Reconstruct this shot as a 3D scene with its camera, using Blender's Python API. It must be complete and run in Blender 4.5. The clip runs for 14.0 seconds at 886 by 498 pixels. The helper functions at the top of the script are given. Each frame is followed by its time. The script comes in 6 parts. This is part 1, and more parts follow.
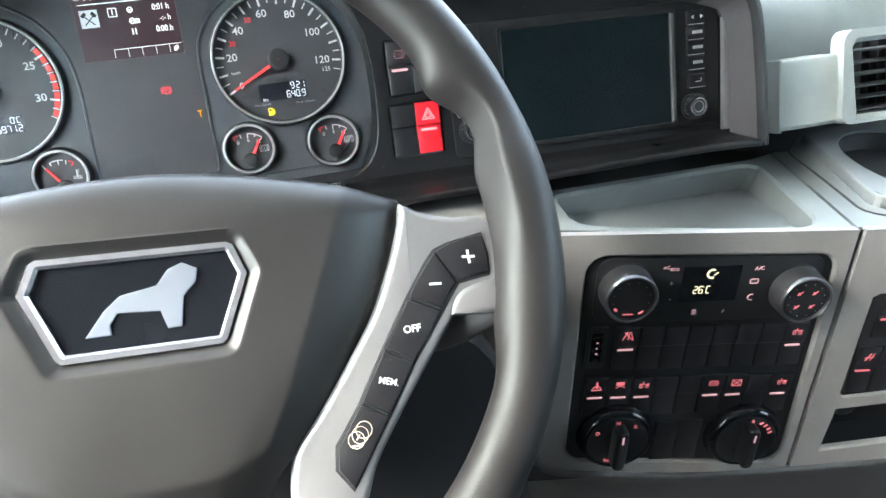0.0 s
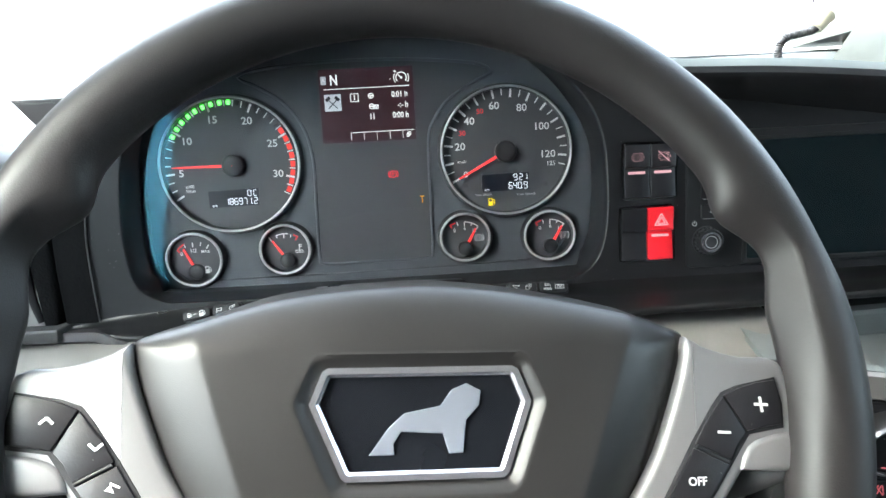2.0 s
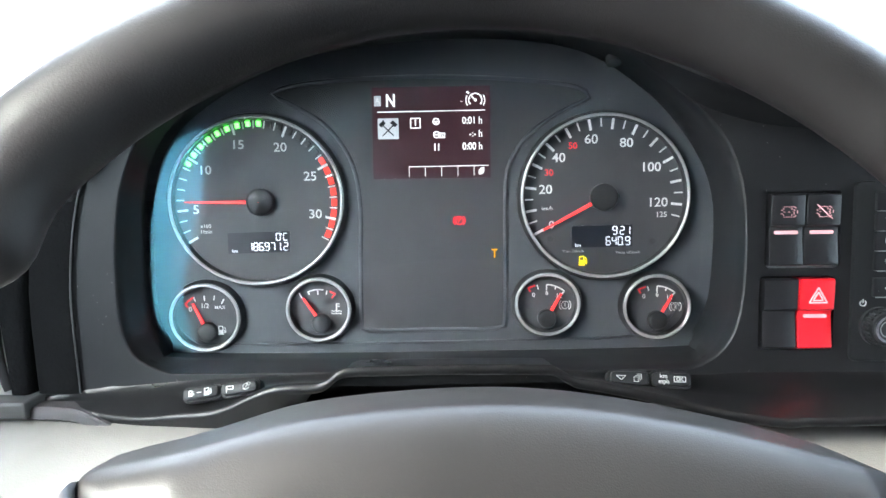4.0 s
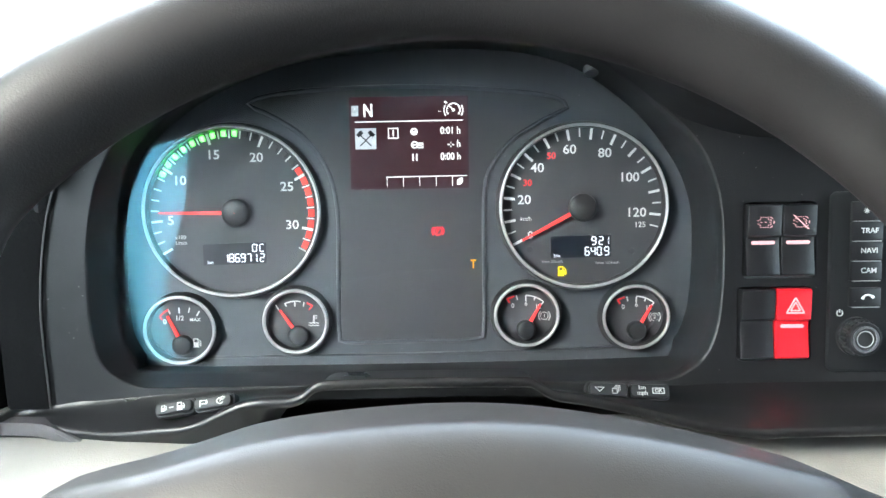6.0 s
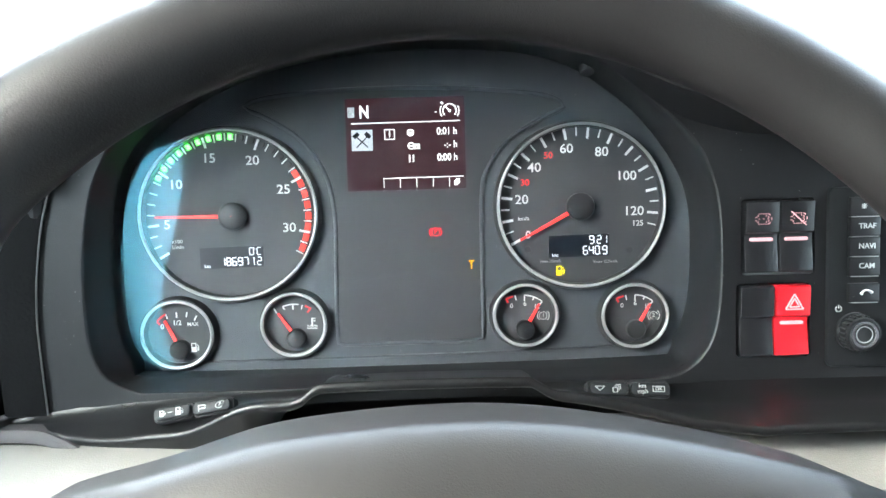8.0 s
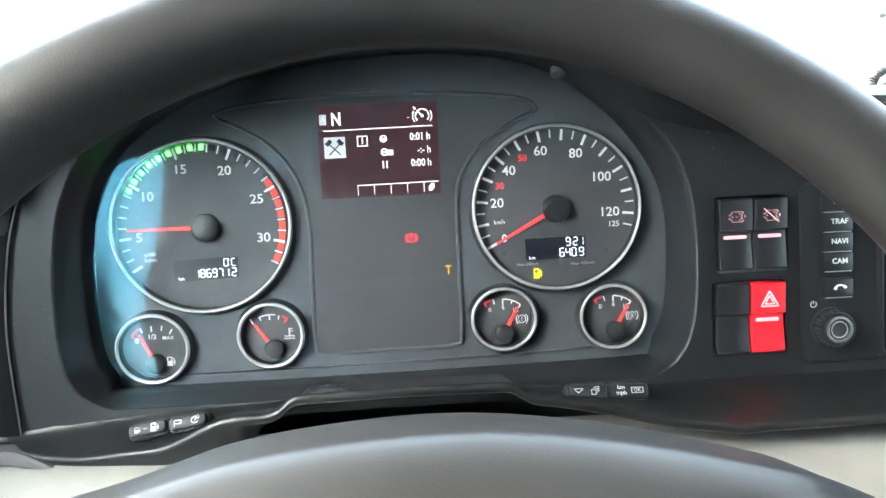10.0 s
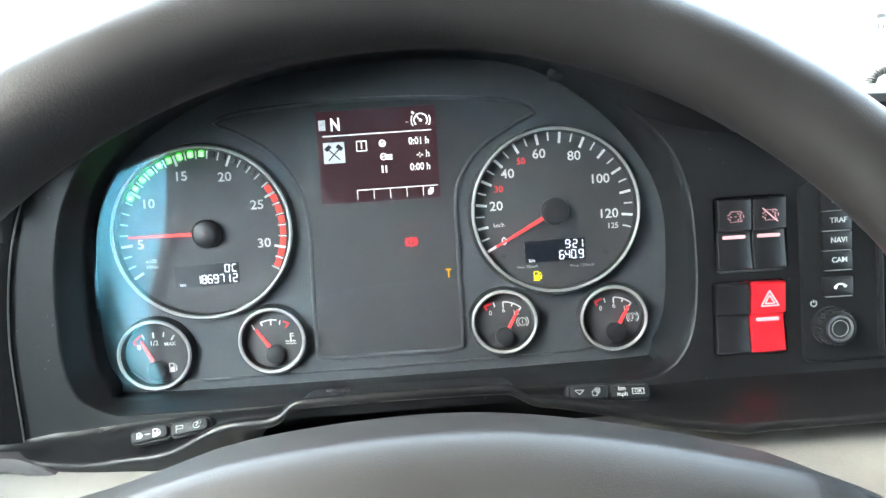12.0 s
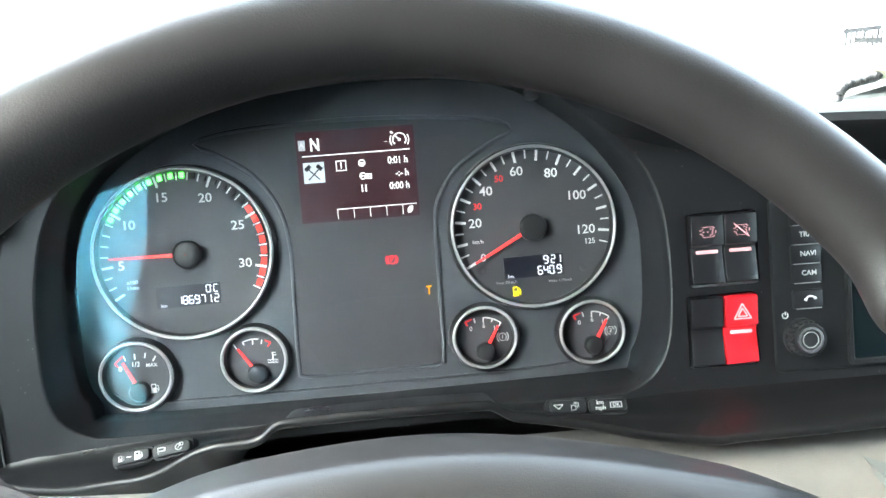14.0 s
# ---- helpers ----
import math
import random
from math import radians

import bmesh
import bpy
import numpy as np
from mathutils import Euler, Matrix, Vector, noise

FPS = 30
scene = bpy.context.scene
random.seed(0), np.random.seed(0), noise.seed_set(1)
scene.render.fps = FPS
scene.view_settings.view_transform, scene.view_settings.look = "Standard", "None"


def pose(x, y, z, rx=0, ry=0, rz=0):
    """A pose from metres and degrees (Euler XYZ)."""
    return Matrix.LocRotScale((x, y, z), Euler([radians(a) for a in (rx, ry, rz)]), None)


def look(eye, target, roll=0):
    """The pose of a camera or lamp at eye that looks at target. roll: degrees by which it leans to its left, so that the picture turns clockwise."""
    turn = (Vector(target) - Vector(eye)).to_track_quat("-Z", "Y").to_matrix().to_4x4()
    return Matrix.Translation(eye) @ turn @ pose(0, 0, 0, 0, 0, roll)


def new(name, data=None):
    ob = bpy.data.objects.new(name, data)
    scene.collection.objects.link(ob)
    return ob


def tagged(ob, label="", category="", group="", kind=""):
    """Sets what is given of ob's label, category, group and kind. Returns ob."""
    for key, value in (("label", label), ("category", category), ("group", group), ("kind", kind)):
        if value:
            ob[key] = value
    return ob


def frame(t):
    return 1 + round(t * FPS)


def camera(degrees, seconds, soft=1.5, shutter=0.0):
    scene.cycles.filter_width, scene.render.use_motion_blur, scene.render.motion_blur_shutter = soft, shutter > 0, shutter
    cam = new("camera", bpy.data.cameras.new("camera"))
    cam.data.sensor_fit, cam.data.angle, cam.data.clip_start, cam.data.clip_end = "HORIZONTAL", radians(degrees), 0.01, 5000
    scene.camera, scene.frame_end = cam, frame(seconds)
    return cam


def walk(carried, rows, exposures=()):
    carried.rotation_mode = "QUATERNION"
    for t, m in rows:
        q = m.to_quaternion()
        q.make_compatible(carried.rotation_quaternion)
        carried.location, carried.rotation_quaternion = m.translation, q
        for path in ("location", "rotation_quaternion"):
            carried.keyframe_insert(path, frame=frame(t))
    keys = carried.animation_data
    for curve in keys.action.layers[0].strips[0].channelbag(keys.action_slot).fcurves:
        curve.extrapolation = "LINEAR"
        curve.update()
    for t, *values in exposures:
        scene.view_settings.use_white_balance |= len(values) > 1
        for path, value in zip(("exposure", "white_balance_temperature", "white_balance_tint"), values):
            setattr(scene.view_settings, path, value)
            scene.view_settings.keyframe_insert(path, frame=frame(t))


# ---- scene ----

# The dashboard's own frame: x to the right, z up along the dial plate, y away from the driver; it leans back by 20 degrees in the cab.
DASH = Matrix.Translation((0, 0, 1.0)) @ Matrix.Rotation(radians(-20), 4, "X")

cam = camera(67.5, 14.0)
PATH = [
    (0, (0.14, -0.589, -0.034), (0.437, 1.327, -0.523), -7.0),
    (0.5, (0.108, -0.6, -0.019), (0.341, 1.338, -0.455), -6.3),
    (1, (0.083, -0.605, -0.01), (0.25, 1.351, -0.393), -5.3),
    (1.5, (0.062, -0.588, 0.001), (0.163, 1.381, -0.336), -4.1),
    (2, (0.051, -0.552, 0.004), (0.076, 1.425, -0.296), -3.0),
    (2.5, (0.031, -0.497, -0.001), (-0.003, 1.485, -0.265), -1.8),
    (3, (0.023, -0.466, 0.006), (-0.057, 1.516, -0.248), -1.4),
    (3.5, (0.017, -0.445, 0.008), (-0.052, 1.541, -0.216), -1.0),
    (3.7, (0.019, -0.437, 0.005), (-0.047, 1.552, -0.19), -0.9),
    (5.8, (0.028, -0.428, 0.003), (0.0167, 1.567, -0.135), -1.0),
    (6, (0.028, -0.43, 0.006), (0.0067, 1.565, -0.146), -0.9),
    (6.5, (0.027, -0.429, 0.005), (0.0157, 1.565, -0.148), -0.8),
    (7, (0.027, -0.43, 0.004), (0.0167, 1.564, -0.146), -0.9),
    (7.5, (0.027, -0.43, 0.006), (0.0197, 1.564, -0.151), -1.3),
    (8, (0.027, -0.429, 0.005), (0.0167, 1.565, -0.14), -1.6),
    (8.5, (0.036, -0.427, 0.004), (0.0367, 1.568, -0.134), -2.0),
    (11, (0.034, -0.427, 0.009), (0.0637, 1.567, -0.137), -3.3),
    (11.5, (0.036, -0.427, 0.005), (0.0527, 1.569, -0.123), -3.5),
    (12, (0.037, -0.428, 0.005), (0.0527, 1.568, -0.116), -3.7),
    (12.5, (0.039, -0.429, 0.008), (0.0637, 1.567, -0.114), -3.9),
    (13, (0.041, -0.427, 0.011), (0.0867, 1.569, -0.11), -4.2),
    (13.5, (0.046, -0.429, 0.012), (0.0937, 1.566, -0.105), -4.4),
    (14, (0.041, -0.433, 0.011), (0.1017, 1.564, -0.089), -4.4),
]
walk(cam, [(t, DASH @ look(eye, target, roll)) for t, eye, target, roll in PATH], [(0, 5.55, 5850, 6), (1, 5.27, 5850, 6), (2, 5.12, 5900, 6), (2.5, 5.15, 5900, 9), (3.5, 5.48, 5900, 9), (6, 5.82, 5950, 6), (14, 5.87, 5950, 4)])

# ---- light ----
world = bpy.data.worlds.new("sky")
scene.world = world
world.use_nodes = True
wn = world.node_tree.nodes
sky = wn.new("ShaderNodeTexSky")
sky.sky_type = "NISHITA"
sky.sun_disc = False
sky.sun_elevation = radians(51)
sky.sun_rotation = radians(-95)
sky.air_density, sky.dust_density, sky.ozone_density = 0.8, 8.0, 0.6
wn["Background"].inputs["Strength"].default_value = 0.12
# a thin even cloud layer lies over the clear sky
veil = wn.new("ShaderNodeMix")
veil.data_type = "RGBA"
veil.inputs["Factor"].default_value = 0.42
veil.inputs["B"].default_value = (4.0, 4.05, 3.95, 1)
world.node_tree.links.new(sky.outputs["Color"], veil.inputs["A"])
world.node_tree.links.new(veil.outputs["Result"], wn["Background"].inputs["Color"])

sun = new("sun", bpy.data.lights.new("sun", "SUN"))
sun.data.energy, sun.data.angle, sun.data.color = 0.10, radians(50), (1.0, 0.98, 0.96)
# the sun stands on the driver's side, behind thin cloud
sun.matrix_world = look((-3.2, -0.28, 4.0 + 1.0), (0, 0, 1.0))

# ---- materials ----


def material(name, colour, rough=0.5, metal=0.0, grain=0.0, grain_scale=900.0, vary=0.12, vary_scale=18.0, emit=0.0, emit_colour=None, coat=0.0, wear=0.0, spec=0.5):
    """A plastic, paint or metal: base colour with broad blotches and fine speckle, a fine grain relief, uneven gloss."""
    m = bpy.data.materials.new(name)
    m.use_nodes = True
    n, links = m.node_tree.nodes, m.node_tree.links
    b = n["Principled BSDF"]
    b.inputs["Roughness"].default_value = rough
    b.inputs["Metallic"].default_value = metal
    b.inputs["Specular IOR Level"].default_value = spec
    if coat:
        b.inputs["Coat Weight"].default_value = coat
        b.inputs["Coat Roughness"].default_value = 0.08
    if emit:
        b.inputs["Emission Color"].default_value = (*(emit_colour or colour), 1)
        b.inputs["Emission Strength"].default_value = emit
    co = n.new("ShaderNodeTexCoord")
    broad = n.new("ShaderNodeTexNoise")
    broad.inputs["Scale"].default_value = vary_scale
    broad.inputs["Detail"].default_value = 5
    links.new(co.outputs["Object"], broad.inputs["Vector"])
    fine = n.new("ShaderNodeTexNoise")
    fine.inputs["Scale"].default_value = grain_scale
    fine.inputs["Detail"].default_value = 2
    links.new(co.outputs["Object"], fine.inputs["Vector"])
    ramp = n.new("ShaderNodeValToRGB")
    ramp.color_ramp.elements[0].position, ramp.color_ramp.elements[1].position = 0.3, 0.72
    ramp.color_ramp.elements[0].color = (*[c * (1 - vary) for c in colour], 1)
    ramp.color_ramp.elements[1].color = (*[min(1, c * (1 + vary)) for c in colour], 1)
    links.new(broad.outputs["Fac"], ramp.inputs["Fac"])
    links.new(ramp.outputs["Color"], b.inputs["Base Color"])
    spread = n.new("ShaderNodeMapRange")
    spread.inputs["To Min"].default_value = max(0.03, rough - 0.08 - wear)
    spread.inputs["To Max"].default_value = min(1, rough + 0.08 + wear)
    links.new(broad.outputs["Fac"], spread.inputs["Value"])
    links.new(spread.outputs["Result"], b.inputs["Roughness"])
    if grain:
        bump = n.new("ShaderNodeBump")
        bump.inputs["Strength"].default_value = grain
        bump.inputs["Distance"].default_value = 0.00035
        links.new(fine.outputs["Fac"], bump.inputs["Height"])
        links.new(bump.outputs["Normal"], b.inputs["Normal"])
    return m


def dusty(m, amount=0.5, scale=420.0):
    """Sparse pale specks of dust over a dark plastic."""
    n, links = m.node_tree.nodes, m.node_tree.links
    b = n["Principled BSDF"]
    old = b.inputs["Base Color"].links[0].from_socket
    co = n.new("ShaderNodeTexCoord")
    v = n.new("ShaderNodeTexVoronoi")
    v.inputs["Scale"].default_value = scale
    links.new(co.outputs["Object"], v.inputs["Vector"])
    near = n.new("ShaderNodeMath")
    near.operation, near.inputs[1].default_value = "LESS_THAN", 0.1
    links.new(v.outputs["Distance"], near.inputs[0])
    rare = n.new("ShaderNodeSeparateColor")
    links.new(v.outputs["Color"], rare.inputs[0])
    few = n.new("ShaderNodeMath")
    few.operation, few.inputs[1].default_value = "GREATER_THAN", 0.94
    links.new(rare.outputs[0], few.inputs[0])
    both = n.new("ShaderNodeMath")
    both.operation = "MULTIPLY"
    links.new(near.outputs[0], both.inputs[0])
    links.new(few.outputs[0], both.inputs[1])
    scaled = n.new("ShaderNodeMath")
    scaled.operation, scaled.inputs[1].default_value = "MULTIPLY", amount
    links.new(both.outputs[0], scaled.inputs[0])
    mix = n.new("ShaderNodeMix")
    mix.data_type = "RGBA"
    mix.inputs["B"].default_value = (0.45, 0.45, 0.44, 1)
    links.new(scaled.outputs[0], mix.inputs["Factor"])
    links.new(old, mix.inputs["A"])
    links.new(mix.outputs["Result"], b.inputs["Base Color"])
    return m


def clear(name, tint=(1, 1, 1), ior=1.5, rough=0.0, mirror_tint=(1, 1, 1)):
    """A thin clear pane: what is behind shows through, its surface mirrors as glass does."""
    m = bpy.data.materials.new(name)
    m.use_nodes = True
    n, links = m.node_tree.nodes, m.node_tree.links
    n.remove(n["Principled BSDF"])
    out = n["Material Output"]
    see = n.new("ShaderNodeBsdfTransparent")
    see.inputs["Color"].default_value = (*tint, 1)
    gloss = n.new("ShaderNodeBsdfGlossy")
    gloss.inputs["Roughness"].default_value = rough
    gloss.inputs["Color"].default_value = (*mirror_tint, 1)
    facing = n.new("ShaderNodeLayerWeight")
    facing.inputs["Blend"].default_value = 0.5
    steep = n.new("ShaderNodeMath")
    steep.operation, steep.inputs[1].default_value = "POWER", 5.0
    links.new(facing.outputs["Facing"], steep.inputs[0])
    share = n.new("ShaderNodeMapRange")
    share.inputs["To Min"].default_value = ((ior - 1) / (ior + 1)) ** 2
    links.new(steep.outputs[0], share.inputs["Value"])
    mix = n.new("ShaderNodeMixShader")
    links.new(share.outputs["Result"], mix.inputs[0])
    links.new(see.outputs[0], mix.inputs[1])
    links.new(gloss.outputs[0], mix.inputs[2])
    links.new(mix.outputs[0], out.inputs["Surface"])
    return m


def glow(name, colour, strength):
    return material(name, tuple(c * 0.6 for c in colour), 0.4, emit=strength * 0.16, emit_colour=colour, vary=0.03)


BLACK = dusty(material("dash_black_plastic", (0.0125, 0.0129, 0.0137), 0.44, grain=0.3, grain_scale=1500, vary=0.18, spec=0.22))
HOOD = material("hood_black_plastic", (0.023, 0.0236, 0.0247), 0.6, grain=0.3, grain_scale=1500, vary=0.15, spec=0.25)
LEDGE = dusty(material("satin_black_plastic", (0.009, 0.0095, 0.010), 0.30, grain=0.12, grain_scale=1500, vary=0.1, spec=0.42), 0.1)
NAVGREY = material("display_housing_plastic", (0.0120, 0.0132, 0.0140), 0.36, grain=0.2, grain_scale=1500, vary=0.12, spec=0.4)
GRAINED = material("grained_black_plastic", (0.0065, 0.0067, 0.007), 0.68, grain=1.0, grain_scale=420, vary=0.2, spec=0.07)
RECESS = dusty(material("recess_dark_grey_plastic", (0.013, 0.0137, 0.0145), 0.40, grain=0.25, grain_scale=1500, vary=0.12, spec=0.4), 0.3)
PLATE = dusty(material("dial_plate_grey", (0.058, 0.064, 0.071), 0.5, grain=0.12, vary=0.08), 0.35)
PANEL = material("dial_panel_dark", (0.040, 0.040, 0.0435), 0.55, grain=0.12, vary=0.08)
DIAL = material("dial_face_grey", (0.049, 0.0495, 0.053), 0.55, vary=0.06)
CHROME = material("satin_chrome", (0.46, 0.46, 0.45), 0.36, metal=0.6, vary=0.06, grain=0.05)
BRIGHT = material("bright_chrome", (0.50, 0.51, 0.54), 0.22, metal=0.9, vary=0.04)
CAP = material("needle_cap_black", (0.018, 0.018, 0.019), 0.45, grain=0.3)
WHITE = material("printed_white", (0.66, 0.66, 0.65), 0.6, vary=0.05)
DIALWHITE = material("backlit_white", (0.60, 0.60, 0.59), 0.6, vary=0.05, emit=0.004)
CREAM = material("printed_cream", (0.55, 0.46, 0.36), 0.6, vary=0.05)
PALE = material("printed_grey", (0.30, 0.31, 0.31), 0.6, vary=0.05)
REDPRINT = material("printed_red", (0.65, 0.03, 0.03), 0.6, vary=0.05, emit=0.012)
NEEDLE = material("needle_red", (0.85, 0.03, 0.025), 0.45, vary=0.05, emit=0.018, emit_colour=(1, 0.05, 0.04))
LCD = material("lcd_black", (0.006, 0.007, 0.012), 0.3, vary=0.1)
LCDWHITE = glow("lcd_white_light", (0.95, 0.96, 1.0), 0.16)
SCREEN = material("screen_dark_glass", (0.018, 0.008, 0.010), 0.3, vary=0.3, emit=0.0012, emit_colour=(0.5, 0.08, 0.14))
SCREENWHITE = glow("screen_white_light", (1.0, 1.0, 0.92), 0.17)
SCREENGREY = glow("screen_grey_light", (0.62, 0.64, 0.66), 0.1)
GREEN = glow("green_led", (0.12, 1.0, 0.06), 1.0)
LEDRED = glow("red_led", (1.0, 0.05, 0.03), 0.10)
UNLIT = material("unlit_led", (0.05, 0.048, 0.048), 0.5)
AMBER = glow("amber_lamp", (1.0, 0.42, 0.0), 0.24)
YELLOW = glow("yellow_lamp", (1.0, 0.72, 0.0), 0.2)
PLAMP = glow("red_lamp", (1.0, 0.012, 0.025), 0.30)
PINK = glow("pink_backlight", (1.0, 0.52, 0.53), 0.085)
REDBACK = glow("red_backlight", (1.0, 0.22, 0.24), 0.10)
CREAMLIGHT = glow("cream_display_light", (1.0, 0.86, 0.50), 0.17)
SWITCH = dusty(material("switch_black", (0.0105, 0.0105, 0.0118), 0.40, grain=0.2, vary=0.15), 0.3)
HAZARD = material("hazard_red", (0.80, 0.012, 0.025), 0.38, grain=0.15, vary=0.06)
GLOSS = material("glossy_black", (0.006, 0.007, 0.009), 0.12, vary=0.2, spec=0.3)
DISPLAY = material("display_glass", (0.003, 0.0075, 0.0090), 0.10, vary=0.1)
KNOBMETAL = material("brushed_knob_metal", (0.16, 0.163, 0.168), 0.34, metal=0.85, grain=0.1, vary=0.15)
RUBBER = material("wheel_rubber", (0.0142, 0.0130, 0.0126), 0.51, grain=0.2, grain_scale=1600, vary=0.14, vary_scale=30, wear=0.06, spec=0.38)
def leathery(m, scale, depth):
    """Adds a second, coarser cell relief to a material's grain."""
    n, links = m.node_tree.nodes, m.node_tree.links
    b = n["Principled BSDF"]
    first = b.inputs["Normal"].links[0].from_node
    co = n.new("ShaderNodeTexCoord")
    cells = n.new("ShaderNodeTexVoronoi")
    cells.feature = "DISTANCE_TO_EDGE"
    cells.inputs["Scale"].default_value = scale
    links.new(co.outputs["Object"], cells.inputs["Vector"])
    bump = n.new("ShaderNodeBump")
    bump.inputs["Strength"].default_value = depth
    bump.inputs["Distance"].default_value = 0.0005
    links.new(cells.outputs["Distance"], bump.inputs["Height"])
    links.new(first.outputs["Normal"], bump.inputs["Normal"])
    links.new(bump.outputs["Normal"], b.inputs["Normal"])
    return m


leathery(RUBBER, 620, 0.10)
leathery(GRAINED, 300, 0.5)
HUB = material("hub_grey_plastic", (0.0135, 0.0132, 0.0126), 0.42, grain=0.18, grain_scale=1800, vary=0.1, wear=0.05, spec=0.46)
SILVER = material("silver_paint", (0.205, 0.207, 0.209), 0.40, metal=0.45, grain=0.06, vary=0.05)
EMBLEM = material("emblem_silver", (0.17, 0.19, 0.225), 0.32, metal=0.3, vary=0.05)
GREIGE = material("warm_grey_plastic", (0.25, 0.24, 0.225), 0.52, grain=0.3, grain_scale=1200, vary=0.1)
LOWERBEIGE = material("lower_dash_beige_plastic", (0.255, 0.245, 0.227), 0.6, grain=0.35, grain_scale=1000, vary=0.12, spec=0.3)
TOPGREY = material("dash_top_grey_plastic", (0.34, 0.365, 0.34), 0.5, grain=0.3, grain_scale=900, vary=0.12)
# darker copy of the top grey; shade from the roof is in its colour
TOPDARK = material("dash_top_shaded_grey", (0.12, 0.13, 0.122), 0.8, grain=0.3, grain_scale=900, vary=0.12, spec=0.08)
CHEEK = material("cheek_dark_grey_plastic", (0.080, 0.075, 0.078), 0.55, grain=0.3, grain_scale=1200, vary=0.1, spec=0.3)
TRAY = material("tray_rubber", (0.175, 0.19, 0.184), 0.5, grain=0.35, vary=0.15)
KEYGREY = material("edge_grey_plastic", (0.15, 0.145, 0.148), 0.5, grain=0.2, vary=0.1, spec=0.3)
FRAMEGREY = material("frame_grey_plastic", (0.075, 0.075, 0.074), 0.45, grain=0.25, vary=0.1)
DARKGREY = material("dark_grey_plastic", (0.070, 0.071, 0.072), 0.5, grain=0.3, vary=0.12)
# near-black for black parts and for shade in gaps and recesses
SHADOW = material("black_parts_and_shade", (0.010, 0.010, 0.011), 0.75, grain=0.4)
DARKCLOTH = material("dark_cloth", (0.022, 0.022, 0.024), 0.9, grain=0.3, vary=0.2)
REARCLOTH = material("rear_wall_cloth", (0.045, 0.045, 0.044), 0.9, grain=0.4, vary=0.2)
CUPGREY = material("cup_holder_grey_plastic", (0.165, 0.175, 0.174), 0.45, grain=0.25, vary=0.1)
CONBLACK = material("console_black_plastic", (0.014, 0.0152, 0.0165), 0.5, grain=0.2, grain_scale=1500, vary=0.2, spec=0.3)
PILLAR = material("pale_pillar_plastic", (0.52, 0.54, 0.50), 0.6, grain=0.2, vary=0.06)
LINING = material("cab_lining_beige", (0.31, 0.30, 0.287), 0.85, grain=0.6, grain_scale=300, vary=0.1)
DOORGREY = material("door_grey_plastic", (0.075, 0.075, 0.073), 0.6, grain=0.4, grain_scale=700, vary=0.1, spec=0.3)
CARPET = material("floor_mat", (0.03, 0.03, 0.03), 0.9, grain=0.8, grain_scale=250, vary=0.25)
# blue of the mirrored sky is put into the cover's reflection colour
GLASS = clear("clear_cover", (1, 1, 1), 1.5, 0.0, (0.22, 0.56, 0.74))
PANE = clear("window_glass", (0.93, 0.97, 0.95), 1.45)

# ---- building helpers ----


def face(o, r=(1, 0, 0), u=(0, 0, 1)):
    """A frame on a surface of the dashboard: x to the right, y up, z towards the driver. Given in the dashboard's frame."""
    r = Vector(r).normalized()
    u = Vector(u)
    u = (u - r * u.dot(r)).normalized()
    n = r.cross(u)
    m = Matrix((r, u, n)).transposed().to_4x4()
    m.translation = o
    return DASH @ m


def thing(name, m, label, category, group="", kind=""):
    ob = new(name)
    ob.matrix_world = m
    ob.empty_display_size = 0.02
    return tagged(ob, label, category, group, kind)


def part(name, bm, mat, parent, label="", m=None, smooth=0):
    """One mesh object under a thing or a part, in its frame. smooth: degrees under which edges are shaded round."""
    bmesh.ops.remove_doubles(bm, verts=bm.verts, dist=1e-6)
    bmesh.ops.recalc_face_normals(bm, faces=bm.faces)
    me = bpy.data.meshes.new(name)
    bm.to_mesh(me)
    bm.free()
    me.materials.append(mat)
    ob = new(name, me)
    ob.parent = parent
    if m is not None:
        ob.matrix_local = m
    if smooth:
        shade(me, smooth)
    if label:
        ob["label"] = label
    return ob


def shade(me, degrees):
    for p in me.polygons:
        p.use_smooth = True
    bm = bmesh.new()
    bm.from_mesh(me)
    for e in bm.edges:
        e.smooth = len(e.link_faces) == 2 and e.calc_face_angle(0) < radians(degrees)
    bm.to_mesh(me)
    bm.free()


def rounded(x0, y0, x1, y1, r=0.002, n=4):
    """The outline of a rectangle with round corners."""
    pts = []
    for cx, cy, a in ((x1 - r, y1 - r, 0), (x0 + r, y1 - r, 90), (x0 + r, y0 + r, 180), (x1 - r, y0 + r, 270)):
        pts += [(cx + r * math.cos(radians(a + 90 * i / n)), cy + r * math.sin(radians(a + 90 * i / n))) for i in range(n + 1)]
    return pts


def circle(cx, cy, r, n=48):
    return [(cx + r * math.cos(2 * math.pi * i / n), cy + r * math.sin(2 * math.pi * i / n)) for i in range(n)]


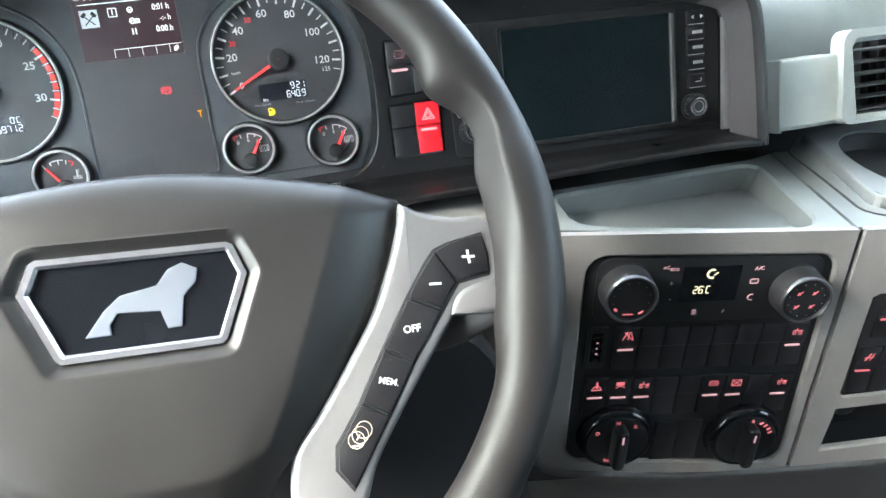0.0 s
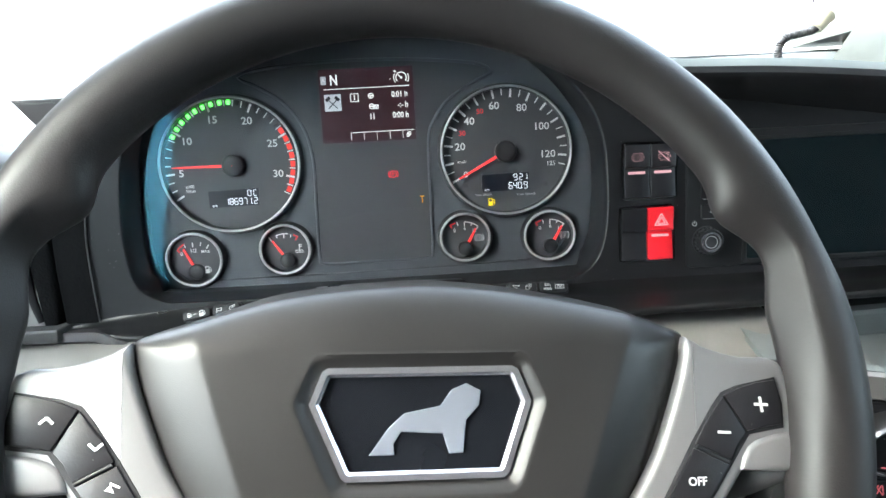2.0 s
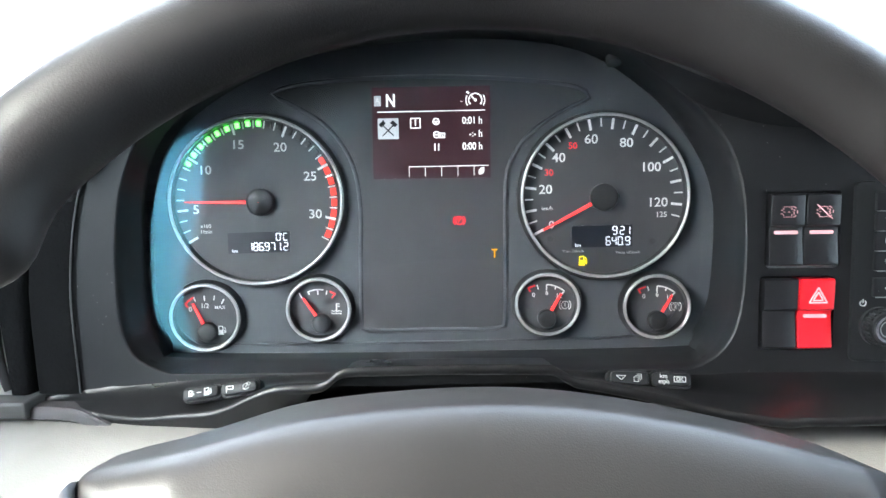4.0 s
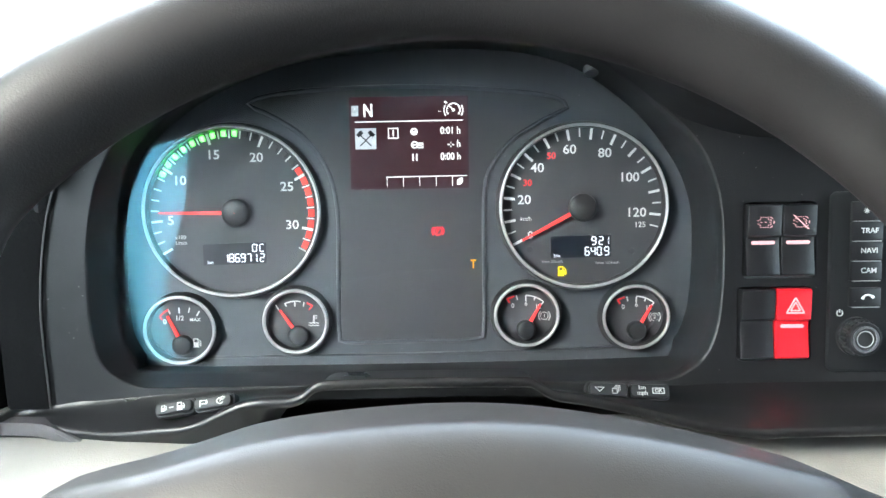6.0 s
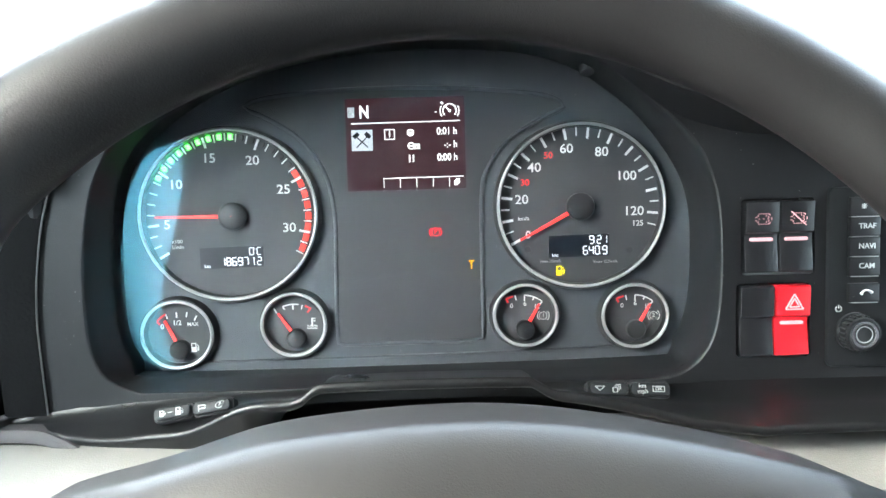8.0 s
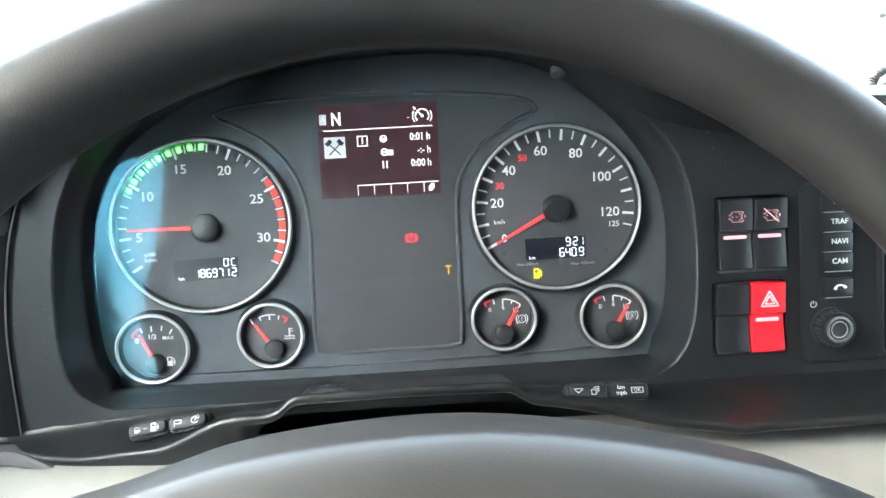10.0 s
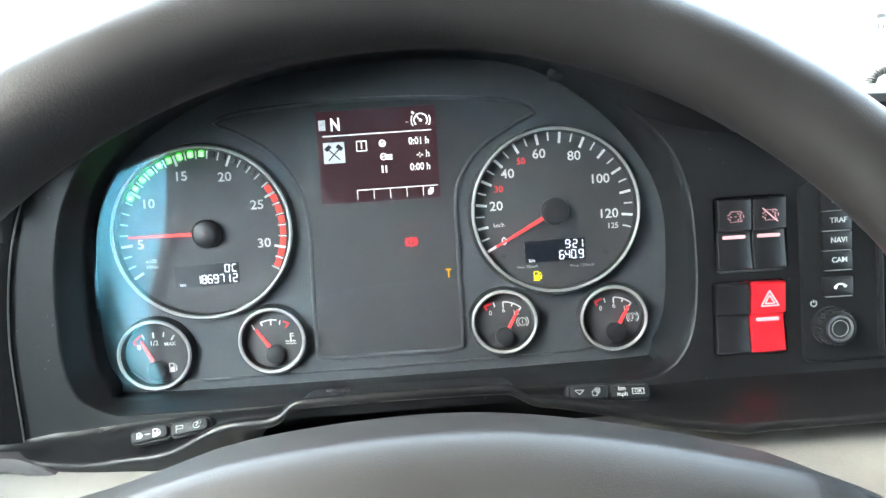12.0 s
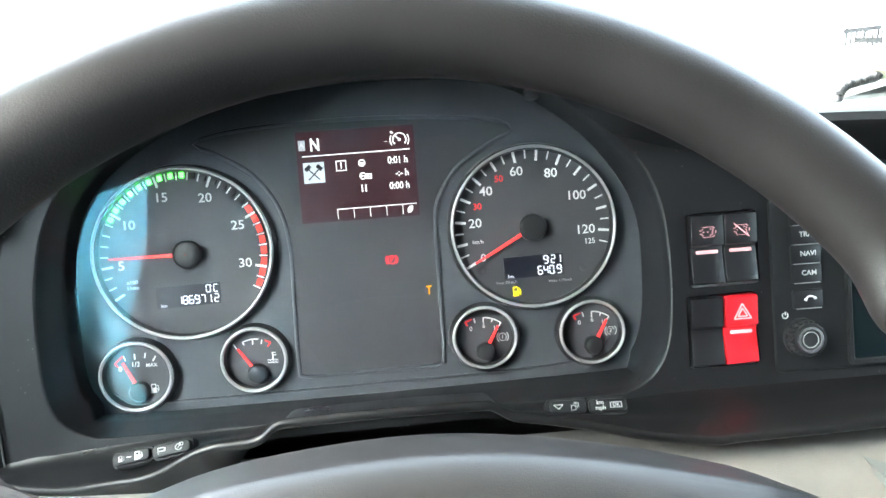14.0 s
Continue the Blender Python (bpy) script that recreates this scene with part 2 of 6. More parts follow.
def smooth_line(pts, n, closed=False):
    """n points on a smooth line through the given ones, evenly spaced."""
    pts = [Vector(p) for p in pts]
    k = len(pts)
    out = []
    for i in range(k if closed else k - 1):
        get = (lambda j: pts[j % k]) if closed else (lambda j: pts[max(0, min(k - 1, j))])
        a, b, c, d = get(i - 1), get(i), get(i + 1), get(i + 2)
        for s in range(16):
            t = s / 16
            out.append(0.5 * (2 * b + (c - a) * t + (2 * a - 5 * b + 4 * c - d) * t * t + (3 * b - a - 3 * c + d) * t ** 3))
    out.append(pts[0].copy() if closed else pts[-1].copy())
    length = [0.0]
    for p, q in zip(out, out[1:]):
        length.append(length[-1] + (q - p).length)
    res, j = [], 0
    for i in range(n):
        want = length[-1] * i / (n if closed else n - 1)
        while j < len(out) - 2 and length[j + 1] < want:
            j += 1
        f = (want - length[j]) / max(1e-9, length[j + 1] - length[j])
        res.append(out[j].lerp(out[j + 1], min(1, f)))
    return res


def inset(pts, d):
    """A closed outline (either sense) moved inwards by d."""
    k = len(pts)
    area = sum(pts[i][0] * pts[(i + 1) % k][1] - pts[(i + 1) % k][0] * pts[i][1] for i in range(k))
    s = 1 if area > 0 else -1
    out = []
    for i in range(k):
        p, a, b = Vector(pts[i][:2]), Vector(pts[i - 1][:2]), Vector(pts[(i + 1) % k][:2])
        e1, e2 = (p - a), (b - p)
        if e1.length < 1e-9 or e2.length < 1e-9:
            out.append(tuple(p))
            continue
        n1, n2 = Vector((-e1.y, e1.x)).normalized() * s, Vector((-e2.y, e2.x)).normalized() * s
        m = n1 + n2
        m = m / max(0.5, m.length_squared) * 2 if m.length > 1e-6 else n1
        out.append(tuple(p + m * d))
    return out


def slab(bm, pts, z0, z1, bevel=0.0, steps=2):
    """A prism over an outline from z0 up to z1, its upper edge rounded."""
    levels = [(0.0, z0)]
    if bevel:
        for i in range(steps + 1):
            a = math.pi / 2 * i / steps
            levels.append((bevel * (1 - math.cos(a)), z1 - bevel + bevel * math.sin(a)))
    else:
        levels.append((0.0, z1))
    loops = [[bm.verts.new((x, y, z)) for x, y in (inset(pts, d) if d else pts)] for d, z in levels]
    k = len(pts)
    for a, b in zip(loops, loops[1:]):
        for i in range(k):
            bm.faces.new((a[i], a[(i + 1) % k], b[(i + 1) % k], b[i]))
    bm.faces.new(loops[-1])
    bm.faces.new(loops[0][::-1])
    return bm


def holed(bm, outer, holes, z0, z1, chamfer=0.0):
    """A plate with holes through it; the holes' front edges are chamfered."""
    front = []

    def ring(pts, z):
        vs = [bm.verts.new((p[0], p[1], z)) for p in pts]
        return vs, [bm.edges.new((vs[i], vs[(i + 1) % len(vs)])) for i in range(len(vs))]

    ov, oe = ring(outer, z1)
    back, _ = ring(outer, z0)
    k = len(outer)
    for i in range(k):
        bm.faces.new((ov[i], ov[(i + 1) % k], back[(i + 1) % k], back[i]))
    front += oe
    for h in holes:
        k = len(h)
        if chamfer:
            hv, he = ring(inset(h, -chamfer), z1)
            mid, _ = ring(h, z1 - chamfer)
            for i in range(k):
                bm.faces.new((hv[i], hv[(i + 1) % k], mid[(i + 1) % k], mid[i]))
        else:
            hv, he = ring(h, z1)
            mid = hv
        low, _ = ring(h, z0)
        for i in range(k):
            bm.faces.new((mid[i], mid[(i + 1) % k], low[(i + 1) % k], low[i]))
        front += he
    bmesh.ops.triangle_fill(bm, edges=front, use_beauty=True, normal=(0, 0, 1))
    return bm


def lathe(bm, profile, cx=0.0, cy=0.0, n=64, cap=False):
    """Rings of (radius, z) round an axis along z."""
    rings = [[bm.verts.new((cx + r * math.cos(2 * math.pi * i / n), cy + r * math.sin(2 * math.pi * i / n), z)) for i in range(n)] for r, z in profile]
    for a, b in zip(rings, rings[1:]):
        for i in range(n):
            bm.faces.new((a[i], a[(i + 1) % n], b[(i + 1) % n], b[i]))
    if cap:
        bm.faces.new(rings[-1])
    return bm


def loft(bm, lines, closed=False):
    rows = [[bm.verts.new(p) for p in line] for line in lines]
    for a, b in zip(rows, rows[1:]):
        k = len(a)
        for i in range(k if closed else k - 1):
            bm.faces.new((a[i], a[(i + 1) % k], b[(i + 1) % k], b[i]))
    return bm


def tube(bm, pts, r, n=8, closed=False):
    """A round bar along a line; r is a number or a function of the share of the way."""
    pts = [Vector(p) for p in pts]
    k = len(pts)
    rings = []
    up = None
    for i, p in enumerate(pts):
        a = pts[(i - 1) % k] if closed or i else p
        b = pts[(i + 1) % k] if closed or i < k - 1 else p
        t = (b - a).normalized()
        if up is None:
            up = t.orthogonal().normalized()
        up = (up - t * up.dot(t)).normalized()
        side = t.cross(up)
        rad = r(i / max(1, k - 1)) if callable(r) else r
        rings.append([bm.verts.new(p + rad * (math.cos(2 * math.pi * j / n) * up + math.sin(2 * math.pi * j / n) * side)) for j in range(n)])
    for i in range(k if closed else k - 1):
        a, b = rings[i], rings[(i + 1) % k]
        for j in range(n):
            bm.faces.new((a[j], a[(j + 1) % n], b[(j + 1) % n], b[j]))
    if not closed:
        bm.faces.new(rings[0][::-1])
        bm.faces.new(rings[-1])
    return bm


def bar(bm, x0, y0, x1, y1, w, z0=0.0, z1=0.0006, w1=None):
    """A flat bar from one point to another."""
    d = Vector((x1 - x0, y1 - y0))
    s = Vector((-d.y, d.x)).normalized()
    a, b = s * w / 2, s * (w if w1 is None else w1) / 2
    slab(bm, [(x0 - a.x, y0 - a.y), (x1 - b.x, y1 - b.y), (x1 + b.x, y1 + b.y), (x0 + a.x, y0 + a.y)], z0, z1)
    return bm


def text_mesh(string, size, bold=0.0, spacing=1.0, squeeze=1.0, align="CENTER", depth=0.00015):
    cu = bpy.data.curves.new("lettering", "FONT")
    cu.body, cu.size, cu.align_x, cu.align_y = string, size, align, "CENTER"
    cu.offset, cu.space_character, cu.resolution_u = (bold * 0.5 + 0.003) * size, spacing, 3
    cu.extrude = depth
    ob = bpy.data.objects.new("lettering", cu)
    scene.collection.objects.link(ob)
    bpy.context.view_layer.update()
    me = bpy.data.meshes.new_from_object(ob.evaluated_get(bpy.context.evaluated_depsgraph_get()))
    bpy.data.objects.remove(ob)
    bpy.data.curves.remove(cu)
    for v in me.vertices:
        v.co.x *= squeeze
    return me


def text(string, size, x, y, z, mat, parent, name="lettering", **kw):
    me = text_mesh(string, size, **kw)
    me.materials.clear()
    me.materials.append(mat)
    ob = new(name, me)
    ob.parent = parent
    ob.location = (x, y, z)
    return ob


SEGMENTS = {"0": "abcdef", "1": "bc", "2": "abged", "3": "abgcd", "4": "fgbc", "5": "afgcd", "6": "afgedc", "7": "abc", "8": "abcdefg", "9": "abcdfg", "C": "afed", " ": ""}


def seven(bm, string, x, y, h, z=0.0005, w=None):
    """Seven-segment figures that end at x on the right, with their foot at y."""
    w = w or h * 0.46
    t = h * 0.115
    pen = x
    for ch in reversed(string):
        if ch in ".:":
            pen -= t * 1.1
            for dy in ([t / 2] if ch == "." else [h * 0.3, h * 0.7]):
                bar(bm, pen, y + dy - t / 2, pen, y + dy + t / 2, t, z, z + 0.0003)
            pen -= t * 0.6
            continue
        if ch == "'":
            pen -= t * 1.5
            tube(bm, [(pen + 0.0006 * math.cos(a), y + h - 0.0006 + 0.0006 * math.sin(a), z) for a in (0, 1.57, 3.14, 4.71)], 0.0002, 4, True)
            pen -= t * 0.6
            continue
        l, r, b, m, u = pen - w, pen, y, y + h / 2, y + h
        g = t * 0.35
        lines = {"a": (l + g, u, r - g, u), "g": (l + g, m, r - g, m), "d": (l + g, b, r - g, b), "f": (l, m + g, l, u - g), "b": (r, m + g, r, u - g), "e": (l, b + g, l, m - g), "c": (r, b + g, r, m - g)}
        for s in SEGMENTS[ch]:
            bar(bm, *lines[s], t, z, z + 0.0003)
        pen -= w + h * 0.24
    return bm


def polar(cx, cy, r, deg):
    return cx + r * math.cos(radians(deg)), cy + r * math.sin(radians(deg))


def lean(bm):
    """The surround stands less far out at the door side than at the console side."""
    for v in bm.verts:
        if v.co.z > 0.02:
            d = 0.013 * max(0.0, min(1.0, (0.19 - v.co.x) / 0.37)) * min(1.0, (v.co.z - 0.02) / 0.02)
            f = (0.43 - v.co.z + d) / (0.43 - v.co.z)
            v.co = (0.025 + (v.co.x - 0.025) * f, 0.006 + (v.co.y - 0.006) * f, v.co.z - d)
    return bm

# ---- outside ----


def box(bm, x0, y0, z0, x1, y1, z1):
    vs = [bm.verts.new((x, y, z)) for z in (z0, z1) for x, y in ((x0, y0), (x1, y0), (x1, y1), (x0, y1))]
    for f in ((0, 1, 2, 3), (4, 5, 6, 7), (0, 1, 5, 4), (1, 2, 6, 5), (2, 3, 7, 6), (3, 0, 4, 7)):
        bm.faces.new([vs[i] for i in f])
    return bm


def single(name, bm, mat, label, category, kind="", smooth=0):
    ob = part(name, bm, mat, None, label, smooth=smooth)
    return tagged(ob, label, category, kind=kind)


GROUND = material("yard_gravel", (0.34, 0.34, 0.33), 0.9, grain=0.8, grain_scale=3, vary=0.25, vary_scale=0.2)
NEEDLES = material("conifer_green", (0.035, 0.05, 0.035), 0.85, vary=0.4, vary_scale=3)
BARK = material("conifer_bark", (0.06, 0.045, 0.035), 0.9, vary=0.3)
bm = bmesh.new()
bmesh.ops.create_grid(bm, x_segments=8, y_segments=8, size=2500)
bmesh.ops.translate(bm, verts=bm.verts, vec=(0, 0, -1.6))
single("ground", bm, GROUND, "pale grey gravel yard that reaches the horizon", "ground", "structure")


def conifer(x, y, h, seed):
    rnd = random.Random(seed)
    tree = thing("conifer", Matrix.Translation((x, y, -1.6)), "tall dark green spruce tree standing in the yard", "tree", "trees beside the yard")
    bm = bmesh.new()
    tube(bm, [(0, 0, 0), (0.05, 0, h * 0.5), (0, 0.03, h * 0.98)], lambda s: h * 0.018 * (1.05 - s), 8)
    part("trunk", bm, BARK, tree, smooth=60)
    bm = bmesh.new()
    z = h * 0.12
    while z < h:
        reach = (h - z) * 0.24 + 0.15
        for k in range(18):
            a = rnd.uniform(0, 6.283)
            l = reach * rnd.uniform(0.6, 1.1)
            drop = l * rnd.uniform(0.15, 0.45)
            c, s = math.cos(a), math.sin(a)
            w = l * 0.42
            for q in range(3):
                f0, f1 = q / 3, (q + 1) / 3
                p0 = Vector((c * l * f0, s * l * f0, z - drop * f0 * f0))
                p1 = Vector((c * l * f1, s * l * f1, z - drop * f1 * f1))
                side = Vector((-s, c, 0)) * w * (1 - f0 * 0.8)
                tip = Vector((0, 0, -w * rnd.uniform(0.4, 0.9)))
                for sg in (-1, 1):
                    bm.faces.new([bm.verts.new(v) for v in (p0, p1, p0.lerp(p1, 0.7) + side * sg + tip)])
        z += h * 0.028
    part("crown", bm, NEEDLES, tree)


for i, (x, y, h) in enumerate(((-18.9, -36.4, 14.0), (-16.5, -38, 7.0), (-17.4, -37.5, 8.2), (-19.8, -36.0, 12.2), (-15.4, -39, 6.5), (-21, -33, 12.5), (-23, -33.5, 13.5), (-25, -34, 15), (-28, -27, 14), (-33, -24, 13), (9, 52, 9), (13, 60, 11), (22, 58, 10), (2, 66, 9))):
    conifer(x, y, h, 40 + i)
rnd = random.Random(5)
bm = bmesh.new()
for i in range(420):
    a = radians(rnd.uniform(170, 420))
    d = rnd.uniform(150, 210)
    h = rnd.uniform(4, 9)
    r = h * rnd.uniform(0.25, 0.5)
    c = Vector((d * math.cos(a), d * math.sin(a), -1.6))
    top = bm.verts.new(c + Vector((0, 0, h)))
    ring = [bm.verts.new(c + Vector((r * rnd.uniform(0.7, 1.3) * math.cos(k * 1.05), r * rnd.uniform(0.7, 1.3) * math.sin(k * 1.05), h * rnd.uniform(0.0, 0.25)))) for k in range(6)]
    for k in range(6):
        bm.faces.new((ring[k], ring[(k + 1) % 6], top))
single("far_woods", bm, NEEDLES, "far belt of dark trees round the yard", "woods", "stuff")

# ---- the cab ----
FLOOR, ROOF, LEFT, RIGHT, REAR, NOSE = 0.0, 1.85, -0.46, 1.80, -1.35, 0.24
bm = bmesh.new()
box(bm, LEFT - 0.05, REAR - 0.05, FLOOR - 0.06, RIGHT + 0.05, NOSE + 0.05, FLOOR)
single("floor", bm, CARPET, "black ribbed rubber mat on the cab floor", "floor", "structure")
bm = bmesh.new()
box(bm, LEFT - 0.05, REAR - 0.05, ROOF, RIGHT + 0.05, NOSE, ROOF + 0.05)
single("ceiling", bm, LINING, "beige fabric lining of the cab roof", "ceiling", "structure")
bm = bmesh.new()
box(bm, LEFT - 0.05, REAR - 0.05, FLOOR, RIGHT + 0.05, REAR, ROOF)
single("wall_rear", bm, REARCLOTH, "grey cloth rear wall of the cab", "wall", "structure")


def side_wall(name, x0, x1, label, window):
    """A cab side in the plane of y and z, with the door's window cut through."""
    ob_m = Matrix(((0, 0, 1, x0), (1, 0, 0, 0), (0, 1, 0, 0), (0, 0, 0, 1)))
    bm = bmesh.new()
    holed(bm, [(REAR, FLOOR), (NOSE, FLOOR), (NOSE, 0.98), (0.20, 1.0), (0.03, ROOF), (REAR, ROOF)], [window], 0, x1 - x0)
    ob = part(name, bm, DOORGREY, None)
    ob.matrix_world = ob_m
    tagged(ob, label, "wall", kind="structure")
    # added black lining keeps the bright window edge out of the cover's reflection
    seal = holed(bmesh.new(), inset(window, -0.014), [inset(window, 0.006)], -0.003, x1 - x0 + 0.004, 0.002)
    part("jamb_mask", seal, SHADOW, ob, "added black lining of the window edge")
    pane = bmesh.new()
    slab(pane, inset(window, -0.005), 0.02, 0.024)
    g = part("pane", pane, PANE, ob, "clear side window glass")
    g.visible_shadow = False


# window openings are cut small, unseen walls keeping side light off the dashboard
side_wall("wall_left", LEFT - 0.05, LEFT, "dark grey cab side with the driver's door window", [(-0.93, 0.985), (-0.62, 0.985), (-0.48, 1.03), (-0.34, 1.10), (-0.26, 1.20), (-0.26, 1.64), (-0.32, 1.72), (-0.80, 1.72), (-0.87, 1.64)])
side_wall("wall_right", RIGHT, RIGHT + 0.05, "dark grey cab side with the passenger's door window", [(-0.95, 1.02), (-0.44, 1.02), (-0.38, 1.08), (-0.38, 1.62), (-0.44, 1.68), (-0.95, 1.68), (-1.00, 1.62), (-1.00, 1.08)])
bm = bmesh.new()
loft(bm, [[Vector((LEFT + 0.012, y0, z)), Vector((LEFT + 0.035, y0 - 0.02, z)), Vector((LEFT + 0.035, REAR, z))] for y0, z in ((-0.90, FLOOR), (-0.81, 0.97), (-0.70, 1.06), (-0.695, 1.13), (-0.730, 1.25), (-0.775, 1.345), (-0.805, 1.435), (-0.750, 1.462), (-0.60, 1.52), (-0.56, ROOF))])
single("pillar_rear", bm, DARKCLOTH, "dark trim behind the driver's door", "pillar", "structure")
bm = bmesh.new()
box(bm, LEFT - 0.05, NOSE, FLOOR, RIGHT + 0.05, NOSE + 0.05, 1.0)
single("wall_front", bm, SHADOW, "dark bulkhead under the windscreen", "wall", "structure")
# windscreen between two pillars
base_y, base_z, head_y, head_z = 0.20, 1.005, 0.03, ROOF
bm = bmesh.new()
loft(bm, [[(x, base_y, base_z) for x in (LEFT, RIGHT)], [(x, head_y, head_z) for x in (LEFT, RIGHT)]])
w = single("window_1", bm, PANE, "clear raked windscreen in front of the dashboard", "window", "structure")
w.visible_shadow = False
for name, x0, x1 in (("pillar_left", LEFT - 0.04, LEFT + 0.05), ("pillar_right", RIGHT - 0.05, RIGHT + 0.04)):
    bm = bmesh.new()
    path = [Vector((0, base_y - 0.02, base_z - 0.12)), Vector((0, base_y - 0.07, base_z + 0.06)), Vector((0, head_y, head_z))]
    loops = []
    for p in smooth_line(path, 24):
        flare = 0.065 * math.exp(-max(0.0, p.z - 0.98) / 0.07)
        xa, xb = (x0, x1 + flare) if x0 < 0 else (x0 - flare, x1)
        loops.append([(xa, p.y + 0.05, p.z), (xb - 0.02, p.y + 0.05, p.z), (xb, p.y + 0.02, p.z), (xb, p.y - 0.01, p.z), (xb - 0.015, p.y - 0.05, p.z), (xa, p.y - 0.06, p.z)])
    loft(bm, loops, closed=True)
    single(name, bm, PILLAR, "pale grey windscreen pillar trim", "pillar", "structure", 50)

# ---- dashboard ----
P0 = face((0, 0, 0))  # the dial plate
dash = thing("dashboard", P0, "truck dashboard in black, dark grey and warm grey grained plastic", "dashboard")

OPENING = [(0.120, -0.1015), (-0.140, -0.1020), (-0.160, -0.1000), (-0.174, -0.0920), (-0.181, -0.077), (-0.183, -0.050), (-0.181, -0.012), (-0.172, 0.024), (-0.152, 0.053), (-0.118, 0.076), (-0.06, 0.095), (0.027, 0.101), (0.095, 0.0925), (0.126, 0.0765), (0.1465, 0.0575), (0.1625, 0.0430), (0.1735, 0.0285), (0.1795, 0.0130), (0.1827, -0.002), (0.1842, -0.028), (0.1836, -0.053), (0.1812, -0.072), (0.1765, -0.0850), (0.1680, -0.0945), (0.1535, -0.1005)]
opening = [(p.x, p.y) for p in smooth_line([(x, y, 0) for x, y in OPENING], 96, closed=True)]

def ray_on(poly, a):
    """Where a ray from just under the middle meets an outline."""
    o, d = Vector((0, -0.003)), Vector((math.cos(a), math.sin(a)))
    best = None
    for i in range(len(poly)):
        p, q = Vector(poly[i]), Vector(poly[(i + 1) % len(poly)])
        e = q - p
        den = d.x * e.y - d.y * e.x
        if abs(den) < 1e-12:
            continue
        t = ((p.x - o.x) * e.y - (p.y - o.y) * e.x) / den
        s = ((p.x - o.x) * d.y - (p.y - o.y) * d.x) / den
        if t > 0 and -1e-6 <= s <= 1 + 1e-6 and (best is None or t < best):
            best = t
    return (o + d * best)[:]


BACK = [(0.150, -0.1000), (-0.150, -0.1020), (-0.171, -0.0950), (-0.1815, -0.077), (-0.183, -0.030), (-0.179, 0.014), (-0.162, 0.046), (-0.118, 0.076), (-0.06, 0.095), (0.027, 0.101), (0.095, 0.093), (0.140, 0.066), (0.168, 0.034), (0.182, 0.004), (0.1845, -0.030), (0.1812, -0.070), (0.1695, -0.0925)]
back_line = [(p.x, p.y) for p in smooth_line([(x, y, 0) for x, y in BACK], 120, closed=True)]
SPIN = [2 * math.pi * i / 220 for i in range(220)]


def recess_line(f, grow=0.0):
    """The outline of the dials' recess, from its front edge (0) to the dial plate (1)."""
    out = []
    for a in SPIN:
        u, v = ray_on(opening, a), ray_on(back_line, a)
        out.append((u[0] + (v[0] - u[0]) * f + grow * math.cos(a), u[1] + (v[1] - u[1]) * f + grow * math.sin(a)))
    return out


SW = 0.05  # the switch panel stands this far in front of the dial plate
plate_outer = [(-0.2095, -0.112), (0.170, -0.108), (0.190, -0.104), (0.4875, -0.104), (0.4875, -0.010), (0.44, 0.012), (0.30, 0.026), (0.222, 0.036), (0.19, 0.066), (0.14, 0.098), (0.06, 0.115), (-0.02, 0.117), (-0.10, 0.105), (-0.165, 0.075), (-0.192, 0.033), (-0.204, 0.0), (-0.2110, -0.05), (-0.2110, -0.08)]
pocket_a = rounded(0.1955, -0.0426, 0.2377, 0.0014, 0.003)
pocket_b = rounded(0.1929, -0.0906, 0.2354, -0.0471, 0.003)
bm = bmesh.new()
holed(bm, plate_outer, [recess_line(0, 0.0012), pocket_a, pocket_b], SW - 0.012, SW, 0.0)
part("surround", lean(bm), BLACK, dash, "matt black instrument surround", smooth=40)
bm = bmesh.new()
loft(bm, [[Vector((x, y, z)) for x, y in recess_line(f, g)] for f, g, z in ((0, 0.0013, SW), (0, 0.0005, SW - 0.0003), (0, 0.0, SW - 0.0014), (0.25, 0, SW * 0.75), (0.6, 0, SW * 0.42), (0.9, 0, 0.012), (1, 0, -0.004))], closed=True)
part("recess", lean(bm), RECESS, dash, "dark grey wall of the dial recess", smooth=50)

# hood: a visor whose lip runs over the dials and on over the display, then down the right end
N = 120
under = smooth_line([(-0.2025, 0.000, SW - 0.001), (-0.1985, 0.014, SW), (-0.1890, 0.0315, SW + 0.001), (-0.150, 0.060, SW), (-0.105, 0.084, SW), (-0.05, 0.099, SW), (0.027, 0.1025, SW), (0.095, 0.0935, SW), (0.1465, 0.0580, SW), (0.158, 0.0506, SW), (0.171, 0.0454, SW), (0.187, 0.0407, SW), (0.203, 0.0380, SW), (0.222, 0.0362, SW), (0.30, 0.026, SW), (0.40, 0.012, SW), (0.465, 0.0, SW), (0.484, -0.012, SW), (0.488, -0.06, SW), (0.489, -0.118, SW)], N)
lip = smooth_line([(-0.2030, 0.001, SW + 0.002), (-0.2000, 0.016, SW + 0.007), (-0.1915, 0.034, SW + 0.018), (-0.1430, 0.0545, 0.082), (-0.0990, 0.0690, 0.087), (-0.0696, 0.0800, 0.088), (-0.0250, 0.0900, 0.088), (0.0160, 0.0910, 0.088), (0.0586, 0.0876, 0.088), (0.1010, 0.0772, 0.088), (0.1292, 0.0668, 0.088), (0.1560, 0.0560, 0.088), (0.1850, 0.0485, 0.088), (0.222, 0.0435, 0.088), (0.30, 0.040, 0.088), (0.40, 0.030, 0.088), (0.462, 0.016, 0.088), (0.4850, -0.002, 0.088), (0.4915, -0.05, 0.088), (0.4955, -0.118, 0.086)], N)
mid = [a.lerp(b, 0.5) + Vector((0, 0.001, 0)) for a, b in zip(under, lip)]


